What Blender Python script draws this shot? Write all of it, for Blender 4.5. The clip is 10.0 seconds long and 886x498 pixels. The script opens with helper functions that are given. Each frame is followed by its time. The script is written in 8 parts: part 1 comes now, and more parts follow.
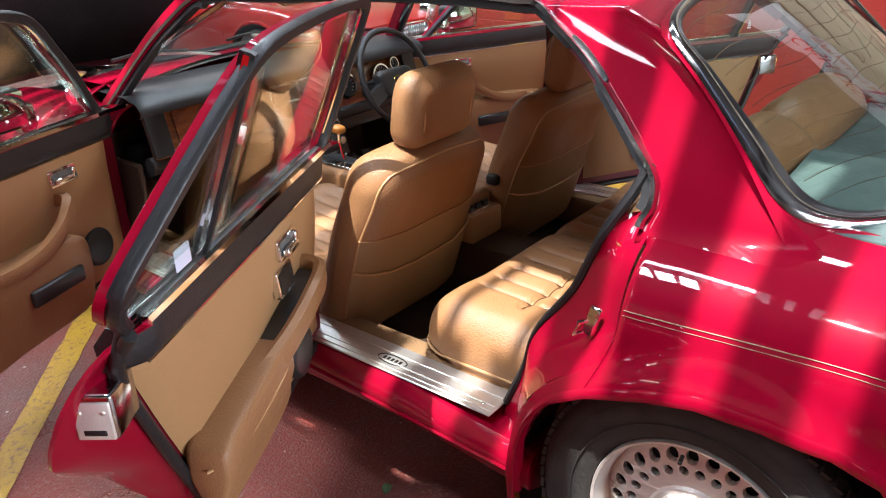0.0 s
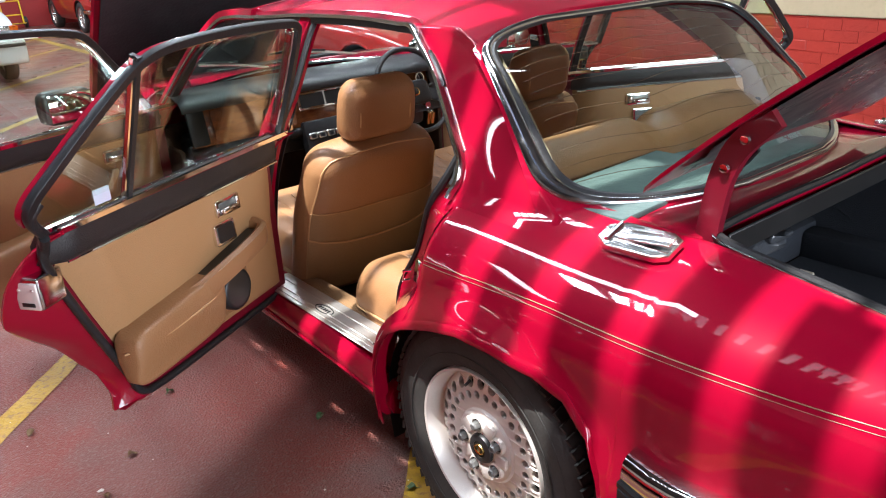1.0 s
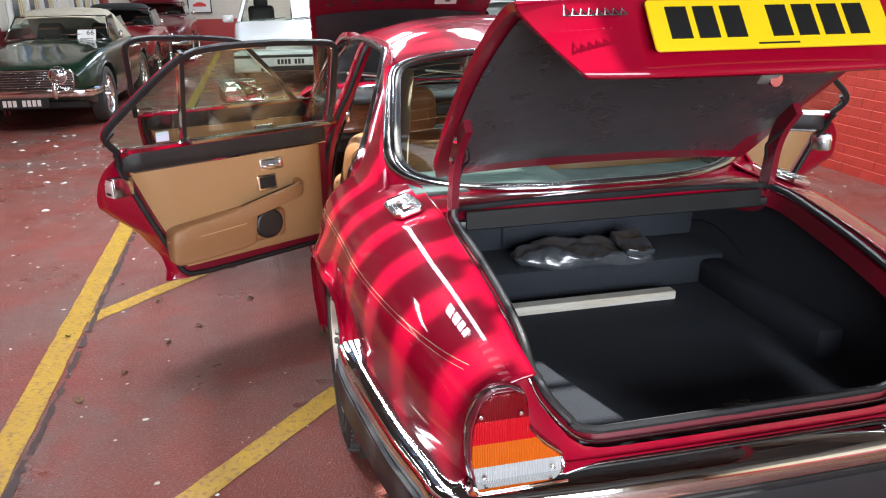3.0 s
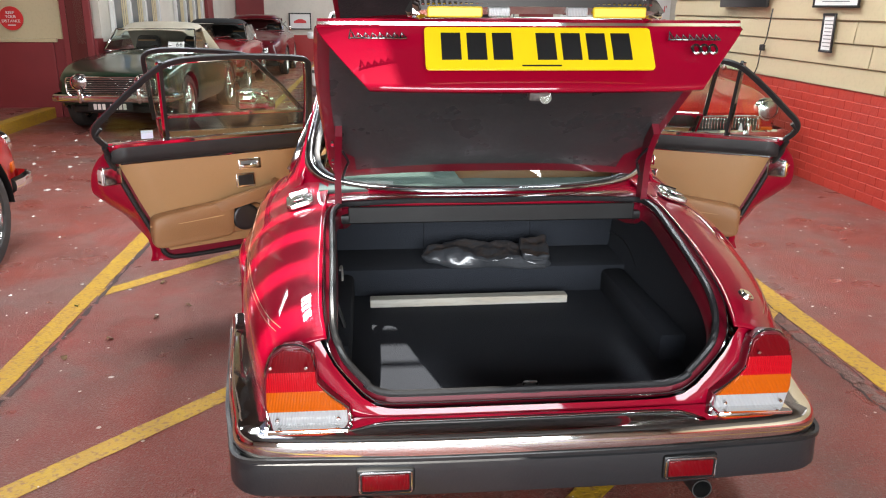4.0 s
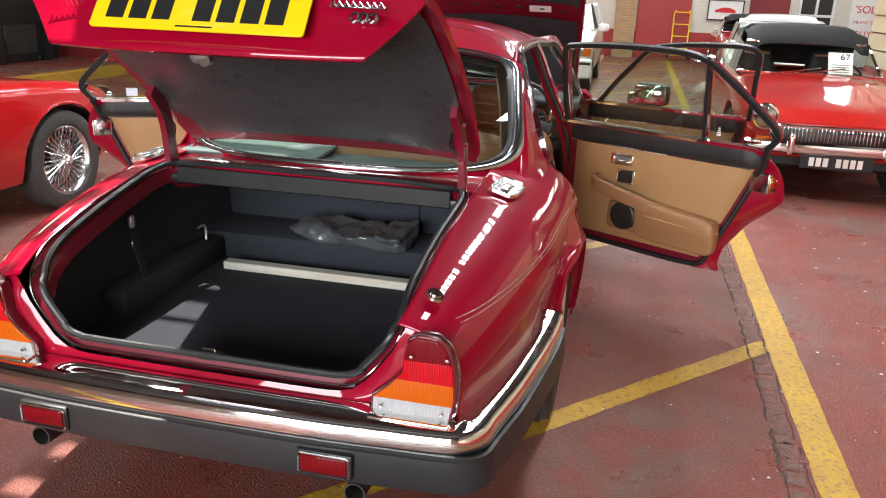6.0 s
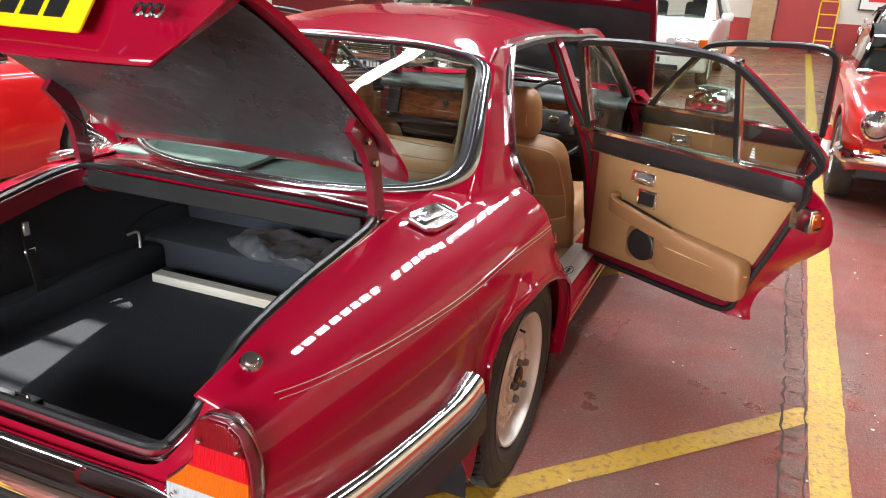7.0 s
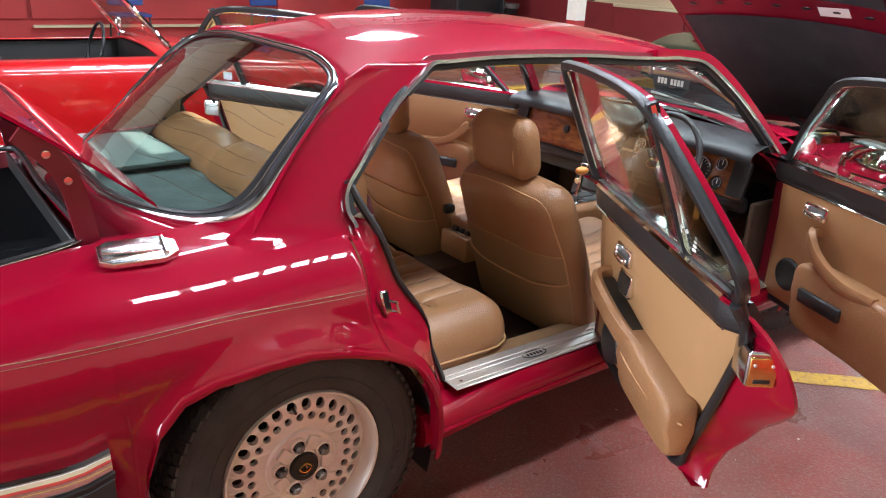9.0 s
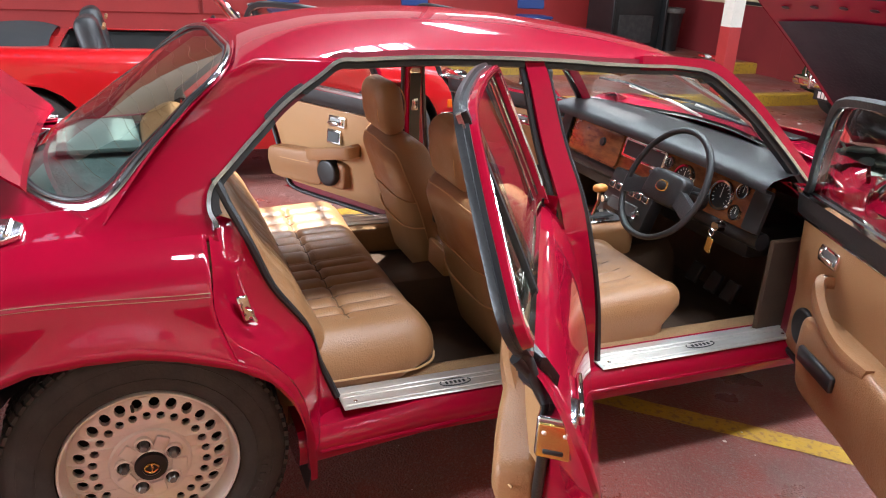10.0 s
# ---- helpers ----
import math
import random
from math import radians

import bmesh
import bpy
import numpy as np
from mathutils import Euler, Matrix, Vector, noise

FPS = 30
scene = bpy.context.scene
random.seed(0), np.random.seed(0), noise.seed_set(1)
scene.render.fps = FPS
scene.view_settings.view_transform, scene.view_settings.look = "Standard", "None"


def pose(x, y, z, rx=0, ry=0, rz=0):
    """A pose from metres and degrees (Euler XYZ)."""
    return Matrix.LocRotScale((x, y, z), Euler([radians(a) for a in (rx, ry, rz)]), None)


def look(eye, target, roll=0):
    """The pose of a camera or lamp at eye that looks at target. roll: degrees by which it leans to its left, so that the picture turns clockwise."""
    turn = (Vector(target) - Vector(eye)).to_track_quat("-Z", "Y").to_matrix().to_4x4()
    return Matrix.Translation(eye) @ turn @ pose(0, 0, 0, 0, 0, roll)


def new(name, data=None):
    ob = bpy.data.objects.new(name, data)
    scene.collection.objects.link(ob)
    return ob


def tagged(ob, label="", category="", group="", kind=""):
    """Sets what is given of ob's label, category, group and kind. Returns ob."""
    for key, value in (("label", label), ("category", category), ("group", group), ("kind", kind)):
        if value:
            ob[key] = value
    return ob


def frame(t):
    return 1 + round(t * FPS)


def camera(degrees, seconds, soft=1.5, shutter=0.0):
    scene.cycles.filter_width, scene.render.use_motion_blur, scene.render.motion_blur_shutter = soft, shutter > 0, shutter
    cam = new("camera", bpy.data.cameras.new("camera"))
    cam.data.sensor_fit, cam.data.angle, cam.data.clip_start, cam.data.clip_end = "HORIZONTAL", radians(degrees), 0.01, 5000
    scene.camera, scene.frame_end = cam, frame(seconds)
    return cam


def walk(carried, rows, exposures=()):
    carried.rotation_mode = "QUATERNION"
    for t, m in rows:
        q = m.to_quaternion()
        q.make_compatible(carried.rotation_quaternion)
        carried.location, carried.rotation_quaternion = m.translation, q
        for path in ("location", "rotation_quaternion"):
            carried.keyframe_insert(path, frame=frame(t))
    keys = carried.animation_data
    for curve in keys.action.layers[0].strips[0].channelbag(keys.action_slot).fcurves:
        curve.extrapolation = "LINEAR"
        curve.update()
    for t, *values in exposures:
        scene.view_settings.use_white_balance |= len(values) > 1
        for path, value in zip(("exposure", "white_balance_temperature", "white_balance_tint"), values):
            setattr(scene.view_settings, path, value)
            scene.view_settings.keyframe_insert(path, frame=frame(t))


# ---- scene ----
cam = camera(59.6, 10.0, soft=1.1)
PATH = [
    (0, (-1.954, -0.377, 1.447), (-0.549, 0.787, 0.628), -2.0),
    (0.5, (-1.887, -0.754, 1.463), (-0.61, 0.566, 0.672), -2.7),
    (1, (-1.793, -1.192, 1.464), (-0.657, 0.273, 0.715), -3.1),
    (1.5, (-1.633, -1.54, 1.471), (-0.658, 0.051, 0.752), -3.0),
    (2, (-1.446, -1.852, 1.493), (-0.682, -0.147, 0.782), -2.5),
    (2.2, (-1.358, -1.963, 1.495), (-0.678, -0.219, 0.792), -2.3),
    (3.3, (-0.812, -2.525, 1.466), (-0.476, -0.656, 0.837), -0.2),
    (3.5, (-0.697, -2.612, 1.475), (-0.417, -0.731, 0.857), -0.0),
    (4, (-0.365, -2.773, 1.484), (-0.199, -0.872, 0.884), 0.4),
    (4.5, (-0.012, -2.91, 1.497), (0.043, -0.999, 0.909), 0.7),
    (5, (0.336, -2.911, 1.474), (0.25, -1.003, 0.881), 1.1),
    (5.5, (0.664, -2.812, 1.464), (0.401, -0.925, 0.856), 1.6),
    (5.7, (0.795, -2.748, 1.45), (0.461, -0.875, 0.834), 1.9),
    (6.8, (1.297, -2.142, 1.464), (0.628, -0.381, 0.794), 2.7),
    (7, (1.379, -2.023, 1.478), (0.645, -0.291, 0.799), 2.8),
    (7.5, (1.608, -1.71, 1.498), (0.683, -0.069, 0.824), 2.8),
    (8, (1.826, -1.401, 1.482), (0.683, 0.097, 0.811), 2.9),
    (8.5, (2.083, -1.062, 1.509), (0.741, 0.25, 0.819), 2.7),
    (9, (2.273, -0.698, 1.511), (0.767, 0.417, 0.811), 2.9),
    (9.5, (2.378, -0.331, 1.512), (0.747, 0.583, 0.802), 3.1),
    (10, (2.491, 0.05, 1.519), (0.761, 0.753, 0.803), 3.1),
]
walk(cam, [(t, look(eye, target, roll)) for t, eye, target, roll in PATH], exposures=[(0, 1.42, 5950, 11), (2, 1.38, 5850, 11), (3.5, 1.42, 6250, 10), (6, 1.5, 6550, 10), (7, 1.82, 6500, 10), (8, 1.86, 6050, 10), (10, 2.04, 5950, 10)])

# ---- world, sun, skylights, fill lamps ----
world = bpy.data.worlds.new("world")
scene.world = world
world.use_nodes = True
wn = world.node_tree
sky = wn.nodes.new("ShaderNodeTexSky")
sky.sky_type, sky.sun_disc = "NISHITA", False
sky.sun_elevation, sky.sun_rotation = radians(68), radians(-80)
wn.links.new(sky.outputs[0], wn.nodes["Background"].inputs[0])
wn.nodes["Background"].inputs[1].default_value = 0.12

SUN_DIR = Vector((0.325, 0.02, -1.0)).normalized()
sun = new("sun", bpy.data.lights.new("sun", "SUN"))
sun.data.energy, sun.data.angle, sun.data.color = 5.0, radians(0.5), (1.0, 0.94, 0.84)
sun.matrix_basis = look((-3, 0, 9), Vector((-3, 0, 9)) + SUN_DIR)

ROOF_Z = 4.6


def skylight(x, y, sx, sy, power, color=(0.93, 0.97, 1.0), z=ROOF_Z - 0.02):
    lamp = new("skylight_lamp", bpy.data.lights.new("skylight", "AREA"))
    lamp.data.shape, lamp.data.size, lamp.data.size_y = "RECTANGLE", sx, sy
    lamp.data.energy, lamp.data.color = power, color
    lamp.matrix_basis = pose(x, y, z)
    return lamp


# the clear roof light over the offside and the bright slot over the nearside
skylight(1.42, 4.2, 0.42, 8.4, 270)
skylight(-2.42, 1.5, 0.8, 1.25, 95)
skylight(-1.5, 3.4, 0.26, 6.0, 62)
skylight(-5.5, 3.8, 2.2, 0.7, 45)
# two unseen lamps added to brighten the far end, no known skylights
skylight(0.4, 13.6, 1.2, 8.5, 180)
skylight(5.2, 14.0, 1.2, 8.0, 130)
# area lamp added behind the view to fill the boot and tail
rear_fill = new("doorway_lamp", bpy.data.lights.new("doorway", "AREA"))
rear_fill.data.shape, rear_fill.data.size, rear_fill.data.size_y = "RECTANGLE", 4.6, 2.6
rear_fill.data.energy, rear_fill.data.color = 270, (0.95, 0.98, 1.0)
rear_fill.matrix_basis = look((-0.5, -7.9, 2.0), (-0.5, 0, 0.9))

# ---- materials ----
def material(name, base, rough=0.5, metal=0.0, coat=0.0, var=0.0, var_scale=4.0, var_col=None, bump=0.0, bump_scale=60.0,
             rough_var=0.0, spec=0.5, island=0.0, fine=0.0, fine_scale=120.0, fine_col=None, stretch=None, sheen=0.0, coat_ior=1.5, second=0.0, second_scale=3.0, second_col=None):
    """A surface with broad variation, fine speckle, roughness variation and relief."""
    m = bpy.data.materials.new(name)
    m.use_nodes = True
    nt = m.node_tree
    n, l = nt.nodes, nt.links
    p = n["Principled BSDF"]
    p.inputs["Roughness"].default_value = rough
    p.inputs["Metallic"].default_value = metal
    p.inputs["Coat Weight"].default_value = coat
    p.inputs["Coat Roughness"].default_value = 0.03
    p.inputs["Specular IOR Level"].default_value = spec
    p.inputs["Sheen Weight"].default_value = sheen
    p.inputs["Coat IOR"].default_value = coat_ior
    co = n.new("ShaderNodeTexCoord")
    src = co.outputs["Object"]
    if stretch:
        mp = n.new("ShaderNodeMapping")
        mp.inputs["Scale"].default_value = stretch
        l.new(src, mp.inputs[0])
        src = mp.outputs[0]
    rgb = n.new("ShaderNodeRGB")
    rgb.outputs[0].default_value = (*base, 1)
    col = rgb.outputs[0]

    def noise_fac(scale, lo, hi, detail=6.0):
        t = n.new("ShaderNodeTexNoise")
        t.inputs["Scale"].default_value, t.inputs["Detail"].default_value = scale, detail
        l.new(src, t.inputs["Vector"])
        r = n.new("ShaderNodeMapRange")
        r.inputs["From Min"].default_value, r.inputs["From Max"].default_value = lo, hi
        l.new(t.outputs["Fac"], r.inputs["Value"])
        return r.outputs[0]

    def blend(a, other, fac, amount):
        mx = n.new("ShaderNodeMix")
        mx.data_type = "RGBA"
        mul = n.new("ShaderNodeMath")
        mul.operation = "MULTIPLY"
        l.new(fac, mul.inputs[0])
        mul.inputs[1].default_value = amount
        l.new(mul.outputs[0], mx.inputs["Factor"])
        l.new(a, mx.inputs["A"])
        mx.inputs["B"].default_value = (*other, 1)
        return mx.outputs["Result"]

    if var:
        col = blend(col, var_col or tuple(c * 0.55 for c in base), noise_fac(var_scale, 0.4, 0.68), var)
    if second:
        col = blend(col, second_col, noise_fac(second_scale, 0.50, 0.62, 9.0), second)
    if fine:
        col = blend(col, fine_col or tuple(c * 0.5 for c in base), noise_fac(fine_scale, 0.52, 0.66, 3.0), fine)
    if island:
        oi = n.new("ShaderNodeObjectInfo")
        col = blend(col, tuple(c * 0.6 for c in base), oi.outputs["Random"], island)
    l.new(col, p.inputs["Base Color"])
    if rough_var:
        r = n.new("ShaderNodeMapRange")
        r.inputs["To Min"].default_value, r.inputs["To Max"].default_value = max(0.02, rough - rough_var), rough + rough_var
        l.new(noise_fac(var_scale * 2.3, 0.35, 0.7), r.inputs["Value"])
        l.new(r.outputs[0], p.inputs["Roughness"])
    if bump:
        t = n.new("ShaderNodeTexNoise")
        t.inputs["Scale"].default_value, t.inputs["Detail"].default_value = bump_scale, 5.0
        l.new(src, t.inputs["Vector"])
        b = n.new("ShaderNodeBump")
        b.inputs["Strength"].default_value, b.inputs["Distance"].default_value = bump, 0.01
        l.new(t.outputs["Fac"], b.inputs["Height"])
        l.new(b.outputs[0], p.inputs["Normal"])
    return m


def clear_glass(name, tint, gloss=1.0, rough=0.0):
    m = bpy.data.materials.new(name)
    m.use_nodes = True
    nt = m.node_tree
    n, l = nt.nodes, nt.links
    n.remove(n["Principled BSDF"])
    tr, gl, mx, lw, pw, ad = (n.new("ShaderNode" + k) for k in ("BsdfTransparent", "BsdfGlossy", "MixShader", "LayerWeight", "Math", "Math"))
    tr.inputs[0].default_value = (*tint, 1)
    gl.inputs["Roughness"].default_value = rough
    gl.inputs["Color"].default_value = (gloss, gloss, gloss, 1)
    lw.inputs["Blend"].default_value = 0.5
    pw.operation, ad.operation = "POWER", "MULTIPLY_ADD"
    pw.inputs[1].default_value = 4.0
    ad.inputs[1].default_value, ad.inputs[2].default_value = 0.8, 0.045
    l.new(lw.outputs["Facing"], pw.inputs[0])
    l.new(pw.outputs[0], ad.inputs[0])
    l.new(ad.outputs[0], mx.inputs[0])
    l.new(tr.outputs[0], mx.inputs[1])
    l.new(gl.outputs[0], mx.inputs[2])
    l.new(mx.outputs[0], n["Material Output"].inputs[0])
    return m


def lens(name, base, ribs=0.0):
    m = material(name, base, rough=0.3, coat=0.5, coat_ior=1.4, spec=0.08)
    nt = m.node_tree
    n, l = nt.nodes, nt.links
    p = n["Principled BSDF"]
    if ribs:
        co = n.new("ShaderNodeTexCoord")
        w = n.new("ShaderNodeTexWave")
        w.inputs["Scale"].default_value = ribs
        l.new(co.outputs["Object"], w.inputs["Vector"])
        b = n.new("ShaderNodeBump")
        b.inputs["Strength"].default_value, b.inputs["Distance"].default_value = 0.6, 0.003
        l.new(w.outputs["Fac"], b.inputs["Height"])
        l.new(b.outputs[0], p.inputs["Normal"])
    return m


PAINT = material("burgundy_red_paint", (0.275, 0.0011, 0.0180), rough=0.4, coat=1.0, coat_ior=1.48, spec=0.03, var=0.12, var_scale=2.0, fine=0.05, fine_scale=300)
# darker, rougher, less coated burgundy for flanges, hinges and inner sheets
PAINT_DULL = material("dark_dull_burgundy", (0.16, 0.002, 0.014), rough=0.42, coat=0.35, var=0.3, var_scale=6)
CHROME = material("chrome", (0.82, 0.82, 0.80), rough=0.06, metal=1.0, rough_var=0.03, var=0.1, var_scale=9, var_col=(0.55, 0.54, 0.52))
BRIGHT = material("worn_chrome", (0.80, 0.80, 0.79), rough=0.2, metal=1.0, rough_var=0.06, var=0.15, var_scale=20, var_col=(0.6, 0.6, 0.58))
TRIM = material("dull_bright_trim", (0.50, 0.51, 0.52), rough=0.16, metal=1.0, rough_var=0.05, var=0.2, var_scale=12, var_col=(0.35, 0.35, 0.35))
STEEL = material("brushed_aluminium", (0.84, 0.82, 0.77), rough=0.4, metal=0.9, rough_var=0.05, var=0.08, var_scale=20, stretch=(12, 1, 12), bump=0.08, bump_scale=90)
ALLOY = material("cast_alloy", (0.80, 0.75, 0.70), rough=0.36, metal=0.4, var=0.25, var_scale=14, var_col=(0.62, 0.56, 0.50), bump=0.1, bump_scale=200)
RUBBER = material("black_rubber", (0.012, 0.012, 0.013), rough=0.42, var=0.4, var_scale=20, var_col=(0.026, 0.026, 0.027), bump=0.12, bump_scale=120)
TYRE = material("tyre_rubber", (0.036, 0.034, 0.031), rough=0.75, var=0.5, var_scale=18, var_col=(0.06, 0.055, 0.05), bump=0.2, bump_scale=90)
BUMPER_RUBBER = material("bumper_rubber", (0.020, 0.021, 0.023), rough=0.42, var=0.4, var_scale=7, var_col=(0.03, 0.03, 0.031), bump=0.06, bump_scale=150)
LEATHER = material("tan_leather", (0.315, 0.158, 0.068), rough=0.42, var=0.35, var_scale=5, var_col=(0.25, 0.115, 0.042), fine=0.25, fine_scale=180, fine_col=(0.25, 0.12, 0.048), bump=0.25, bump_scale=220, rough_var=0.08)
VINYL_TAN = material("tan_vinyl", (0.41, 0.23, 0.10), rough=0.5, var=0.25, var_scale=3, var_col=(0.36, 0.18, 0.07), fine=0.15, fine_scale=260, bump=0.22, bump_scale=320)
VINYL_BLACK = material("black_vinyl", (0.016, 0.016, 0.017), rough=0.4, var=0.4, var_scale=6, var_col=(0.035, 0.034, 0.033), bump=0.25, bump_scale=260)
PIPING = material("tan_piping", (0.50, 0.29, 0.13), rough=0.5)
CARPET = material("brown_carpet", (0.075, 0.04, 0.02), rough=0.95, var=0.5, var_scale=12, fine=0.5, fine_scale=300, bump=0.8, bump_scale=400)
SILL_GREY = material("grey_sill_plastic", (0.075, 0.08, 0.09), rough=0.45, var=0.3, var_scale=8, var_col=(0.11, 0.115, 0.125))
CARPET_TAN = material("tan_carpet", (0.30, 0.17, 0.075), rough=0.95, var=0.4, var_scale=10, fine=0.4, fine_scale=300, bump=0.8, bump_scale=400)
CARPET_BLACK = material("black_boot_carpet", (0.025, 0.029, 0.038), rough=0.97, var=0.5, var_scale=7, var_col=(0.024, 0.027, 0.036), fine=0.4, fine_scale=350, fine_col=(0.036, 0.04, 0.05), bump=0.7, bump_scale=350)
BLACK = material("black_plastic", (0.012, 0.012, 0.012), rough=0.4, var=0.3, var_scale=12, var_col=(0.03, 0.03, 0.03))
LINER = material("black_lid_liner", (0.044, 0.043, 0.044), rough=0.35, var=0.5, var_scale=4, var_col=(0.05, 0.05, 0.052), bump=0.35, bump_scale=14, rough_var=0.12)
SHELF_GREEN = material("green_shelf_cloth", (0.032, 0.052, 0.05), rough=0.85, var=0.6, var_scale=11, var_col=(0.075, 0.11, 0.105), bump=0.3, bump_scale=90)
BOARD_GREEN = material("pale_green_shelf_cloth", (0.06, 0.09, 0.085), rough=0.85, var=0.6, var_scale=9, var_col=(0.11, 0.15, 0.14), bump=0.3, bump_scale=90)
HEADLINING = material("beige_headlining", (0.42, 0.33, 0.22), rough=0.9, var=0.2, var_scale=5, bump=0.2, bump_scale=300)
WALNUT = material("walnut_veneer", (0.23, 0.075, 0.022), rough=0.18, coat=0.8, var=0.8, var_scale=7, var_col=(0.09, 0.025, 0.008), fine=0.4, fine_scale=45, stretch=(3, 1, 9))
GLASS = clear_glass("window_glass", (0.86, 0.93, 0.88))
GLASS_DARK = clear_glass("rear_screen_glass", (0.70, 0.79, 0.73))
WATER_CLEAR = clear_glass("lamp_glass", (0.95, 0.96, 0.96))
SEAM = material("dark_seam", (0.11, 0.05, 0.018), rough=0.6)
FRAME_BLACK = material("satin_black_frame", (0.018, 0.018, 0.02), rough=0.3, var=0.4, var_scale=10, var_col=(0.04, 0.04, 0.043), bump=0.05, bump_scale=80)
VINYL_OLIVE = material("dull_tan_seat_vinyl", (0.30, 0.185, 0.085), rough=0.55, var=0.3, var_scale=4, var_col=(0.24, 0.14, 0.06), fine=0.2, fine_scale=260, bump=0.2, bump_scale=320)
RED_LENS = lens("red_lens", (0.50, 0.004, 0.012), 60)
DARK_RED_LENS = lens("dark_red_lens", (0.17, 0.002, 0.006), 90)
AMBER_LENS = lens("amber_lens", (0.60, 0.11, 0.004), 90)
CLEAR_LENS = lens("clear_lens", (0.46, 0.46, 0.47), 90)
BADGE = material("aged_chrome_badge", (0.30, 0.30, 0.31), rough=0.22, metal=1.0, var=0.4, var_scale=60, var_col=(0.10, 0.10, 0.10))
HEAD_GLASS = material("headlamp_reflector", (0.55, 0.56, 0.57), rough=0.12, metal=1.0, bump=0.35, bump_scale=26, stretch=(4, 1, 1))
PLATE_YELLOW = material("yellow_plate", (0.86, 0.60, 0.005), rough=0.3, coat=0.5, var=0.1, var_scale=4)
PLATE_WHITE = material("white_plate", (0.75, 0.75, 0.72), rough=0.35, var=0.2)
INK = material("black_ink", (0.01, 0.01, 0.01), rough=0.4)
STRIPE = material("pinstripe_gold", (0.30, 0.17, 0.10), rough=0.4)
GOLD = material("gold_badge", (0.75, 0.5, 0.16), rough=0.25, metal=1.0)
WOOD_PALE = material("white_painted_batten", (0.72, 0.70, 0.62), rough=0.6, var=0.5, var_scale=9, var_col=(0.55, 0.40, 0.24), fine=0.3, fine_scale=60, stretch=(0.3, 3, 3))
BAG = material("black_polythene", (0.06, 0.063, 0.07), rough=0.3, spec=0.9, coat=0.6, bump=1.0, bump_scale=14)
CARD = material("white_card", (0.75, 0.74, 0.70), rough=0.7, var=0.15)
ORANGE = material("orange_wood", (0.6, 0.22, 0.03), rough=0.35, coat=0.4)
PAPER_BLUE = material("pale_sticker", (0.62, 0.66, 0.78), rough=0.4, var=0.3, var_scale=30, var_col=(0.75, 0.6, 0.7))
MIRROR = material("mirror", (0.85, 0.86, 0.86), rough=0.01, metal=1.0)
ENGINE_GREY = material("engine_metal", (0.24, 0.24, 0.23), rough=0.45, metal=0.6, var=0.6, var_scale=15, var_col=(0.06, 0.05, 0.045), bump=0.3, bump_scale=60)
ENGINE_BLACK = material("engine_black", (0.02, 0.02, 0.02), rough=0.5, var=0.5, var_scale=15, var_col=(0.06, 0.055, 0.05))
PAD_BLACK = material("bonnet_pad", (0.02, 0.022, 0.025), rough=0.95, var=0.5, var_scale=5, var_col=(0.045, 0.045, 0.048), bump=0.5, bump_scale=60)
RED_PLASTIC = material("red_plastic", (0.55, 0.02, 0.02), rough=0.4)
YELLOW_PLASTIC = material("yellow_plastic", (0.8, 0.55, 0.02), rough=0.4)
# building
FLOOR = material("worn_red_floor_paint", (0.205, 0.044, 0.031), rough=0.42, spec=0.42, var=0.95, var_scale=1.3, var_col=(0.15, 0.088, 0.072), second=0.65, second_scale=2.7, second_col=(0.235, 0.036, 0.022), fine=0.6, fine_scale=85, fine_col=(0.23, 0.15, 0.13), rough_var=0.16, bump=0.85, bump_scale=130)
JOINT = material("broken_joint", (0.185, 0.10, 0.08), rough=0.9, var=0.7, var_scale=30, bump=0.8, bump_scale=120)
CRACK = material("dark_floor_crack", (0.06, 0.038, 0.034), rough=0.95)
LINE_YELLOW = material("worn_yellow_line", (0.46, 0.272, 0.016), rough=0.5, var=0.6, var_scale=7, var_col=(0.36, 0.20, 0.03), second=0.6, second_scale=16, second_col=(0.42, 0.23, 0.03), fine=0.75, fine_scale=48, fine_col=(0.22, 0.10, 0.05), bump=0.4, bump_scale=80)
BRICK_RED = material("red_painted_brick", (0.44, 0.042, 0.026), rough=0.45, var=0.4, var_scale=3, var_col=(0.34, 0.035, 0.026), bump=0.3, bump_scale=40)
WALL_RED = material("red_painted_wall", (0.36, 0.03, 0.028), rough=0.45, var=0.4, var_scale=1.5, var_col=(0.25, 0.022, 0.022), fine=0.15, fine_scale=40, bump=0.12, bump_scale=40)
WALL_DARKRED = material("dark_red_wall", (0.20, 0.02, 0.022), rough=0.5, var=0.4, var_scale=1.5, bump=0.12, bump_scale=40)
CREAM = material("cream_painted_boards", (0.50, 0.41, 0.25), rough=0.45, var=0.2, var_scale=2, var_col=(0.49, 0.41, 0.27), fine=0.1, fine_scale=30)
WHITE_WALL = material("white_wall", (0.62, 0.58, 0.50), rough=0.6, var=0.25, var_scale=1.5, fine=0.1, fine_scale=20, bump=0.1, bump_scale=30)
CEILING = material("grey_ceiling", (0.06, 0.059, 0.058), rough=0.8, var=0.25, var_scale=1)
UPPER_WALL_DARK = material("darkened_upper_wall", (0.15, 0.125, 0.10), rough=0.7, var=0.5, var_scale=3, var_col=(0.07, 0.055, 0.045), stretch=(1, 0.3, 6), bump=0.3, bump_scale=40)
BRICK_BUFF = material("buff_brick", (0.45, 0.30, 0.16), rough=0.8, island=0.4, bump=0.3, bump_scale=50)
MORTAR = material("mortar", (0.45, 0.40, 0.32), rough=0.9, var=0.3)

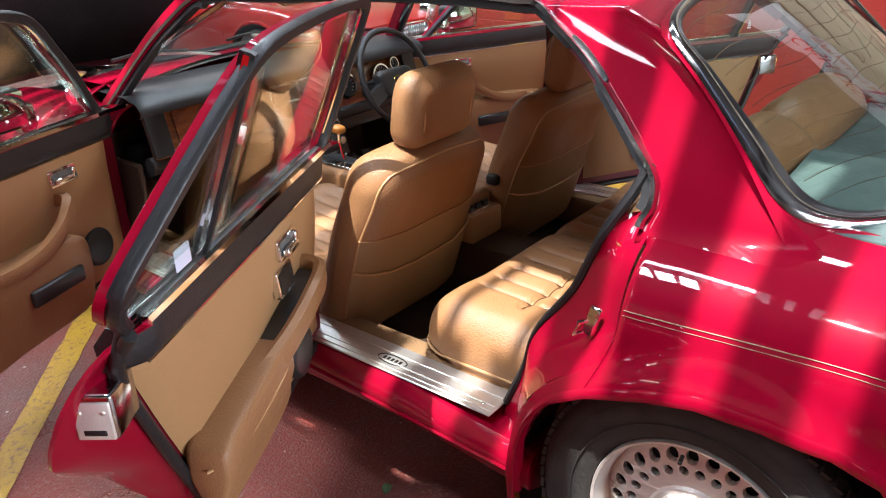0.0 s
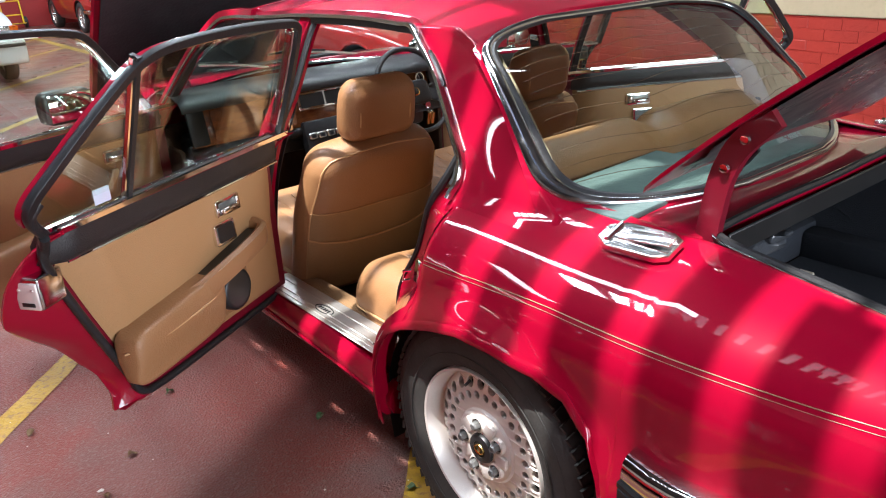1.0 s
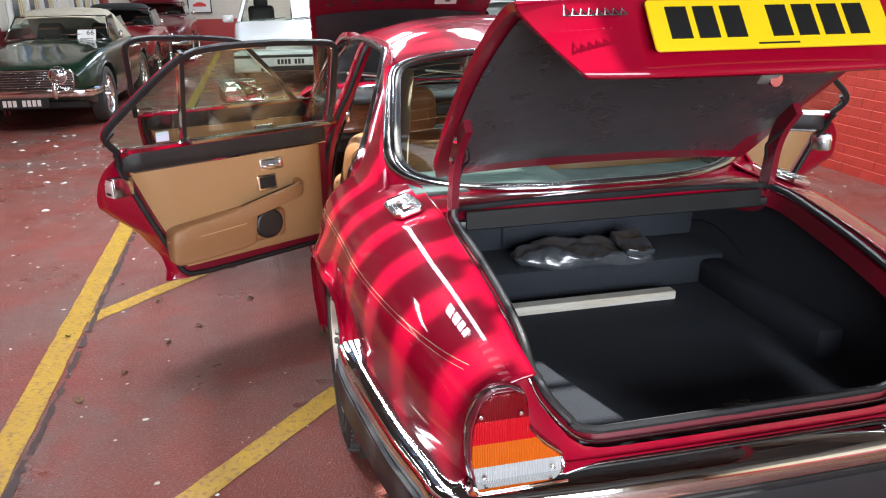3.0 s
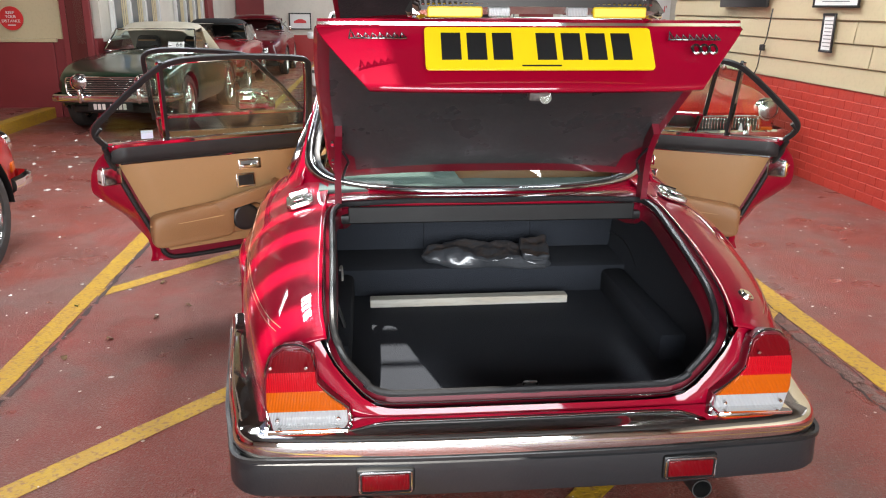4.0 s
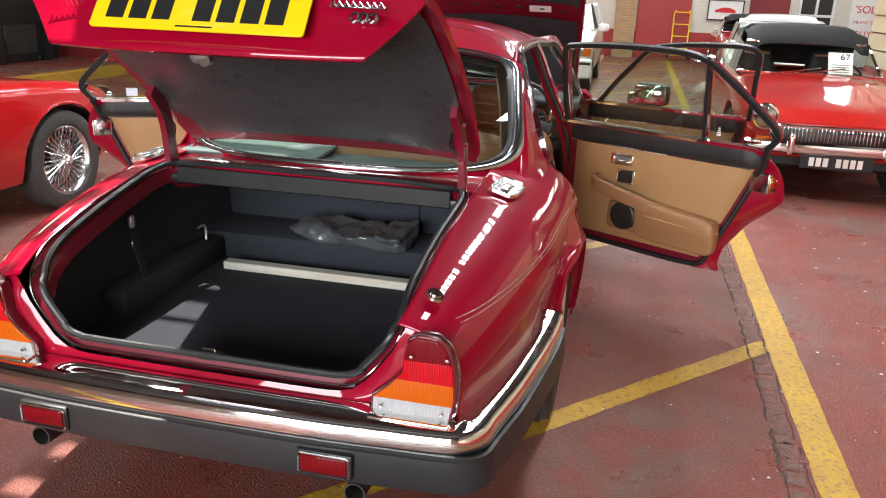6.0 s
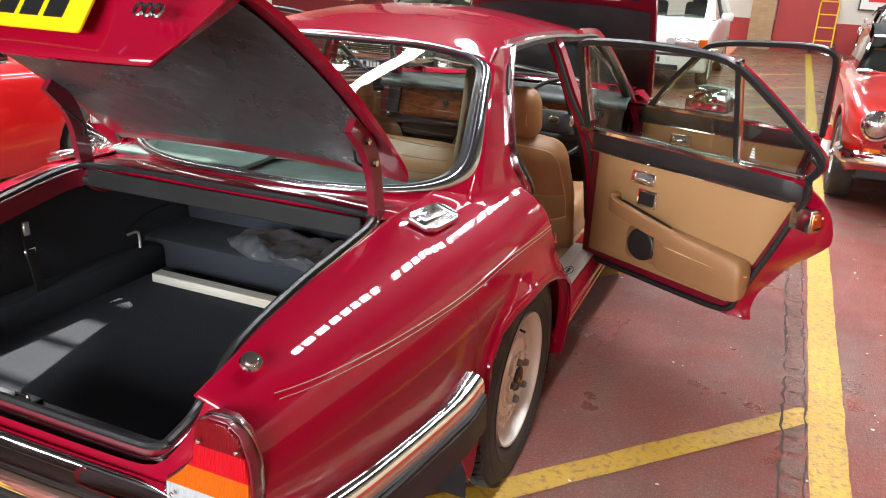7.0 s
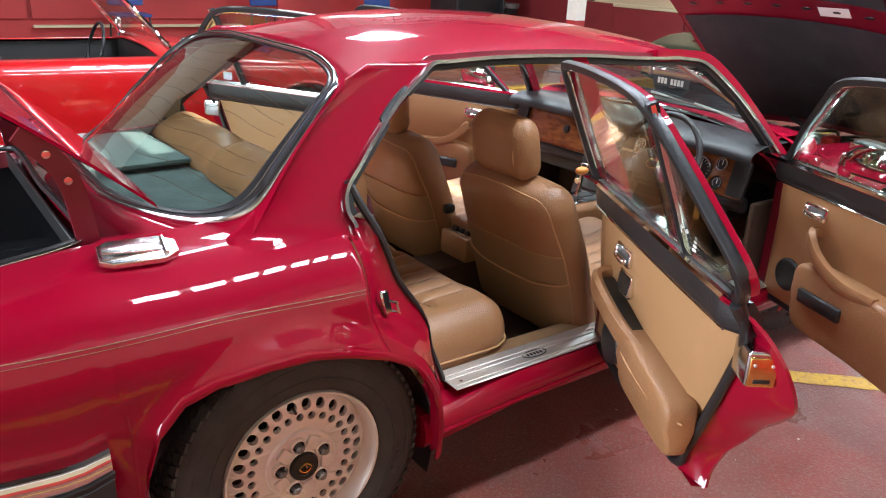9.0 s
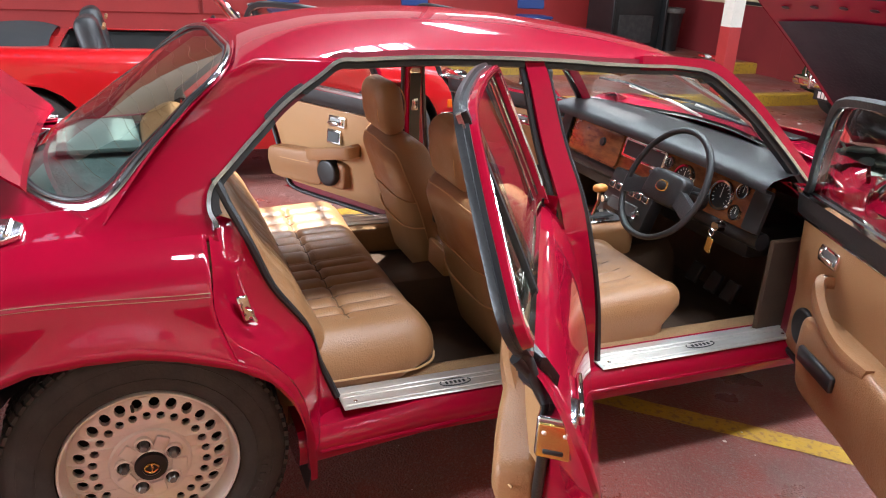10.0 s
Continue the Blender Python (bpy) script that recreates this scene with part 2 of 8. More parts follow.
# ---- mesh helpers ----
def mat4(*rows):
    return Matrix(rows)


def finish(name, bm, mat, parent=None, label="", angle=38, smooth=True):
    me = bpy.data.meshes.new(name)
    bm.to_mesh(me)
    bm.free()
    if smooth:
        me.polygons.foreach_set("use_smooth", [True] * len(me.polygons))
        me.set_sharp_from_angle(angle=radians(angle))
    for k in (mat if isinstance(mat, (list, tuple)) else [mat]):
        me.materials.append(k)
    ob = new(name, me)
    if parent:
        ob.parent = parent
    if label:
        ob["label"] = label
    return ob


def part(name, bm, mat, parent, label="", angle=38, smooth=True):
    return finish(name, bm, mat, parent, label, angle, smooth)


def thing(name, label, category, at=None, group=""):
    ob = new(name)
    ob.empty_display_size = 0.1
    if at is not None:
        ob.matrix_basis = at
    return tagged(ob, label, category, group)


def grid(rows, closed=False, flip=False, bm=None):
    """A sheet through rows of points."""
    bm = bm or bmesh.new()
    vs = [[bm.verts.new(p) for p in r] for r in rows]
    for a, b in zip(vs, vs[1:]):
        n = len(a)
        for i in range(n if closed else n - 1):
            j = (i + 1) % n
            q = [a[i], a[j], b[j], b[i]]
            q = list(dict.fromkeys(q))
            try:
                bm.faces.new(q[::-1] if flip else q)
            except ValueError:
                pass
    return bm


def capped(rows, bm=None):
    """A closed tube through rings of points, both ends filled."""
    bm = bm or bmesh.new()
    vs = [[bm.verts.new(p) for p in r] for r in rows]
    for a, b in zip(vs, vs[1:]):
        n = len(a)
        for i in range(n):
            j = (i + 1) % n
            bm.faces.new((a[i], a[j], b[j], b[i]))
    bm.faces.new(vs[0][::-1])
    bm.faces.new(vs[-1])
    return bm


def tidy(bm, dist=1e-5):
    bmesh.ops.remove_doubles(bm, verts=bm.verts, dist=dist)
    bmesh.ops.recalc_face_normals(bm, faces=bm.faces)
    return bm


def solid(ob, t, offset=-1.0):
    m = ob.modifiers.new("thickness", "SOLIDIFY")
    m.thickness, m.offset = t, offset
    return ob


def spline(pts, n, closed=False):
    """Catmull-Rom through points, n samples in all."""
    P = [Vector(p) for p in pts]
    k = len(P)
    out = []
    segs = k if closed else k - 1
    for i in range(n):
        t = i / n * segs if closed else i / (n - 1) * segs
        j = min(int(t), segs - 1)
        f = t - j
        if closed:
            a, b, c, d = P[(j - 1) % k], P[j % k], P[(j + 1) % k], P[(j + 2) % k]
        else:
            b, c = P[j], P[j + 1]
            a = P[j - 1] if j > 0 else b * 2 - c
            d = P[j + 2] if j + 2 < k else c * 2 - b
        out.append(0.5 * ((2 * b) + (c - a) * f + (2 * a - 5 * b + 4 * c - d) * f * f + (3 * b - a - 3 * c + d) * f ** 3))
    return out


def interp(x, table):
    """Smooth-ish interpolation in a table of (x, value)."""
    if x <= table[0][0]:
        return table[0][1]
    for (a, va), (b, vb) in zip(table, table[1:]):
        if x <= b:
            return va + (vb - va) * (x - a) / (b - a)
    return table[-1][1]


def curve_interp(x, table):
    """Monotone cubic interpolation in a table of (x, value)."""
    xs, ys = [p[0] for p in table], [p[1] for p in table]
    if x <= xs[0]:
        return ys[0]
    if x >= xs[-1]:
        return ys[-1]
    n = len(xs)
    dl = [(ys[i + 1] - ys[i]) / (xs[i + 1] - xs[i]) for i in range(n - 1)]
    m = [dl[0]] + [0 if dl[i - 1] * dl[i] <= 0 else 2 * dl[i - 1] * dl[i] / (dl[i - 1] + dl[i]) for i in range(1, n - 1)] + [dl[-1]]
    for i in range(n - 1):
        if x <= xs[i + 1]:
            h = xs[i + 1] - xs[i]
            t = (x - xs[i]) / h
            return ((2 * t ** 3 - 3 * t * t + 1) * ys[i] + (t ** 3 - 2 * t * t + t) * h * m[i]
                    + (-2 * t ** 3 + 3 * t * t) * ys[i + 1] + (t ** 3 - t * t) * h * m[i + 1])


def sweep(path, profile, up=(0, 0, 1), closed=False, bm=None, scale=None):
    """Sweep a closed profile of (side, up) along a path."""
    P = [Vector(p) for p in path]
    n = len(P)
    rings = []
    for i in range(n):
        a = P[(i - 1) % n] if closed or i > 0 else P[i]
        b = P[(i + 1) % n] if closed or i < n - 1 else P[i]
        t = (b - a).normalized()
        u = Vector(up)
        side = t.cross(u)
        if side.length < 1e-4:
            side = t.cross(Vector((1, 0, 0.3)))
        side.normalize()
        w = side.cross(t).normalized()
        k = scale(i / (n - 1)) if scale else 1.0
        rings.append([P[i] + side * (x * k) + w * (y * k) for x, y in profile])
    if closed:
        rings.append(rings[0])
        bm = grid(rings, closed=True, bm=bm)
        return tidy(bm)
    bm = capped(rings, bm)
    bmesh.ops.recalc_face_normals(bm, faces=bm.faces)
    return bm


def circle(r, n=10, ry=None):
    return [(r * math.cos(2 * math.pi * i / n), (ry or r) * math.sin(2 * math.pi * i / n)) for i in range(n)]


def tube(path, r, n=10, closed=False, bm=None, scale=None):
    return sweep(path, circle(r, n), up=(0.13, 0.2, 0.97), closed=closed, bm=bm, scale=scale)


def rbox(sx, sy, sz, bevel=0.01, segs=2, at=None, bm=None):
    """A box with rounded edges, centred, moved by the matrix at."""
    b = bmesh.new()
    bmesh.ops.create_cube(b, size=1.0)
    bmesh.ops.scale(b, vec=(sx, sy, sz), verts=b.verts)
    if bevel:
        bmesh.ops.bevel(b, geom=list(b.edges), offset=min(bevel, 0.48 * min(sx, sy, sz)), segments=segs, profile=0.5, affect="EDGES")
    if at is not None:
        bmesh.ops.transform(b, matrix=at, verts=b.verts)
    return join(bm, b)


def join(bm, other):
    """Adds the mesh other to bm."""
    if bm is None:
        return other
    me = bpy.data.meshes.new("tmp")
    other.to_mesh(me)
    other.free()
    bm.from_mesh(me)
    bpy.data.meshes.remove(me)
    return bm


def move(bm, m):
    bmesh.ops.transform(bm, matrix=m, verts=bm.verts)
    return bm


def superbox(sx, sy, sz, e=0.35, n=24, m=14, deform=None):
    """A cushion: a superellipsoid of full size sx, sy, sz."""
    def f(v):
        return math.copysign(abs(v) ** e, v)
    rows = []
    for j in range(m + 1):
        b = -math.pi / 2 + math.pi * j / m
        cb, sb = f(math.cos(b)) if 0 < j < m else 0.0, f(math.sin(b))
        row = []
        for i in range(n):
            a = 2 * math.pi * i / n
            p = Vector((sx / 2 * cb * f(math.cos(a)), sy / 2 * cb * f(math.sin(a)), sz / 2 * sb))
            row.append(deform(p) if deform else p)
        rows.append(row)
    return tidy(grid(rows, closed=True))


def lathe(profile, n=32, axis="x"):
    """Turns a profile of (radius, along) round an axis."""
    rows = []
    for r, h in profile:
        ring = []
        for i in range(n):
            a = 2 * math.pi * i / n
            c, s = r * math.cos(a), r * math.sin(a)
            ring.append({"x": (h, c, s), "y": (c, h, s), "z": (c, s, h)}[axis])
        rows.append(ring)
    return tidy(grid(rows, closed=True))


def plate(outline, holes=(), depth=0.01, bevel=0.0, res=2):
    """A flat plate in the xy plane from an outline of points, with holes, depth along z, as a mesh."""
    cu = bpy.data.curves.new("tmp", "CURVE")
    cu.dimensions, cu.fill_mode, cu.extrude, cu.bevel_depth, cu.bevel_resolution = "2D", "BOTH", depth / 2, bevel, res
    for loop in (outline, *holes):
        sp = cu.splines.new("POLY")
        sp.points.add(len(loop) - 1)
        for q, (x, y) in zip(sp.points, loop):
            q.co = (x, y, 0, 1)
        sp.use_cyclic_u = True
    ob = bpy.data.objects.new("tmp", cu)
    me = bpy.data.meshes.new_from_object(ob)
    bpy.data.objects.remove(ob)
    bpy.data.curves.remove(cu)
    b = bmesh.new()
    b.from_mesh(me)
    bpy.data.meshes.remove(me)
    bmesh.ops.remove_doubles(b, verts=b.verts, dist=1e-5)
    return b


def words(text, size, depth=0.002, align="CENTER", spacing=1.0):
    cu = bpy.data.curves.new("tmp", "FONT")
    cu.body, cu.size, cu.extrude, cu.align_x, cu.align_y, cu.space_character = text, size, depth, align, "CENTER", spacing
    ob = bpy.data.objects.new("tmp", cu)
    me = bpy.data.meshes.new_from_object(ob)
    bpy.data.objects.remove(ob)
    bpy.data.curves.remove(cu)
    b = bmesh.new()
    b.from_mesh(me)
    bpy.data.meshes.remove(me)
    return b


def rrect(w, h, r, n=5):
    out = []
    for cx, cy, a0 in ((w / 2 - r, h / 2 - r, 0), (-w / 2 + r, h / 2 - r, 90), (-w / 2 + r, -h / 2 + r, 180), (w / 2 - r, -h / 2 + r, 270)):
        for i in range(n + 1):
            a = radians(a0 + 90 * i / n)
            out.append((cx + r * math.cos(a), cy + r * math.sin(a)))
    return out


def smooth01(t):
    t = max(0.0, min(1.0, t))
    return t * t * (3 - 2 * t)


def frame_at(o, right, up):
    """A matrix whose x is right, y is up and z faces out."""
    r = Vector(right).normalized()
    f = r.cross(Vector(up)).normalized()
    u = f.cross(r)
    return Matrix.Translation(o) @ Matrix((r, u, f)).transposed().to_4x4()


def cushion(sx, sy, sz, r, deform, nx, ny, nz):
    """A box with evenly divided faces, rounded by the radius r, then deformed."""
    bm = bmesh.new()
    h = Vector((sx / 2, sy / 2, sz / 2))

    def face(axis, sign, na, nb):
        a, b = [(1, 2), (0, 2), (0, 1)][axis]
        rows = []
        for i in range(na + 1):
            row = []
            for j in range(nb + 1):
                p = Vector((0, 0, 0))
                p[axis], p[a], p[b] = sign * h[axis], h[a] * (2 * i / na - 1), h[b] * (2 * j / nb - 1)
                c = Vector([max(-h[k] + r, min(h[k] - r, p[k])) for k in range(3)])
                d = p - c
                if d.length > 1e-9:
                    p = c + d.normalized() * r
                row.append(deform(p) if deform else p)
            rows.append(row)
        grid(rows, bm=bm)

    for sign in (1, -1):
        face(2, sign, nx, ny)
        face(1, sign, nx, nz)
        face(0, sign, ny, nz)
    return tidy(bm, 1e-4)


def lettering(text, h, mat, parent, m):
    """A line of capital letters, each a piece of its own, centred on m."""
    glyphs, x = [], 0.0
    for ch in text:
        if ch == " ":
            x += h * 0.3
            continue
        b = words(ch, h, .002)
        x0, x1 = min(v.co.x for v in b.verts), max(v.co.x for v in b.verts)
        glyphs.append((b, x - x0))
        x += x1 - x0 + h * 0.09
    for b, dx in glyphs:
        part("letter", move(b, m @ Matrix.Translation((dx - x / 2, 0, 0))), mat, parent)

# ---- the building ----
def block(x0, x1, y0, y1, z0, z1, bevel=0.0):
    return rbox(x1 - x0, y1 - y0, z1 - z0, bevel, 2, Matrix.Translation(((x0 + x1) / 2, (y0 + y1) / 2, (z0 + z1) / 2)))


def structure(name, bm, mat, label=""):
    return tagged(finish(name, bm, mat, None, "", smooth=False), label, "", "", "structure")


X_LEFT, X_RIGHT, Y_BACK, Y_FRONT = -8.6, 3.505, -8.2, 19.3


structure("floor", capped([[(x, y, z) for x, z in ((X_LEFT - 0.3, -0.7), (8.9, -0.7), (8.9, 0), (X_LEFT - 0.3, 0))] for y in (Y_BACK - 0.3, 0.8, Y_FRONT + 0.3)]), FLOOR, "worn red painted concrete garage floor")
# raised platform with yellow painted edges
structure("platform", block(X_LEFT, -4.84, 4.2, 8.25, -0.05, 0.135), FLOOR, "raised red painted concrete platform")
structure("platform_edge", block(-4.84, -4.69, 4.2, 8.25, -0.05, 0.137, 0.012), LINE_YELLOW, "yellow painted kerb edge of the platform")
structure("platform_step", block(X_LEFT, -6.42, 2.0, 8.25, -0.05, 0.275), FLOOR, "upper step of the red painted platform")
structure("platform_step_edge", block(-6.42, -6.28, 2.0, 8.25, -0.05, 0.277, 0.012), LINE_YELLOW, "yellow painted edge of the upper step")

# ceiling with a long glazed opening over the car's nearside and closed elsewhere
HOLE_X0, HOLE_X1 = -2.26, -1.38
structure("ceiling", join(block(X_LEFT - 0.3, HOLE_X0, Y_BACK - 0.3, Y_FRONT + 0.3, ROOF_Z, ROOF_Z + 0.12),
                          block(HOLE_X1, 8.9, Y_BACK - 0.3, Y_FRONT + 0.3, ROOF_Z, ROOF_Z + 0.12)), CEILING, "grey painted ceiling")
# unseen slats, gaps set so sun stripes land on wing, bench and boot
ribs = None
for k in range(38):
    yy = -2.98 + 0.2 * k
    cabin_bay, tail_bay = 0.3 < yy < 1.1, -1.2 < yy < -0.7
    for x0, x1, clear in ((HOLE_X0 - 0.02, -2.02, False), (-2.02, -1.8, cabin_bay), (-1.8, HOLE_X1 + 0.02, cabin_bay or tail_bay)):
        ribs = rbox(x1 - x0, 0.035 if clear else 0.125, 0.05, 0.0, 1, Matrix.Translation(((x0 + x1) / 2, yy, ROOF_Z + 0.07)), ribs)
# solid slabs keep the sun out of the rest of the opening
ribs = rbox(HOLE_X1 - HOLE_X0 + 0.04, 5.2, 0.04, 0, 1, Matrix.Translation(((HOLE_X0 + HOLE_X1) / 2, -5.6, ROOF_Z + 0.07)), ribs)
ribs = rbox(HOLE_X1 - HOLE_X0 + 0.04, 10.6, 0.04, 0, 1, Matrix.Translation(((HOLE_X0 + HOLE_X1) / 2, 9.8, ROOF_Z + 0.07)), ribs)
structure("skylight_ribs", ribs, CEILING, "grey ribs of the corrugated skylight")
# glazing bars under the other skylights
for sx, wide, y0, y1 in ((1.42, 0.5, 0.0, 8.4), (-2.42, 0.84, 0.9, 2.1)):
    bars = None
    for k in range(int((y1 - y0) / 0.29) + 1):
        bars = rbox(wide, 0.24 if k % 9 == 8 else 0.07, 0.03, 0, 1, Matrix.Translation((sx, y0 + 0.29 * k, ROOF_Z - 0.06)), bars)
    for side in (-1, 1):
        bars = rbox(0.06, y1 - y0 + 0.1, 0.07, 0, 1, Matrix.Translation((sx + side * (wide / 2 - 0.01), (y0 + y1) / 2, ROOF_Z - 0.06)), bars)
    structure("skylight_bars", bars, CEILING, "grey glazing bars of a roof light")

# walls
wall_lower = structure("wall_east_lower", block(X_RIGHT + 0.012, X_RIGHT + 0.3, Y_BACK, 7.4, -0.3, 0.84), BRICK_RED, "red painted brick wall base")
wall_east = structure("wall_east", block(X_RIGHT + 0.03, X_RIGHT + 0.3, Y_BACK, 7.4, 0.84, 2.32), CREAM, "wall clad in cream painted boards")
# never in view; coloured dark so the rear window reflects less
structure("wall_east_upper", block(X_RIGHT + 0.01, X_RIGHT + 0.3, Y_BACK, 7.4, 2.32, ROOF_Z), UPPER_WALL_DARK, "unseen upper wall, darkened to dim reflections in the glass")
structure("wall_east_return", block(X_RIGHT + 0.3, 8.8, 7.2, 7.4, -0.3, ROOF_Z), WHITE_WALL, "white painted return wall")
structure("wall_north_lower", block(X_LEFT, 8.8, Y_FRONT, Y_FRONT + 0.3, -0.4, 0.7), WALL_RED, "red painted lower half of the far wall")
structure("wall_north", block(X_LEFT, 8.8, Y_FRONT + 0.012, Y_FRONT + 0.3, 0.7, ROOF_Z), WHITE_WALL, "white painted upper half of the far wall")
structure("wall_west", block(X_LEFT - 0.3, X_LEFT, Y_BACK, Y_FRONT, -0.4, 2.9), WALL_RED, "red painted side wall")
structure("wall_west_upper", block(X_LEFT - 0.3, X_LEFT - 0.01, Y_BACK, Y_FRONT, 2.9, ROOF_Z), WHITE_WALL, "white painted upper part of the side wall")
for k in range(9):
    for x0, x1 in ((X_LEFT, -3.05), (-1.2, 1.15), (1.7, 8.7)):
        structure("roof_beam", block(x0, x1, -6.5 + 2.6 * k, -6.38 + 2.6 * k, ROOF_Z - 0.24, ROOF_Z, 0.01), CEILING, "grey painted steel roof beam")
# out of view; its opening is assumed to go with the fill lamp
structure("wall_south", join(join(block(X_LEFT, -3.0, Y_BACK - 0.3, Y_BACK, 0, ROOF_Z), block(2.0, 8.8, Y_BACK - 0.3, Y_BACK, 0, ROOF_Z)),
                             block(-3.0, 2.0, Y_BACK - 0.3, Y_BACK, 3.3, ROOF_Z)), WHITE_WALL, "unseen white painted wall with a wide opening assumed in it")
structure("wall_annexe", block(8.7, 8.9, 7.2, Y_FRONT, -0.45, ROOF_Z), WHITE_WALL, "white painted wall")
# cross wall on the platform, with a red panel, a door and cream brickwork over it
structure("wall_cross_lower", block(X_LEFT, -4.05, 8.25, 8.5, -0.3, 1.03), WALL_DARKRED, "dark red lower part of the cross wall")
structure("wall_cross", block(X_LEFT, -4.5, 8.262, 8.5, 1.03, ROOF_Z), CREAM, "cream painted brick cross wall")
structure("wall_cross_return", block(-4.35, -4.062, 8.5, Y_FRONT, 0.98, ROOF_Z), WHITE_WALL, "white painted wall behind the green car")
structure("wall_cross_return_lower", block(-4.35, -4.05, 8.5, Y_FRONT, -0.4, 0.98), WALL_DARKRED, "dark red lower half of the wall behind the green car")
structure("wall_pier", block(-4.05, -3.98, 15.3, 15.9, -0.4, ROOF_Z), WALL_DARKRED, "dark red pier on the wall")

# broken joint in the concrete beside the bay line
random.seed(17)
joint, crack = bmesh.new(), bmesh.new()
k = -3.0
while k < 9.0:
    w, h = random.uniform(0.05, 0.085), random.uniform(0.04, 0.11)
    x = 1.615 + 0.008 * math.sin(k * 2.1) + random.uniform(-0.005, 0.005)
    joint.faces.new([joint.verts.new((x + dx * w, k + dy * h, 0.002)) for dx, dy in ((-0.5, 0), (random.uniform(0.1, 0.5), -0.1), (0.5, 0.45), (0.4, 0.95), (random.uniform(-0.3, 0.1), 1.1), (-0.55, 0.7))])
    k += h * random.uniform(0.95, 1.5)
for x0, wide in ((1.576, 0.0045), (1.652, 0.003), (-1.838, 0.011)):
    k, last = -3.0, None
    while k < 9.0:
        x, t = x0 + random.uniform(-0.007, 0.007) + 0.006 * math.sin(k * 2.1), wide * random.uniform(0.25, 1.5)
        pair = [crack.verts.new((x - t, k, 0.0035)), crack.verts.new((x + t, k + random.uniform(-0.01, 0.01), 0.0035))]
        if last and random.random() < 0.9:
            crack.faces.new([last[0], last[1], pair[1], pair[0]])
        last = pair
        k += random.uniform(0.025, 0.06)
structure("floor_joint", joint, JOINT, "broken pinkish grey joint in the concrete floor")
structure("floor_crack", crack, CRACK, "dark cracks along the floor joint")

# yellow bay lines, broken by wear
def strip(name, a, b, w, lift=0.004):
    a, b = Vector((*a, 0)), Vector((*b, 0))
    d = (b - a)
    n = max(2, int(d.length / 0.05))
    side = Vector((-d.y, d.x, 0)).normalized()
    rows = []
    for i in range(n + 1):
        p = a + d * i / n
        j0, j1 = (noise.noise(Vector((p.x * 9, p.y * 9, k))) * 0.006 for k in (0, 5))
        up = Vector((0, 0, lift))
        rows.append([p + side * (w / 2 + j0) + up, p - side * (w / 2 + j1) + up])
    return tagged(finish(name, grid(rows), LINE_YELLOW, smooth=False), "worn yellow painted bay line on the floor", "", "", "structure")


strip("floor_line", (1.73, -5.0), (1.73, 18.5), 0.122)
strip("floor_line", (-1.913, -5.0), (-1.913, 18.5), 0.108)
for k in range(-2, 8):
    c = 1.13 + 2.14 * k
    strip("floor_line", (-1.87, -2.04 + c), (1.68, 1.83 + c), 0.095, 0.003)

# ---- the red saloon: shell ----
car = thing("saloon_car", "glossy burgundy red saloon with doors, boot and bonnet open", "car")

SIDE = spline([(x, 0, z) for x, z in ((.760, .14), (.780, .2), (.795, .3), (.804, .42), (.809, .5), (.814, .6), (.817, .66), (.817, .71), (.807, .757), (.786, .80),
                                       (.752, .838), (.707, .868), (.657, .891), (.60, .907), (.53, .918))], 72)
DOOR_SIDE = ((.14, .775), (.2, .812), (.3, .838), (.42, .857), (.5, .86), (.6, .852), (.68, .828), (.75, .797), (.80, .768), (.84, .737), (.868, .70), (.891, .655), (.9, .628))
TAPER = ((-1.16, .205), (-1.1, .178), (-.9, .115), (-.6, .055), (-.3, .02), (0, .004), (.3, 0), (2.3, 0.0), (3.0, .01), (3.5, .05), (3.8, .11), (4.0, .2))
Z_IN = ((-1.16, .765), (-1.08, .797), (-.95, .838), (-.7, .885), (-.35, .918), (2.12, .918), (2.2, .905), (2.32, .862), (2.45, .815), (2.7, .78), (3.06, .75), (3.3, .71), (3.5, .66), (3.8, .60), (4.0, .55))
X_IN = ((-1.16, .495), (-1.0, .515), (-.3, .53), (2.2, .56), (3.0, .52), (4.0, .42))


def side_section(y):
    """The body's outer section at y, from the sill to the inner edge of the wing."""
    w, zi, xi = .86 - curve_interp(y, TAPER), curve_interp(y, Z_IN), curve_interp(y, X_IN)
    out = []
    for p in SIDE:
        z = p.z if p.z < .45 else .45 + (p.z - .45) * (zi - .45) / (.918 - .45)
        x = xi + (p.x - .53) * (w - xi) / (.86 - .53)
        out.append((x, z))
    return out


def body_x(y, z):
    """Half width of the body side at y, z."""
    s = side_section(y)
    for (x0, z0), (x1, z1) in zip(s, s[1:]):
        if z0 <= z <= z1:
            return x0 + (x1 - x0) * (z - z0) / max(1e-6, z1 - z0)
    return s[0][0] if z < s[0][1] else s[-1][0]


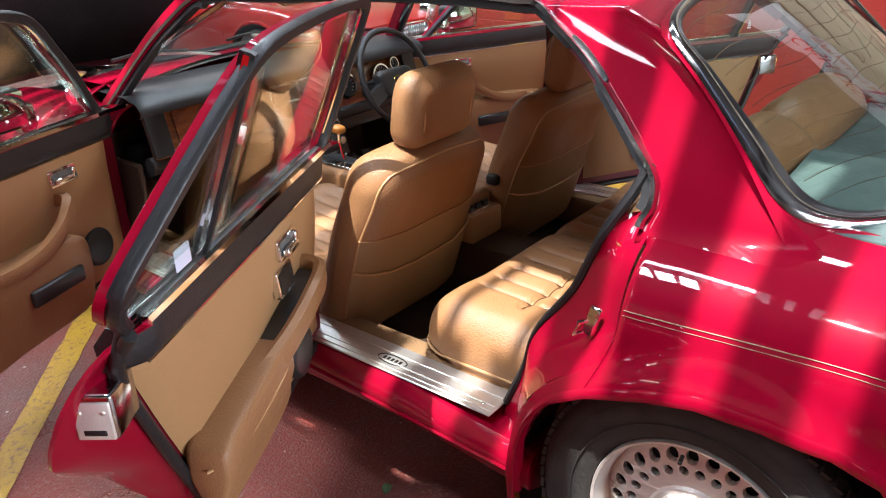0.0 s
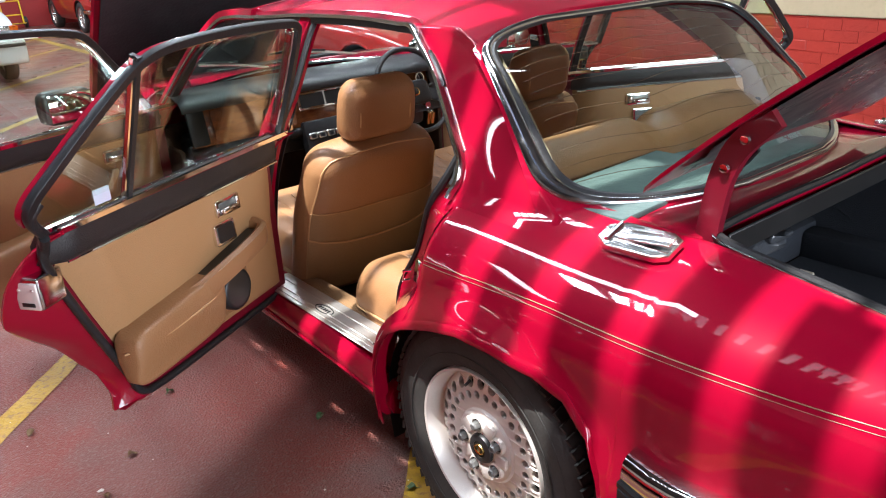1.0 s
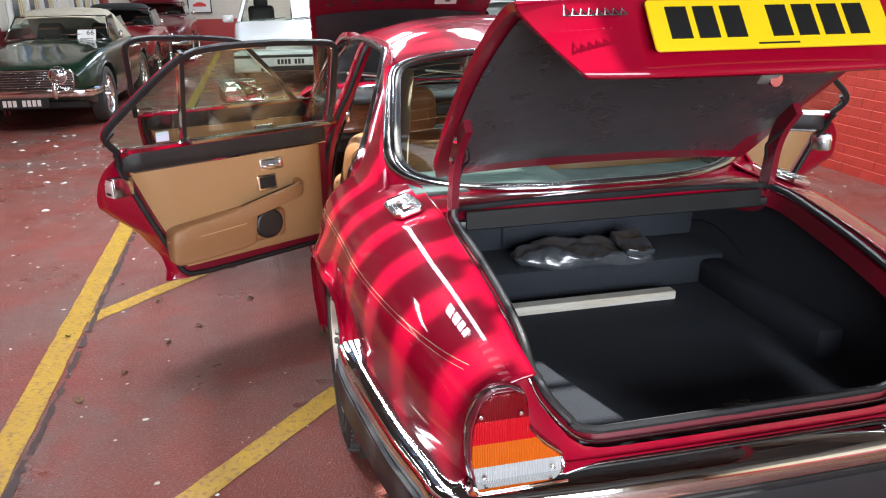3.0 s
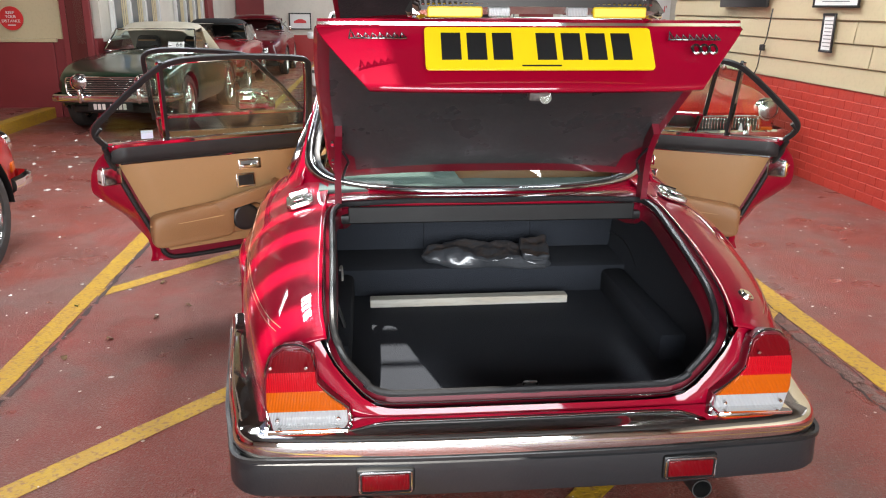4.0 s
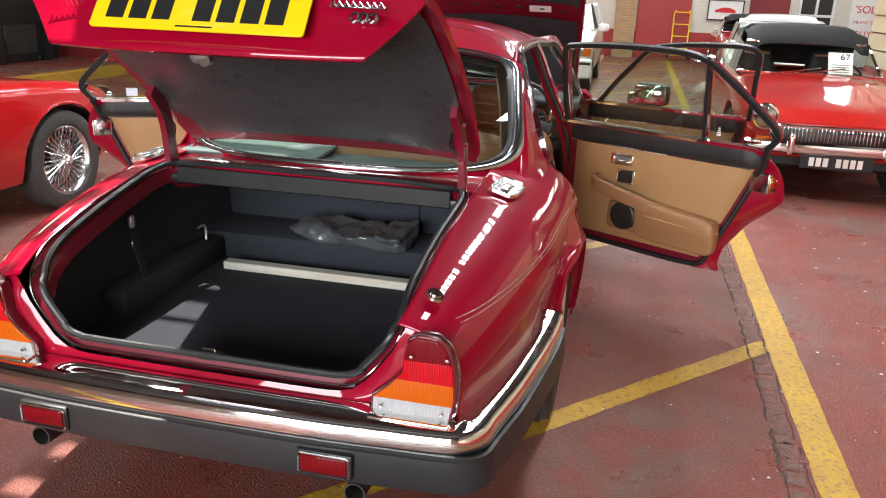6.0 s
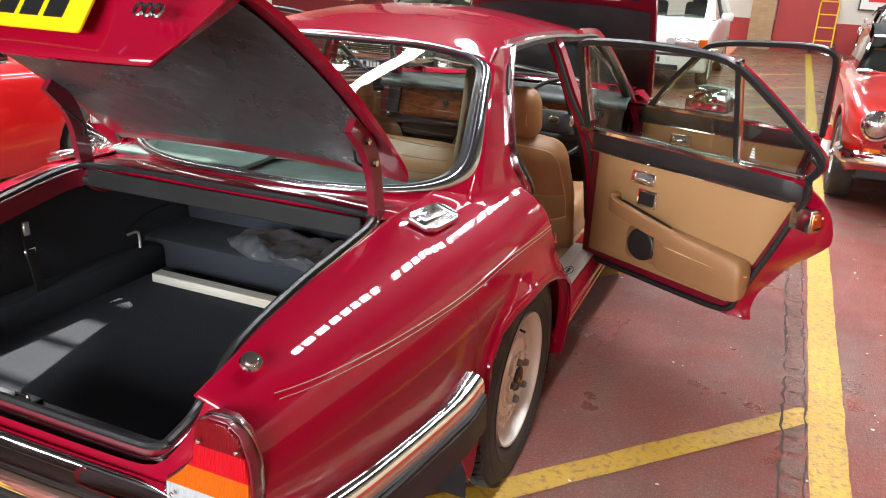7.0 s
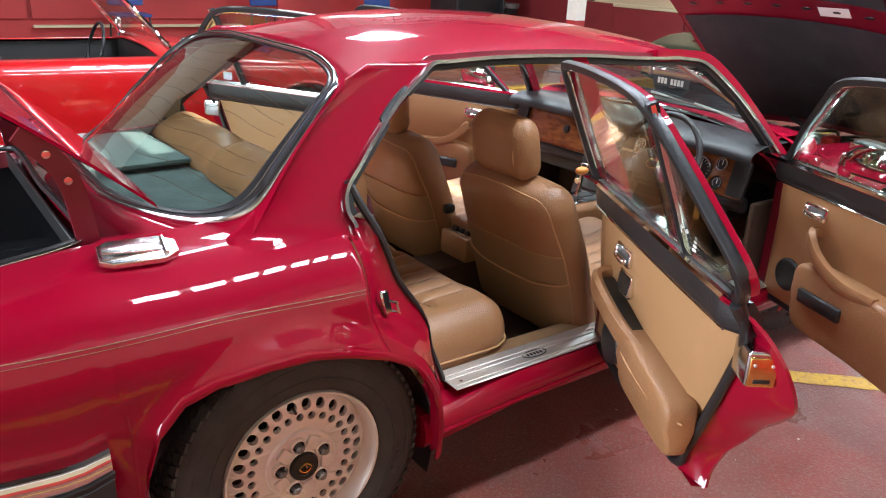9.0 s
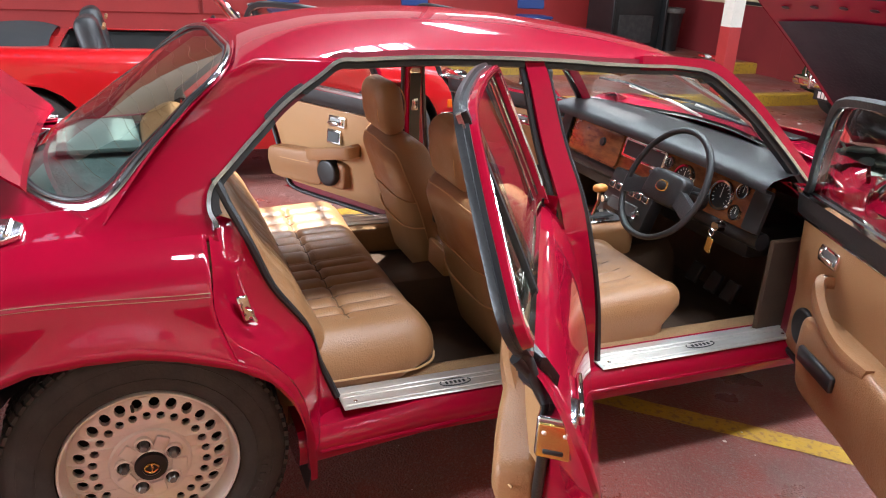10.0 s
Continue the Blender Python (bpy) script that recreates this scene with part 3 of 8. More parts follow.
def clipped(y, z0, z1, n):
    """The section at y between heights z0 and z1, n points by length."""
    s = [q for q in side_section(y)]
    pts = []
    for a, b in zip(s, s[1:]):
        for k in range(4):
            f = k / 4
            pts.append((a[0] + (b[0] - a[0]) * f, a[1] + (b[1] - a[1]) * f))
    pts.append(s[-1])
    pts = [p for p in pts if z0 - 1e-6 <= p[1] <= z1 + 1e-6] or [(body_x(y, z0), z0)]
    if pts[0][1] > z0 + 1e-4:
        pts.insert(0, (body_x(y, z0), z0))
    if pts[-1][1] < z1 - 1e-4 and z1 < s[-1][1]:
        pts.append((body_x(y, z1), z1))
    L = [0.0]
    for a, b in zip(pts, pts[1:]):
        L.append(L[-1] + math.hypot(b[0] - a[0], b[1] - a[1]))
    out = []
    for i in range(n):
        d = L[-1] * i / (n - 1)
        for k in range(len(L) - 1):
            if d <= L[k + 1] + 1e-9:
                f = (d - L[k]) / max(1e-9, L[k + 1] - L[k])
                out.append((pts[k][0] + (pts[k + 1][0] - pts[k][0]) * f, pts[k][1] + (pts[k + 1][1] - pts[k][1]) * f))
                break
        else:
            out.append(pts[-1])
    return out


ARCH = ((-.395, .20), (-.392, .33), (-.38, .43), (-.345, .53), (-.28, .60), (-.2, .635), (-.08, .651), (0.03, .648), (.12, .625), (.22, .585), (.29, .535), (.345, .455), (.372, .37), (.382, .28), (.386, .2))
JAMB_OUT = ((.20, .405), (.30, .40), (.36, .392), (.45, .372), (.54, .33), (.60, .286), (.635, .252), (.67, .238), (.72, .233), (.90, .240), (.95, .24))
JAMB_IN = ((.30, .56), (.376, .529), (.50, .474), (.631, .416), (.75, .368), (.873, .318), (.94, .285), (1.0, .262))


def arch_z(y, centre=0.0):
    q = y - centre
    return 0.2 if q < -.395 or q > .386 else interp(q, ARCH)


def edge_top(y):
    """Height of the door's shut line where the wing runs under the rear door."""
    if y <= .2335:
        return 2.0
    for (z0, y0), (z1, y1) in zip(JAMB_OUT, JAMB_OUT[1:]):
        if y1 <= y <= y0:
            return z0 + (z1 - z0) * (y - y0) / (y1 - y0)
    return .2


def flare(y, z):
    """How far the wing swells round the wheel arch."""
    return .036 * smooth01((.50 - math.hypot(y, z - .26)) / .11) ** 1.3


def wing_bottom(y):
    return max(arch_z(y), interp(y, ((-1.16, .40), (-.42, .30), (-.40, .2))))


ys = [-1.135, -1.12, -1.1, -1.07, -1.03] + [-1.0 + .04 * i for i in range(15)] + [-.4, -.3955, -.3945, -.392, -.386, -.38, -.365, -.345, -.32, -.29, -.26, -.23] + \
     [-.2 + .025 * i for i in range(15)] + [.19, .205, .22, .2325]
ys2 = [.2338, .236, .24, .252, .268, .286, .305, .33, .35, .36, .372, .38, .3845, .3865, .392, .40, .404]
for s in (1, -1):
    rows = [[(s * (x + flare(y, z)), y, z) for x, z in clipped(y, wing_bottom(y), 2.0, 60)] for y in ys]
    wing = part("rear_wing", tidy(grid(rows)), PAINT, car, "glossy red rear wing", 60)
    solid(wing, .006)
    rows = [[(s * (x + flare(y, z)), y, z) for x, z in clipped(y, min(wing_bottom(y), edge_top(y) - .002), edge_top(y), 14)] for y in ys2]
    solid(part("wing_front_edge", tidy(grid(rows)), PAINT, car, "", 60), .006)
    # arch lip turned inwards
    lip = []
    for k in range(0, 49):
        q = -.392 + .777 * k / 48
        z = arch_z(q)
        x = body_x(q, z) + flare(q, z)
        lip.append([(s * (x + .006), q, z - .002), (s * (x + .009), q, z + .012), (s * (x + .001), q, z + .026), (s * (x - .02), q, z + .004), (s * (x - .035), q, z + .002)])
    part("wheel_arch_lip", tidy(grid(lip)), PAINT, car, "", 60)
    # wheel house
    rows = [[(s * x, -.005 + .402 * math.sin(a), .245 + .41 * math.cos(a)) for x in (.785, .55)] for a in [radians(-105 + 210 * i / 20) for i in range(21)]]
    part("wheel_house", grid(rows), BLACK, car)
    # shut face behind the rear door
    rows = []
    for i in range(26):
        z = .30 + .60 * i / 25
        yo, yi = curve_interp(z, JAMB_OUT), curve_interp(z, JAMB_IN)
        xo = body_x(min(yo, .23), z) + flare(yo, z)
        xi = .705 - max(0, z - .86) * .45
        row = []
        for k in range(9):
            f = k / 8
            dip = .012 * math.sin(math.pi * f) + (.02 if 0 < k < 8 else 0) * (f if f < .5 else 1 - f)
            row.append((s * (xo + (xi - xo) * (f ** .8) - dip), yo + (yi - yo) * f, z))
        rows.append(row)
    part("rear_door_shut_face", tidy(grid(rows)), PAINT, car, "", 60)
    # seal round the rear door opening
    seal = [(s * (.70 - max(0, z - .86) * .45), curve_interp(z, JAMB_IN) + .004, z) for z in [.335 + .03 * i for i in range(23)]]
    part("door_seal", tube(seal, .011, 8), RUBBER, car, "black rubber door seal")
    stk = part("door_striker", rbox(.012, .03, .07, .004, 1, pose(s * .765, .30, .70, 0, 0, s * 20)), CHROME, car, "bright steel door striker")
    rows_ = tube([(s * .785, .305, .68), (s * .80, .315, .68), (s * .80, .315, .71), (s * .785, .305, .71)], .005, 6)
    part("striker_loop", rows_, CHROME, stk)

# C pillars, roof, rear window
C_PROFILE = ((.855, .715), (.875, .698), (.90, .682), (.93, .667), (.965, .652), (1.0, .636), (1.05, .612), (1.10, .587), (1.17, .552), (1.23, .522), (1.26, .506))
AP_REAR = ((.86, .262), (.894, .258), (.93, .246), (.955, .248), (.98, .260), (1.017, .297), (1.07, .353), (1.129, .42), (1.165, .462), (1.20, .518), (1.235, .578), (1.26, .64))
WIN_B0, WIN_B1 = (-.255, .928), (.368, 1.258)


def screen_point(a, b, lift=0.0):
    """Rear screen surface, a across from -1 to 1, b up from 0 to 1."""
    w = .615 + (.535 - .615) * b
    y = WIN_B0[0] + (WIN_B1[0] - WIN_B0[0]) * b + (.215 * (1 - b) - .06 * b) * a * a
    z = WIN_B0[1] + (WIN_B1[1] - WIN_B0[1]) * b - (.03 * (1 - b) + .034 * b) * abs(a) ** 2.4
    z += .02 * math.sin(math.pi * max(0, min(1, b)))
    return Vector((a * w, y - lift * .5, z + lift * .87))


def squircle(t, r=1.0, e=.36):
    c, s_ = math.cos(t), math.sin(t)
    e = .19 if s_ > 0 else e
    a, b = math.copysign(abs(c) ** e, c), math.copysign(abs(s_) ** e, s_)
    return r * a, .5 + .5 * r * b


NT = 96
angles = [2 * math.pi * (i + .5) / NT for i in range(NT)]
rings = [[screen_point(*squircle(t, r)) for t in angles] for r in (.985, .8, .6, .4, .2, .02)]
screen = part("rear_window", tidy(grid(rings, closed=True), 1e-6), GLASS_DARK, car, "curved rear window glass with fine heater lines")
screen.visible_shadow = False
rim = [[screen_point(*squircle(t, r), lift) for t in angles] for r, lift in ((1.046, .003), (1.040, .010), (1.015, .013), (.995, .010), (.985, .003))]
part("rear_window_surround", tidy(grid(rim, closed=True)), TRIM, screen, "chrome surround of the rear window", 60)
rim = [[screen_point(*squircle(t, r), lift) for t in angles] for r, lift in ((.988, .006), (.975, .008), (.955, .003))]
part("rear_window_seal", tidy(grid(rim, closed=True)), RUBBER, screen, "black rubber seal")
# red metal between the rounded glass and the panels round it
rows = []
for t in angles:
    c, s_ = math.cos(t), math.sin(t)
    k = 1.06 / max(abs(c), abs(s_))
    sq = (k * c, .5 + .5 * k * s_)
    q = squircle(t, 1.02)
    rows.append([screen_point(*q), screen_point((q[0] + sq[0]) / 2, (q[1] + sq[1]) / 2, .001), screen_point(*sq, -.002)])
rows.append(rows[0])
part("rear_window_panel", tidy(grid(rows)), PAINT, car, "", 60)
for k in range(1, 12):
    b = .06 + .078 * k
    pts = [screen_point(-.9 + 1.8 * i / 20, b + .012 * math.sin(i * .9), -.004) for i in range(21)]
    part("heater_line", tube(pts, .0007, 4), SEAM, screen)

ROOF_C = ((.30, 1.242), (.368, 1.262), (.5, 1.300), (.7, 1.334), (1.0, 1.350), (1.25, 1.345), (1.5, 1.318), (1.68, 1.282), (1.8, 1.25))
GUT_Z = ((.28, 1.221), (.40, 1.238), (.55, 1.250), (.9, 1.262), (1.25, 1.255), (1.5, 1.237), (1.7, 1.222), (1.8, 1.205))
GUT_X = ((.28, .532), (.55, .512), (1.25, .51), (1.5, .518), (1.8, .53))


def roof_point(a, f):
    y0, y1 = .372 - .06 * a * a, 1.70 + .06 * a * a - .02
    y = y0 + (y1 - y0) * f
    zc, zg, xg = curve_interp(y, ROOF_C), curve_interp(y, GUT_Z), curve_interp(y, GUT_X)
    return Vector((a * xg, y, zg + (zc - zg) * (1 - abs(a) ** 2.5) ** .86))


acr = [math.sin(math.pi / 2 * i / 16) for i in range(-16, 17)]
rows = [[roof_point(a, f / 40) for a in acr] for f in range(41)]
roof = part("roof", tidy(grid(rows)), PAINT, car, "glossy red roof panel", 60)
solid(roof, .012)
rows = [[roof_point(a * .97, .03 + .94 * f / 20) - Vector((0, 0, .03)) for a in acr] for f in range(21)]
part("headlining", tidy(grid(rows)), HEADLINING, car, "beige cloth headlining")

for s in (1, -1):
    rows = []
    for i in range(30):
        z = .862 + (1.258 - .862) * i / 29
        yf = curve_interp(z, AP_REAR)
        b = max(0, min(1, (z - .90) / (1.224 - .90)))
        wp = screen_point(1.02, b)
        xc = curve_interp(z, C_PROFILE)
        row = []
        ya, xa = (wp.y, wp.x) if z < 1.22 else (wp.y + (z - 1.22) * 2.2, wp.x - (z - 1.22) * .3)
        if z < .98:
            k0 = smooth01((z - .862) / .118)
            ya = wp.y - .05 * (1 - k0)
            xa = body_x(ya, min(z, .9)) * (1 - k0) + wp.x * k0
        for k in range(15):
            f = k / 14
            g = 1 - (1 - f) ** 2.2
            row.append((s * (xa + (xc - xa) * g), ya + (yf - ya) * f, z))
        rows.append(row)
    solid(part("rear_pillar", tidy(grid(rows)), PAINT, car, "glossy red rear roof pillar", 60), .008)
    # chrome gutter and opening trim
    gut = [(s * (curve_interp(z, C_PROFILE) + .005), curve_interp(z, AP_REAR), z) for z in (.885, .90, .92, .94, .967, .99, 1.017, 1.06, 1.10, 1.15, 1.19, 1.215)]
    gut += [(s * (curve_interp(y, GUT_X) + .006), y, curve_interp(y, GUT_Z) - .002) for y in (.60, .66, .74, .85, 1.0, 1.15, 1.3, 1.45, 1.58, 1.68)]
    gut += [(s * .545, 1.775, 1.195), (s * .585, 1.875, 1.10), (s * .64, 1.99, .97), (s * .70, 2.12, .815)]
    gut = spline(gut, 120)
    part("gutter_trim", sweep(gut, [(-.005, -.015), (.005, -.015), (.009, 0), (.005, .013), (-.005, .013)], up=(s, 0, .25)), TRIM, car, "chrome trim round the door openings")
    inner = [Vector((p.x - s * .012, p.y, p.z)) + Vector((0, 0, -.012 if p.z > 1.19 else 0)) + Vector((0, .014 if i < 40 and p.z < 1.2 else (-.014 if i > 90 and p.z < 1.2 else 0), 0)) for i, p in enumerate(gut)]
    part("door_seal", sweep(inner[7:], [(-.012, -.012), (.012, -.012), (.012, .012), (-.012, .012)], up=(s, 0, .25)), RUBBER, car, "black rubber door seal")
    # cant rail and front pillar
    rail = [Vector((p.x - s * .022, p.y, p.z - .004)) for p in gut[40:96]]
    part("cant_rail", sweep(rail, [(-.02, -.02), (.02, -.02), (.02, .012), (-.02, .012)], up=(s, 0, .25)), PAINT_DULL, car)
    ap = [Vector((p.x - s * .012, p.y + .012, p.z + .006)) for p in gut[94:]]
    part("front_pillar", sweep(ap, [(-.020, -.028), (.016, -.028), (.024, 0), (.016, .020), (-.020, .020)], up=(s, 0, .25)), PAINT, car, "slim red windscreen pillar")
    # centre pillar
    cp = [(s * .505, 1.215, 1.245), (s * .535, 1.225, 1.19), (s * .60, 1.25, 1.03), (s * .675, 1.285, .87), (s * .715, 1.31, .70), (s * .73, 1.335, .5), (s * .735, 1.35, .30)]
    part("centre_pillar", sweep(spline(cp, 24), [(-.028, -.03), (.026, -.03), (.03, .012), (-.03, .012)], up=(s, 0, .3), scale=lambda f: 1 + f * .45), PAINT, car, "red centre pillar between the doors")
    cps = [Vector((p[0] - s * .006, p[1] - .035 - .03 * k / 6, p[2])) for k, p in enumerate(cp)]
    part("door_seal", tube(spline(cps, 20), .010, 6), RUBBER, car)
    cps = [Vector((p[0] - s * .006, p[1] + .035 + .035 * k / 6, p[2])) for k, p in enumerate(cp)]
    part("door_seal", tube(spline(cps, 20), .010, 6), RUBBER, car)
    # sill with a tread plate for each door
    sec = [(.60, .20), (.60, .325), (.665, .328), (.772, .325), (.79, .312), (.804, .29), (.806, .265), (.796, .238), (.75, .215)]
    part("sill", capped([[(s * x, y, z) for x, z in sec] for y in (.36, .8, 1.4, 2.0, 2.28)]), PAINT, car, "red sill under the doors", 30)
    part("sill_ridge", tube([(s * .805, .42, .276), (s * .807, 1.2, .276), (s * .805, 2.26, .276)], .006, 6), PAINT, car)
    for y0, y1, xo in ((.555, 1.30, 0), (1.405, 2.12, .03)):
        tp = part("tread_plate", rbox(.112, y1 - y0, .006, .003, 1, pose(s * (.712 + xo * .5), (y0 + y1) / 2, .331)), STEEL, car, "brushed aluminium tread plate on the sill")
        for dx in (-.03, -.01, .028):
            part("tread_rib", rbox(.004, y1 - y0 - .02, .004, .001, 1, pose(s * (.722 + xo * .5) + dx, (y0 + y1) / 2, .335)), STEEL, tp)
        bd = tube([(s * (.722 + xo * .5) + .018 * math.cos(a), (y0 + y1) / 2 + .05 * math.sin(a), .335) for a in [2 * math.pi * i / 24 for i in range(24)]], .0018, 5, True)
        for k in range(5):
            bd = rbox(.012, .007, .002, 0, 1, pose(s * (.722 + xo * .5), (y0 + y1) / 2 - .028 + .014 * k, .335), bd)
        part("tread_badge", bd, INK, tp)
        for k in (0, 1):
            part("tread_screw", lathe([(0, .002), (.005, .001), (.006, 0)], 8, "z"), CHROME, tp).matrix_basis = pose(s * (.735 + xo * .5), y0 + .04 + k * (y1 - y0 - .08), .3345)

# rear deck between the window and the boot opening
rows = []
for i in range(25):
    a = -1 + i / 12
    x = a * .545
    front = screen_point(a * .9, -.02)
    zf = .905 + .018 * (1 - a * a)
    rows.append([(x, front.y + .02, front.z - .004), (x, front.y * .5 - .16, front.z * .5 + zf * .5 + .002), (x, -.325 - .02 * (1 - a * a), zf + .006), (x, -.345 - .02 * (1 - a * a), zf), (x, -.35 - .02 * (1 - a * a), zf - .05)])
part("rear_deck", tidy(grid(rows)), PAINT, car, "red deck panel below the rear window", 60)

# tail panel under the boot opening
TAIL_SILL = ((0, .578), (.30, .578), (.365, .582), (.405, .60), (.445, .645), (.485, .70), (.497, .745), (.50, .78))
rows = []
for i in range(41):
    x = -.646 + 1.292 * i / 40
    zt = curve_interp(abs(x), TAIL_SILL) if abs(x) < .5 else .775 - (abs(x) - .5) * .45
    yb = -1.135 + .03 * (abs(x) / .66) ** 4 + (.02 if abs(x) > .63 else 0)
    rows.append([(x, yb - .012, .38 + (zt - .38) * k / 8) if k < 8 else (x, yb, zt) for k in range(9)])
part("tail_panel", tidy(grid(rows)), PAINT, car, "red tail panel", 60)
# channel and seal round the boot opening
OPEN = [(0, -1.128, .586), (.30, -1.128, .586), (.365, -1.126, .590), (.405, -1.124, .608), (.447, -1.12, .652), (.486, -1.112, .705), (.503, -1.09, .755), (.508, -1.04, .80),
        (.512, -.95, .832), (.52, -.75, .872), (.527, -.55, .90), (.525, -.44, .912), (.50, -.37, .917), (.44, -.352, .916), (.25, -.352, .923), (0, -.357, .925)]
loop = [Vector(p) for p in OPEN] + [Vector((-x, y, z)) for x, y, z in OPEN[-2:0:-1]]
loop = spline(loop, 160, True)
mid = Vector((0, -.72, .80))
def inset(p, d, dz=0):
    q = Vector((mid.x - p.x, mid.y - p.y, 0))
    if p.y < -1.1:
        q = Vector((mid.x - p.x, .02, 1.0 * (.75 - p.z))).normalized() if abs(p.x) > .42 else Vector((0, .0, 1))
    return p + q.normalized() * d + Vector((0, 0, dz))
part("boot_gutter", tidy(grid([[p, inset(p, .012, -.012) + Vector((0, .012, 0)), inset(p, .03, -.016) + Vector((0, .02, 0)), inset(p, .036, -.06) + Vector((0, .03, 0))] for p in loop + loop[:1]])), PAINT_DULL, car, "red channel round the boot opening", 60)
part("boot_seal", tube([inset(p, .024, .0) + Vector((0, .016, 0)) for p in loop], .0095, 8, True), RUBBER, car, "black rubber boot seal")
part("boot_edge_trim", tube([p + Vector((0, 0, .004)) for p in loop], .0022, 6, True), TRIM, car, "bright edge of the boot opening")

# ---- boot space ----
bt = None
bt = rbox(1.12, 1.0, .02, .004, 1, pose(0, -.62, .465), bt)
part("boot_floor", bt, CARPET_BLACK, car, "black carpet on the boot floor")
bt = rbox(1.16, .34, .11, .02, 2, pose(0, .05, .52))
part("boot_step", bt, CARPET_BLACK, car, "black carpeted step at the front of the boot")
part("boot_bulkhead", rbox(1.2, .02, .46, .004, 1, pose(0, .13, .70)), CARPET_BLACK, car, "black board bulkhead of the boot")
part("bulkhead_panel", rbox(.42, .012, .27, .004, 1, pose(.02, .112, .715)), CARPET_BLACK, car, "loose black board on the bulkhead")
for s in (1, -1):
    rows = []
    for y in (-1.10, -1.0, -.9, -.75, -.6, -.45, -.3, 0, .15):
        zt, xe = curve_interp(y, Z_IN) - .03, curve_interp(y, X_IN)
        rows.append([(s * x, y, .45 + (zt - .45) * f) for x, f in ((min(.50, xe - .03), 0), (xe, .12), (xe + .02, .35), (xe + .02, .65), (xe, .92), (xe - .012, 1.0))])
    part("boot_side_trim", grid(rows), CARPET_BLACK, car, "black carpeted boot side")
    part("boot_side_box", rbox(.09, .62, .10, .02, 2, pose(s * .50, -.42, .51)), CARPET_BLACK, car)
part("boot_rear_trim", rbox(.98, .03, .11, .008, 2, pose(0, -1.085, .515)), SILL_GREY, car, "black plastic boot sill trim")
part("boot_sill_trim", rbox(.78, .05, .012, .004, 2, pose(0, -1.088, .586)), SILL_GREY, car)
lt = part("boot_latch", rbox(.06, .04, .03, .006, 2, pose(0, -1.09, .592)), BLACK, car, "black and chrome boot latch")
part("latch_loop", tube([(-.022, -1.10, .604), (-.016, -1.10, .622), (.016, -1.10, .622), (.022, -1.10, .604)], .004, 6), CHROME, lt)
part("deck_lip_trim", rbox(.92, .008, .055, .003, 1, pose(0, -.381, .886, 4, 0, 0)), BLACK, car, "black plastic lip under the rear deck")
part("deck_underside", rbox(1.06, .10, .03, .008, 2, pose(0, -.33, .87)), BLACK, car)
# jack strap on the boot side
st = part("jack_strap", sweep([(-.523, -.585, .748), (-.512, -.588, .69), (-.492, -.592, .62), (-.470, -.598, .543)], [(-.014, -.003), (.014, -.003), (.014, .003), (-.014, .003)], up=(1, 0, 0)), RUBBER, car, "black strap with a steel buckle")
part("buckle", rbox(.010, .036, .03, .003, 1, pose(-.510, -.588, .665)), CHROME, st)
part("strap_hook", rbox(.010, .02, .04, .003, 1, pose(-.515, -.586, .735)), STEEL, st)
part("strap_end", rbox(.012, .016, .012, .003, 1, pose(-.468, -.598, .538)), CHROME, st)
part("boot_hook", tube(spline([(-.50, -.235, .615), (-.497, -.20, .617), (-.495, -.19, .60), (-.495, -.19, .56), (-.497, -.195, .52)], 16), .0045, 6), STEEL, car, "bent steel hook in the boot")

# ---- boot lid ----
LID = [(-.205, 1.000), (-.30, 1.080), (-.45, 1.196), (-.65, 1.330), (-.82, 1.432), (-.92, 1.482), (-.965, 1.496), (-.985, 1.492)]
LIDW = ((-.99, .502), (-.9, .515), (-.6, .53), (-.35, .525), (-.25, .52), (-.2, .505))
lid_rows, under_rows = [], []
NRM = Vector((0, -.51, .86))
for y, z in spline([(0, a, b) for a, b in LID], 24) and [(p.y, p.z) for p in spline([(0, a, b) for a, b in LID], 24)]:
    w = curve_interp(y, LIDW)
    lid_rows.append([Vector((w * a, y, z)) + NRM * (-.024 * abs(a) ** 2.6) for a in acr])
    under_rows.append([Vector((w * .985 * a, y, z)) + NRM * (-.023 * abs(a) ** 2.6 - .022) for a in acr])
lid = part("boot_lid", tidy(grid(lid_rows)), PAINT, car, "raised glossy red boot lid", 60)
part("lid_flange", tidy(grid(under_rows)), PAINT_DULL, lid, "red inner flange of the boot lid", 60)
edge = [[lid_rows[i][j], under_rows[i][j]] for i, j in [(i, 0) for i in range(24)]]
edge2 = [[lid_rows[i][-1], under_rows[i][-1]] for i in range(24)]
edge3 = [[lid_rows[0][j], under_rows[0][j]] for j in range(len(acr))]
eb = grid(edge)
eb = grid(edge2, bm=eb)
eb = grid(edge3, bm=eb)
part("lid_edge", tidy(eb), PAINT, lid)
lin = []
for y, z in [(p.y, p.z) for p in spline([(0, a, b) for a, b in LID], 24)][2:22]:
    w = curve_interp(y, LIDW) * .93 - (.05 if y > -.33 else 0)
    lin.append([Vector((w * a, y, z)) + NRM * (-.023 * abs(a) ** 2.6 - .034) for a in acr])
part("lid_liner", tidy(grid(lin)), LINER, lid, "black board lining under the boot lid", 60)
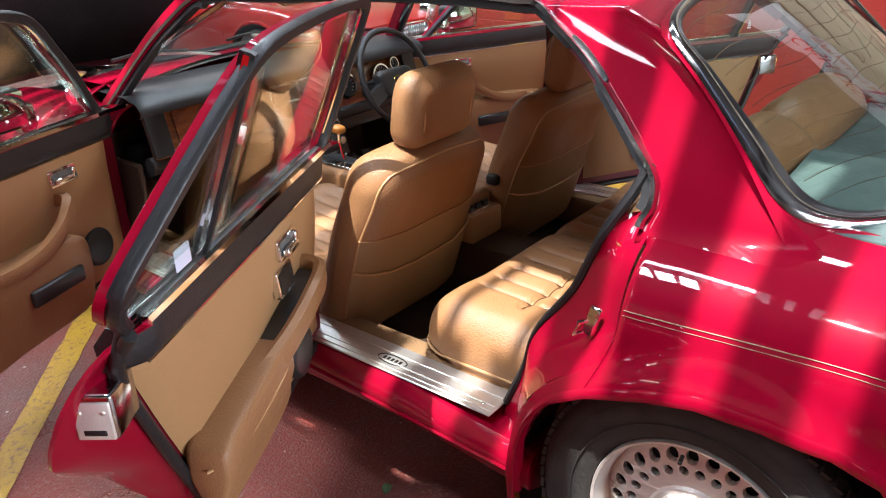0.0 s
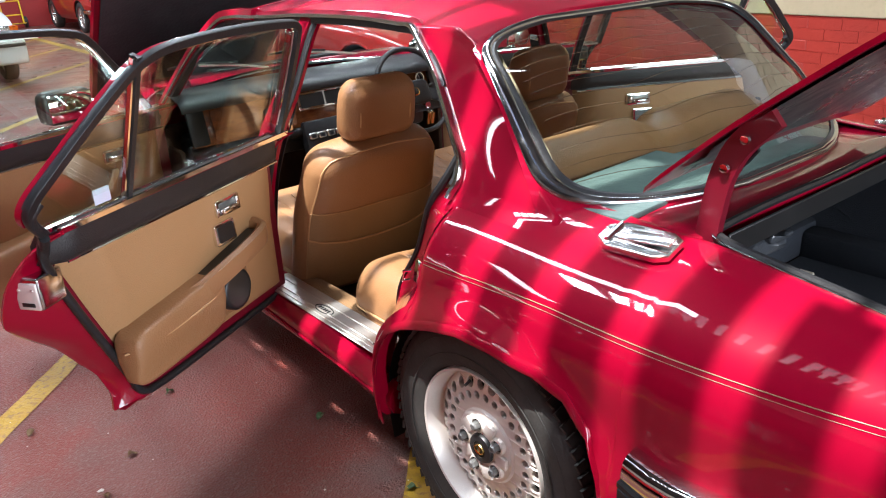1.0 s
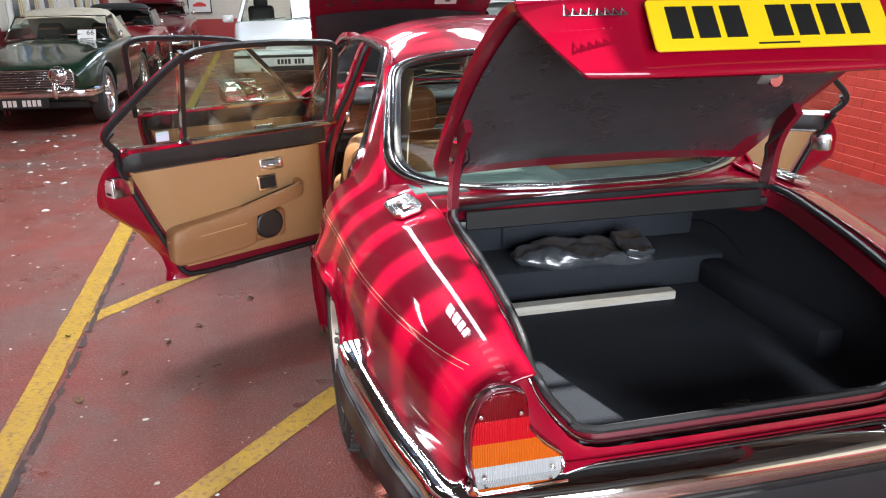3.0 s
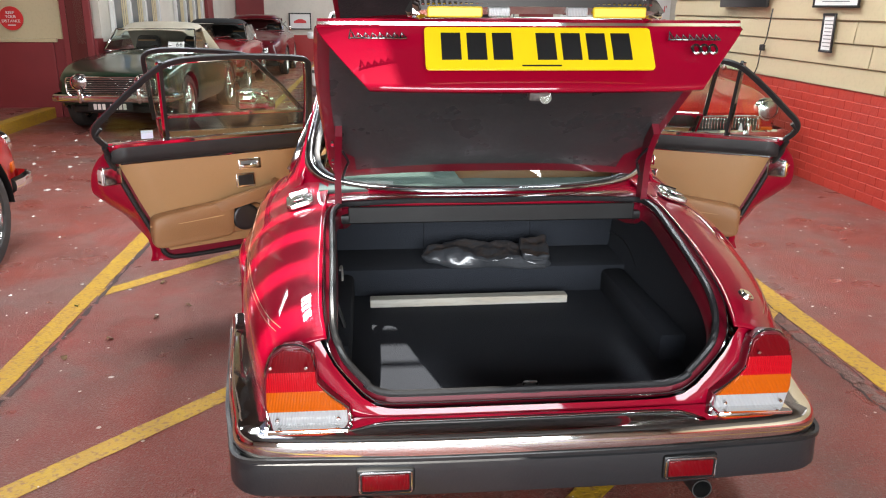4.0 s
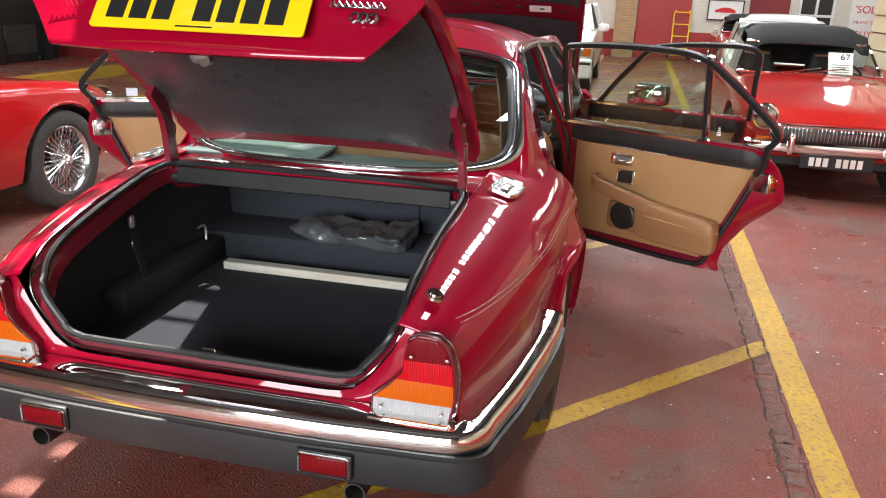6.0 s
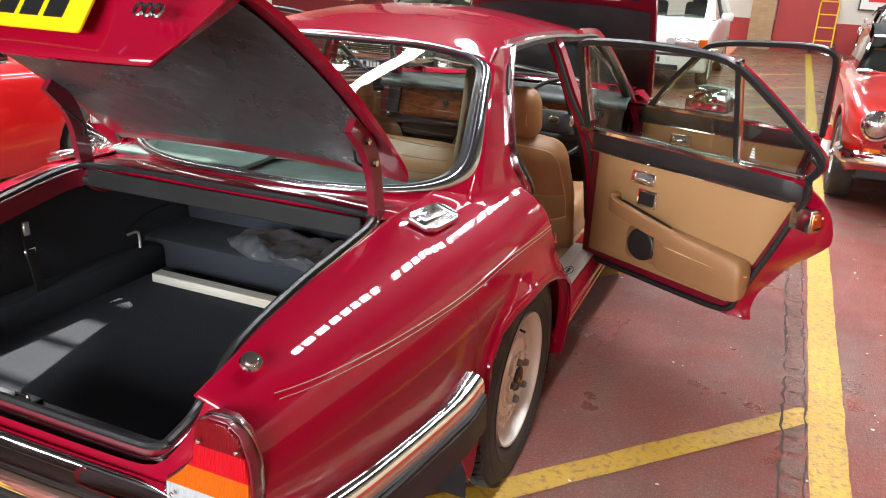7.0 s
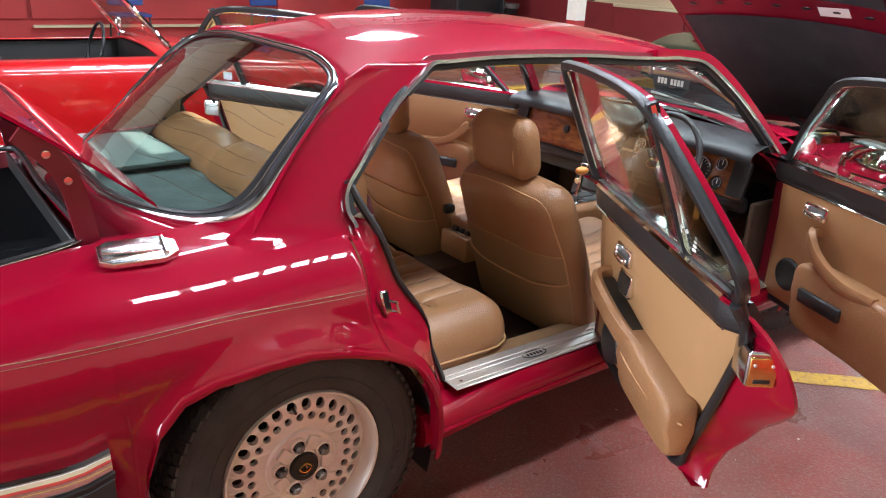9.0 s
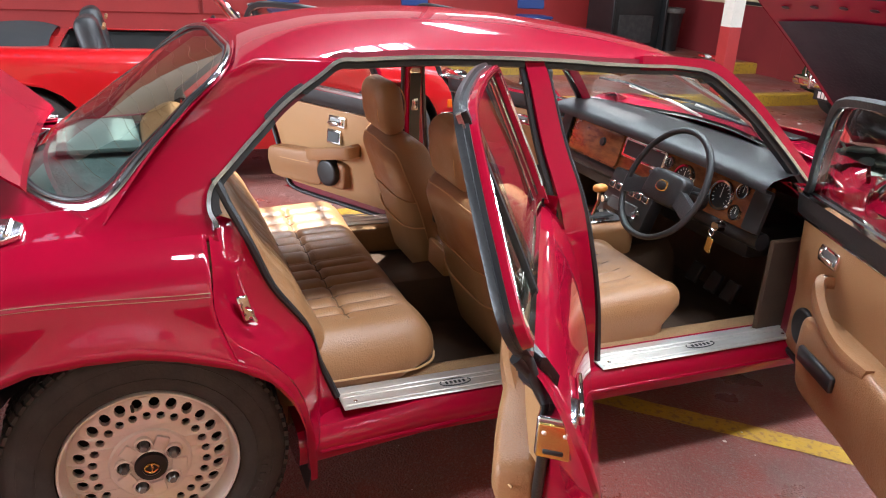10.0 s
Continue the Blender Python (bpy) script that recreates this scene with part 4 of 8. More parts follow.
# tail face of the lid, with clipped lower corners
face_rows = []
for k in range(13):
    f = k / 12
    y = -.985 - .105 * f + .012 * math.sin(math.pi * f)
    z = 1.492 - .150 * f
    w = .502 if f < .18 else .502 - .115 * ((f - .18) / .82) ** 1.1
    face_rows.append([Vector((w * a, y + .03 * abs(a) ** 3, z)) for a in acr])
tail = part("lid_tail_face", tidy(grid(face_rows)), PAINT, lid, "red tail face of the boot lid", 60)
solid(tail, .012)
inner_rows = [[Vector((p.x * .97, p.y + .03 + .02 * (1 - k / 12), p.z - .02 * (1 - k / 12))) for p in r] for k, r in enumerate(face_rows)]
part("lid_tail_liner", tidy(grid(inner_rows)), LINER, lid)
part("lid_bottom_edge", tidy(grid([[a, b] for a, b in zip(face_rows[-1], inner_rows[-1])])), PAINT, lid)
for c in (0, -1):
    part("lid_corner_edge", tidy(grid([[a, b] for a, b in zip([r[c] for r in face_rows], [r[c] for r in inner_rows])])), PAINT, lid)
part("lid_chrome_strip", sweep([Vector((.50 * a, -.992 + .03 * abs(a) ** 3, 1.482)) for a in acr], [(-.003, -.0035), (.003, -.0035), (.003, .0035), (-.003, .0035)]), CHROME, lid, "thin chrome strip")
FACE = frame_at((0, -1.036, 1.422), (1, 0, 0), Vector((0, .086, .106)))
pl = part("number_plate", move(plate(rrect(.52, .112, .008), depth=.004, bevel=.0008), FACE @ pose(0, 0, .012)), PLATE_YELLOW, lid, "yellow rear number plate")
def plate_bars(n_text, mat, parent, m, w=.045, h=.078, gap=.012, space=3):
    """Plain bars where a plate's characters stand."""
    total = sum((w + gap) if c != " " else gap * space for c in n_text)
    x = -total / 2
    for c in n_text:
        if c == " ":
            x += gap * space
            continue
        b = plate([(-w / 2, -h / 2), (w / 2, -h / 2), (w / 2, h / 2), (-w / 2, h / 2)], depth=.002)
        part("plate_bar", move(b, m @ Matrix.Translation((x + w / 2, 0, 0))), mat, parent)
        x += w + gap
plate_bars("### ####", INK, pl, FACE @ pose(0, .004, .0155), .044, .072, .014)
part("plate_maker_bar", move(plate([(-.045, -.002), (.045, -.002), (.045, .002), (-.045, .002)], depth=.001), FACE @ pose(0, -.047, .0148)), INK, pl)
# script badges as plain shapes
for x0, z0, w in ((-.365, .022, .13), (.365, .02, .125)):
    bd = None
    for k in range(8):
        bd = tube([(x0 - w / 2 + w * (k + .1) / 8, z0 - .008, 0), (x0 - w / 2 + w * (k + .3) / 8, z0 + (.014 if k == 0 else .006), .002), (x0 - w / 2 + w * (k + .9) / 8, z0 - .006, 0)], .0026, 5, bm=bd)
    bd = rbox(w, .004, .003, .001, 1, pose(x0, z0 - .006, 0), bd)
    part("script_badge", move(bd, FACE @ pose(0, .012, .012)), BADGE, lid, "dark chrome script badge")
bd = None
for dx in (-.02, .0, .02):
    bd = tube([(.385 + dx + .009 * math.cos(a), -.012 + .012 * math.sin(a), 0) for a in [2 * math.pi * i / 12 for i in range(12)]], .0035, 5, True, bm=bd)
part("numeral_badge", move(bd, FACE @ pose(0, .012, .012)), BADGE, lid, "dark chrome numeral badge")
# chrome plinth with lamps above the plate
pw = None
prof = [(-.022, -.012), (.022, -.012), (.026, .006), (.012, .026), (-.012, .026), (-.026, .006)]
pw = sweep(spline([(-.275, -.972, 1.496), (-.25, -.975, 1.515), (0, -.98, 1.522), (.25, -.975, 1.515), (.275, -.972, 1.496)], 24), prof, up=(0, -.3, 1))
pl2 = part("plate_lamp_plinth", pw, CHROME, lid, "fluted chrome plate lamp housing")
for k in range(44):
    x = -.262 + .0122 * k
    part("plinth_flute", tube([(x, -1.0, 1.524), (x, -.98, 1.546), (x, -.955, 1.54)], .0045, 5), CHROME, pl2)
# yellow boxes stand for the plate's reflection in the chrome plinth
for dx in (-.19, .19):
    part("reversing_lens", rbox(.125, .008, .024, .003, 1, pose(dx, -1.004, 1.508, 0, 0, 0)), YELLOW_PLASTIC, pl2, "yellow reflection in the plinth lens")
for dx in (-.09, .09):
    part("plate_lamp", rbox(.05, .01, .02, .003, 1, pose(dx, -1.006, 1.508)), CLEAR_LENS, pl2)
lk = part("lid_lock", rbox(.05, .04, .035, .01, 2, pose(0, -1.045, 1.335, 40, 0, 0)), ENGINE_GREY, lid, "bright lid latch")
part("latch_hook", lathe([(0, .012), (.012, .012), (.014, -.012), (0, -.012)], 12, "y"), CHROME, lk).matrix_basis = pose(.014, -1.05, 1.322)
for s in (1, -1):
    arm = spline([(s * .478, -.475, 1.172), (s * .484, -.41, 1.108), (s * .488, -.375, 1.04), (s * .49, -.36, .96), (s * .49, -.345, .885), (s * .488, -.30, .845), (s * .47, -.21, .835), (s * .46, -.12, .84)], 30)
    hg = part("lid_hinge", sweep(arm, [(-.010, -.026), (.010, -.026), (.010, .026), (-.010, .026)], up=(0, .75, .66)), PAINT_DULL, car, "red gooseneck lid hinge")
    for k in ((s * .497, -.425, 1.122), (s * .499, -.385, 1.06)):
        part("hinge_bolt", lathe([(0, s * .008), (.009, s * .007), (.011, 0)], 8, "x"), CHROME, hg).matrix_basis = pose(*k)
    part("hinge_cable", tube(spline([(s * .47, -.44, 1.10), (s * .455, -.40, 1.06), (s * .462, -.37, 1.04), (s * .475, -.36, 1.0)], 12), .004, 5), RUBBER, hg)
    # fuel filler cap
    fc = part("fuel_filler", tidy(plate([(-.040, -.055), (-.026, -.078), (.026, -.078), (.040, -.055), (.040, .050), (.020, .080), (-.020, .080), (-.040, .050)], depth=.010, bevel=.003)), BRIGHT, car, "chrome flip-up fuel filler cap")
    fc.matrix_basis = pose(s * .618, -.275, .913, 0, s * 16, s * -6)
    part("filler_bar", rbox(.034, .135, .007, .003, 2, pose(0, -.008, .012, -5, 0, 0)), BRIGHT, fc, "chrome lever of the filler cap")
    part("filler_hinge", lathe([(0, -.03), (.006, -.03), (.006, .03), (0, .03)], 10, "x"), CHROME, fc).matrix_basis = pose(0, .056, .010)
    # tail lamps
    base = (0.0, -1.15)
    ol = [(.450, .566), (.632, .566), (.644, .62), (.640, .69), (.622, .742), (.595, .762), (.562, .764), (.535, .750), (.527, .715), (.524, .675), (.490, .635), (.452, .602)]
    def lamp_slice(z0, z1):
        pts = []
        n = len(ol)
        for i in range(n):
            (xa, za), (xb, zb) = ol[i], ol[(i + 1) % n]
            ina, inb = z0 <= za <= z1, z0 <= zb <= z1
            if ina:
                pts.append((xa, za))
            cuts = []
            for zc in (z0, z1):
                if (za - zc) * (zb - zc) < 0:
                    f = (zc - za) / (zb - za)
                    cuts.append((f, (xa + (xb - xa) * f, zc)))
            pts += [c for _, c in sorted(cuts)]
        return pts
    LM = Matrix.Translation((0, -1.150, 0)) @ Matrix(((s, 0, 0, 0), (0, 0, -1, 0), (0, 1, 0, 0), (0, 0, 0, 1)))
    lampb = part("tail_lamp", tidy(move(plate([(x * 1.0, z) for x, z in ol], depth=.03, bevel=.004), LM)), PAINT_DULL, car, "tail lamp with red, amber and clear lenses in a chrome surround")
    for z0, z1, mt, nm in ((.606, .656, AMBER_LENS, "amber_lens"), (.568, .604, CLEAR_LENS, "clear_lens"), (.658, .706, RED_LENS, "red_lens"), (.708, .76, DARK_RED_LENS, "red_lens")):
        sl = [((x - .56) * .95 + .56, z) for x, z in lamp_slice(z0, z1)]
        part(nm, tidy(move(plate(sl, depth=.022, bevel=.003), LM @ pose(0, 0, .012))), mt, lampb)
    cap = spline([(s * .452, -1.165, .604), (s * .49, -1.168, .637), (s * .524, -1.17, .676), (s * .528, -1.168, .716), (s * .536, -1.164, .753), (s * .562, -1.158, .768), (s * .597, -1.152, .766), (s * .625, -1.146, .745), (s * .644, -1.14, .69), (s * .645, -1.142, .62), (s * .634, -1.158, .568), (s * .54, -1.168, .566), (s * .452, -1.168, .568), (s * .452, -1.165, .604)], 70)
    part("lamp_bezel", tube(cap, .0036, 6), TRIM, lampb)
    for bx, bz in ((.545, .722), (.626, .724), (.475, .588), (.618, .588)):
        part("lens_screw", lathe([(0, .003), (.004, .002), (.005, 0)], 8, "y"), CHROME, lampb).matrix_basis = pose(s * bx, -1.186, bz, 180, 0, 0)
# boot lock
bl = part("boot_lock", lathe([(0, .010), (.012, .010), (.014, .006), (.02, .006), (.022, 0)], 20, "z"), CHROME, car, "round chrome lock on the rear wing")
bl.matrix_basis = pose(.562, -1.045, .818, 14, 24, 0)

# ---- rear bumper ----
def bumper_path(off, z, y_end=-.44):
    half = [(0, -1.222), (.3, -1.219), (.5, -1.208), (.62, -1.199), (.672, -1.186), (.698, -1.15), (.71, -1.09), (.725, -1.02), (.748, -.9), (.782, -.65), (.805, y_end)]
    pts = [Vector((x + (off if x > .6 else 0), y - (off if x < .75 else 0) * .9, z)) for x, y in half]
    left = [Vector((-p.x, p.y, p.z)) for p in pts[:0:-1]]
    return spline(left + pts, 90)
bump = part("rear_bumper", sweep(bumper_path(.0, .545), [(-.075, .018), (-.06, .024), (.012, .020), (.024, .012), (.029, -.006), (.030, -.026), (.026, -.036), (-.06, -.036)]), CHROME, car, "chrome rear bumper with a black rubber lower half", 50)
part("bumper_rubber", sweep(bumper_path(.006, .484), [(-.06, .020), (.024, .022), (.032, .016), (.035, -.060), (.028, -.070), (-.06, -.070)]), BUMPER_RUBBER, bump, "black rubber bumper facing", 50)
part("bumper_moulding", sweep(bumper_path(.03, .507), [(-.004, -.005), (.006, -.005), (.006, .005), (-.004, .005)]), RUBBER, bump)
for s in (1, -1):
    fg = part("fog_lamp", rbox(.136, .03, .066, .008, 2, pose(s * .367, -1.252, .461)), BLACK, bump, "red rear fog lamp in a black frame")
    part("fog_lens", rbox(.112, .010, .044, .006, 2, pose(s * .367, -1.266, .461)), DARK_RED_LENS, fg)
    part("fog_frame", tube([(s * .367 + x, -1.268, .461 + z) for x, z in rrect(.122, .054, .008)], .0028, 5, True), TRIM, fg)
    ft = part("bumper_foot", rbox(.19, .05, .014, .004, 2, pose(s * .545, -1.185, .566)), CHROME, bump)
    ex = part("exhaust_pipe", lathe([(.023, -.02), (.026, -.02), (.026, .22), (.022, .22), (.022, -.018)], 20, "y"), ENGINE_BLACK, car, "dark exhaust tailpipe")
    ex.matrix_basis = pose(s * .425, -1.20, .365, -3, 0, 0)
# pinstripes along the wings
for s in (1, -1):
    for dz, r in ((0, .0011), (-.009, .0007)):
        pts = [(s * (body_x(y, z) + flare(y, z) + .0008), y, z) for y, z in [(.228 - .0345 * i, .769 + dz + .022 * smooth01(i / 13) - .022 * max(0, (i - 8) / 29) ** 2) for i in range(38)]]
        part("pinstripe", tube(pts, r, 5), STRIPE, car, "dull gold pinstripe")

# ---- doors ----
DOOR_TAIL = ((.30, .765), (.32, .76), (.36, .745), (.41, .75), (.47, .785), (.53, .825), (.595, .895), (.64, .942), (.665, .962), (.70, .968), (.75, .966), (.80, .952), (.83, .935), (.86, .91), (.885, .89), (.90, .885))
REAR_H, FRONT_H = (.749, 1.126), (.762, 2.06)


def door_x(z):
    """Outer skin of a door, out from the hinge line, at height z."""
    return curve_interp(min(z, .9), DOOR_SIDE) - .785 - .05 * smooth01((.55 - z) / .25)


def glass_x(z):
    return interp(z, ((.86, -.075), (.93, -.105), (1.03, -.15), (1.13, -.195), (1.25, -.248)))


def build_door(s, rear, angle):
    hx, hy = REAR_H if rear else FRONT_H
    if rear:
        u_out = lambda z: curve_interp(z, DOOR_TAIL)
        u_in = lambda z: 1.245 - curve_interp(z, JAMB_IN) - .012
        u0 = -.035
        frame_pts = [(-.01, .87), (.0, 1.0), (.02, 1.12), (.036, 1.2), (.05, 1.222), (.10, 1.236), (.3, 1.248), (.5, 1.248), (.62, 1.240), (.685, 1.222), (.735, 1.19), (.825, 1.11), (.905, 1.03),
                     (.948, .985), (.960, .955), (.948, .925), (.915, .89)]
        bar_u = (.655, .70)
    else:
        u_out = lambda z: interp(z, ((.25, .835), (.5, .835), (.7, .86), (.88, .90)))
        u_in = lambda z: u_out(z) - .03
        u0 = -.05
        frame_pts = [(.02, .84), (.10, .92), (.20, 1.03), (.30, 1.125), (.37, 1.19), (.43, 1.222), (.55, 1.24), (.75, 1.252), (.88, 1.252), (.93, 1.235), (.945, 1.2), (.93, 1.08), (.915, .95), (.905, .88)]
        bar_u = None
    P = lambda u, x, z: (s * x, -u, z)
    zs = [.322 + (.885 - .322) * i / 30 for i in range(31)]
    rows = [[P(u0 + (u_out(z) - u0) * k / 20, door_x(z), z) for k in range(21)] for z in zs]
    skin = part("rear_door" if rear else "front_door", tidy(grid(rows)), PAINT, car, "open red rear door with tan trim" if rear else "open red front door with tan trim", 60)
    skin.matrix_basis = pose(s * hx, hy, .02 if rear else 0, 0, 0, s * angle)
    solid(skin, .004)
    sub = lambda name, bm, mat, label="", a=50: part(name, bm, mat, skin, label, a)
    # shut faces: aft, front, bottom, and the inner sheet
    xin = -.035
    lean = lambda z: .040 * smooth01((z - .40) / .42)
    rows = []
    for z in zs:
        uo, ui = u_out(z), u_in(z) if rear else u_out(z) - .012
        xo = door_x(z)
        xi = xin if z < .8 else xin - (z - .8) * .8
        rows.append([P(uo, xo - .002, z), P(uo + (.004 if rear else 0), xo - .01, z)] + [P(uo + (ui - uo) * (f ** 1.25), xo - .012 + (xi - xo + .012) * f ** .8, z) for f in (0.04, .2, .4, .6, .8, 1)])
    if rear:
        sub("skin_lip", tube([P(u_out(z) - .004, door_x(z) - .006, z) for z in zs], .0055, 6), PAINT)
    sub("shut_face", tidy(grid(rows)), PAINT, "red shut face of the door")
    rows = [[P(u0, door_x(z), z), P(u0 - .004, door_x(z) - .02, z), P(u0 + .012, xin, z)] for z in zs]
    sub("hinge_face", tidy(grid(rows)), PAINT)
    rows = [[P(u0 + (u_out(.324) - u0) * k / 12, x, .324 + (.004 if x < 0 else 0)) for x in (door_x(.33), .0, xin)] for k in range(13)]
    sub("bottom_face", tidy(grid(rows)), PAINT)
    rows = [[P(u0 + .01 + (u_in(z) - u0 - .01) * k / 8, xin if z < .8 else xin - (z - .8) * .8, z) for k in range(9)] for z in zs]
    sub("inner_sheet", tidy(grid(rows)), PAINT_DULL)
    # rubber seal along the inner edge
    seal = [P(u_in(z) + .004, xin - .008 - max(0, z - .8) * .8, z) for z in zs[::2]]
    seal = [P(.02, xin - .006, .336), P(.3, xin - .006, .334), P(u_in(.34) - .06, xin - .006, .334)] + seal[1:]
    sub("edge_seal", tube(spline(seal, 46), .0115, 8), RUBBER, "black rubber seal")
    # trim panel
    rows = []
    z0, z1 = .372 if rear else .342, .806
    nz = 14
    for i in range(nz + 1):
        z = z0 + (z1 - z0) * i / nz
        ua, ub = .012, u_in(z) - .022
        row = []
        for k in range(17):
            f = k / 16
            edge = min(1, min(f, 1 - f) * 14, (z - z0) * 40 + .2, 1)
            row.append(P(ua + (ub - ua) * f, xin - .004 - (.014 + lean(z)) * smooth01(edge), z))
        rows.append(row)
    sub("trim_panel", tidy(grid(rows)), VINYL_TAN, "tan vinyl door trim panel")
    # padded black top roll
    prof = [(xin - .006, .804), (xin - .058, .805), (xin - .068, .816), (xin - .073, .84), (xin - .075, .866), (xin - .076, .882), (-.108, .892), (-.09, .893)]
    ub = u_in(.85) - .008
    rows = []
    for k in range(25):
        f = k / 24
        e = smooth01(min(f, 1 - f) * 22)
        rows.append([P(-.005 + (ub + .012) * f, xin + (x - xin) * (.45 + .55 * e), z - (.012 * (1 - e) if z > .85 else 0)) for x, z in prof])
    top = sub("top_roll", tidy(grid(rows)), VINYL_BLACK, "padded black vinyl door top")
    sub("top_roll_end", tidy(grid([[Vector(p) for p in rows[-1]], [Vector(p) * 1 + Vector((0, 0, 0)) for p in [P(ub + .008, xin, .85)] * len(prof)]])), VINYL_BLACK)
    sub("trim_strip", tube([P(.012, xin - .058, .803), P(.4, xin - .060, .803), P(u_in(.80) - .022, xin - .056, .803)], .0035, 6), CHROME, "thin chrome strip")
    sub("waist_strip", sweep([P(.01, -.088, .892), P(.4, -.09, .892), P(u_in(.88), -.09, .892)], [(-.008, -.005), (.008, -.005), (.008, .005), (-.008, .005)]), CHROME)
    sub("outer_waist_strip", sweep([P(u0, door_x(.885) + .004, .886), P(.4, door_x(.885) + .004, .888), P(u_out(.88) - .01, door_x(.885) + .004, .886)], [(-.006, -.006), (.006, -.006), (.006, .006), (-.006, .006)]), CHROME)
    # window frame
    path = spline([P(u, glass_x(z), z) for u, z in frame_pts], 90)
    up = (s, 0, .4)
    sub("window_frame", sweep(path, [(-.007, -.012), (.007, -.012), (.007, .003), (-.007, .003)], up=up), FRAME_BLACK, "slim satin black window frame")
    bead = [Vector((p.x - s * .014, p.y, p.z)) for p in path]
    sub("frame_seal", sweep(bead, [(-.0125, -.006), (-.010, -.009), (.009, -.009), (.0115, -.004), (.0115, .006), (-.0125, .006)], up=up), RUBBER, "black seal round the window frame")
    ctr = Vector(P(.5, -.15, 1.05))
    inn = [p + (Vector((0, ctr.y - p.y, ctr.z - p.z))).normalized() * .012 - Vector((s * .006, 0, 0)) for p in path]
    sub("frame_bead", tube(inn[2:-2], .004, 6), CHROME, "chrome bead round the glass")
    outer = [Vector((p.x + s * .016, p.y, p.z)) for p in path]
    sub("outer_frame", sweep(outer[:-6], [(-.0085, -.015), (.0085, -.015), (.0085, .002), (.005, .004), (-.005, .004), (-.0085, .002)], up=up), PAINT, "red outer face of the window frame")
    inn2 = [p + (Vector((0, ctr.y - p.y, ctr.z - p.z))).normalized() * .011 + Vector((s * .018, 0, 0)) for p in path]
    sub("outer_bead", tube(inn2[2:-6], .0035, 6), CHROME)
    if rear:
        sub("corner_seal", tube(spline([P(.935, glass_x(.97) - .012, .97), P(.955, glass_x(.945) - .014, .945), P(.944, glass_x(.918) - .014, .918), P(.915, xin - .06, .885), P(u_in(.83) + .012, xin - .036, .83), P(u_in(.77) + .004, xin - .012, .77)], 30), .0115, 8), RUBBER)
    # glass
    def frame_u(z, aft):
        best = []
        for (ua, za), (ub_, zb) in zip(frame_pts, frame_pts[1:]):
            if (za - z) * (zb - z) <= 0 and za != zb:
                best.append(ua + (ub_ - ua) * (z - za) / (zb - za))
        return (max(best) if aft else min(best)) if best else .5
    gz = [.885 + (1.238 - .885) * i / 20 for i in range(21)]
    def pane(name, ua, ub_, lab):
        rows_ = [[P(ua(z) + (ub_(z) - ua(z)) * k / 6, glass_x(z), z) for k in range(7)] for z in gz]
        g = sub(name, tidy(grid(rows_)), GLASS, lab)
        solid(g, .004)
        g.visible_shadow = False
        return g
    if rear:
        bu = lambda z: interp(z, ((.88, bar_u[0]), (1.24, bar_u[1])))
        pane("window_pane", lambda z: frame_u(z, False), lambda z: min(bu(z), frame_u(z, True)), "clear side window glass")
        pane("quarter_pane", lambda z: min(bu(z), frame_u(z, True)), lambda z: frame_u(z, True), "clear quarter window glass")
        sub("quarter_bar", sweep([P(bu(z), glass_x(z) - .004, z) for z in (.885, 1.0, 1.12, 1.238)], [(-.007, -.012), (.007, -.012), (.007, .012), (-.007, .012)], up=(s, 0, 0)), RUBBER, "black quarter window bar")
        sub("quarter_bar_chrome", sweep([P(bu(z) + .012, glass_x(z) - .008, z) for z in (.885, 1.0, 1.12, 1.236)], [(-.006, -.005), (.006, -.005), (.006, .005), (-.006, .005)], up=(s, 0, 0)), CHROME)
        if s < 0:
            st = frame_at(P(.745, glass_x(.925) - .006, .925), (0, -1, 0), (0, 0, 1))
            sub("window_sticker", move(plate(rrect(.05, .036, .002), depth=.0012), st), PAPER_BLUE, "pale square window sticker")
        else:
            st = frame_at(P(.72, glass_x(.93) - .006, .935), (0, -1, 0), (0, 0, 1))
            for k in range(4):
                sub("etched_mark", move(plate(rrect(.018 - .003 * k, .006, .002), depth=.0012), st @ pose(0, .009 * k - .012, 0)), CARD)
    else:
        g = pane("window_pane", lambda z: frame_u(z, False), lambda z: frame_u(z, True), "clear side window glass")
    xt = xin - .018
    IN = lambda u, z, d=0.0: frame_at(P(u, xt - d - lean(z), z), (0, -s, 0), (s * .10, 0, 1))
    # inside handle and ash tray
    hu = .29 if rear else .26
    hd = sub("inner_handle", move(tidy(plate(rrect(.105, .046, .006), depth=.008, bevel=.002)), IN(hu, .748, .004)), CHROME, "chrome inner door handle")
    sub("handle_recess", move(tidy(plate(rrect(.088, .032, .004), depth=.003)), IN(hu, .748, .009)), ENGINE_GREY)
    sub("handle_lever", rbox(.016, .07, .018, .006, 2, pose(s * (xt - .022 - lean(.742)), -hu - .01, .742)), CHROME)
    sub("lock_slide", rbox(.014, .014, .03, .003, 1, pose(s * (xt - .012 - lean(.75)), -hu + .036, .75)), CHROME)
    if rear:
        at = sub("ash_tray", move(tidy(plate(rrect(.086, .062, .006), depth=.012, bevel=.002)), IN(.315, .672, .006)), CHROME, "chrome framed black ash tray")
        sub("ash_lid", move(tidy(plate(rrect(.072, .048, .004), depth=.010)), IN(.315, .672, .012)), BLACK)
        # armrest pod
        def pod(p):
            f = (p.y + .2) / .4
            q = Vector(p)
            q.z += .018 * (f - .5) * 2 * (1 if p.z > 0 else .4)
            q.x *= 1 - .18 * smooth01((f - .5) * 2)
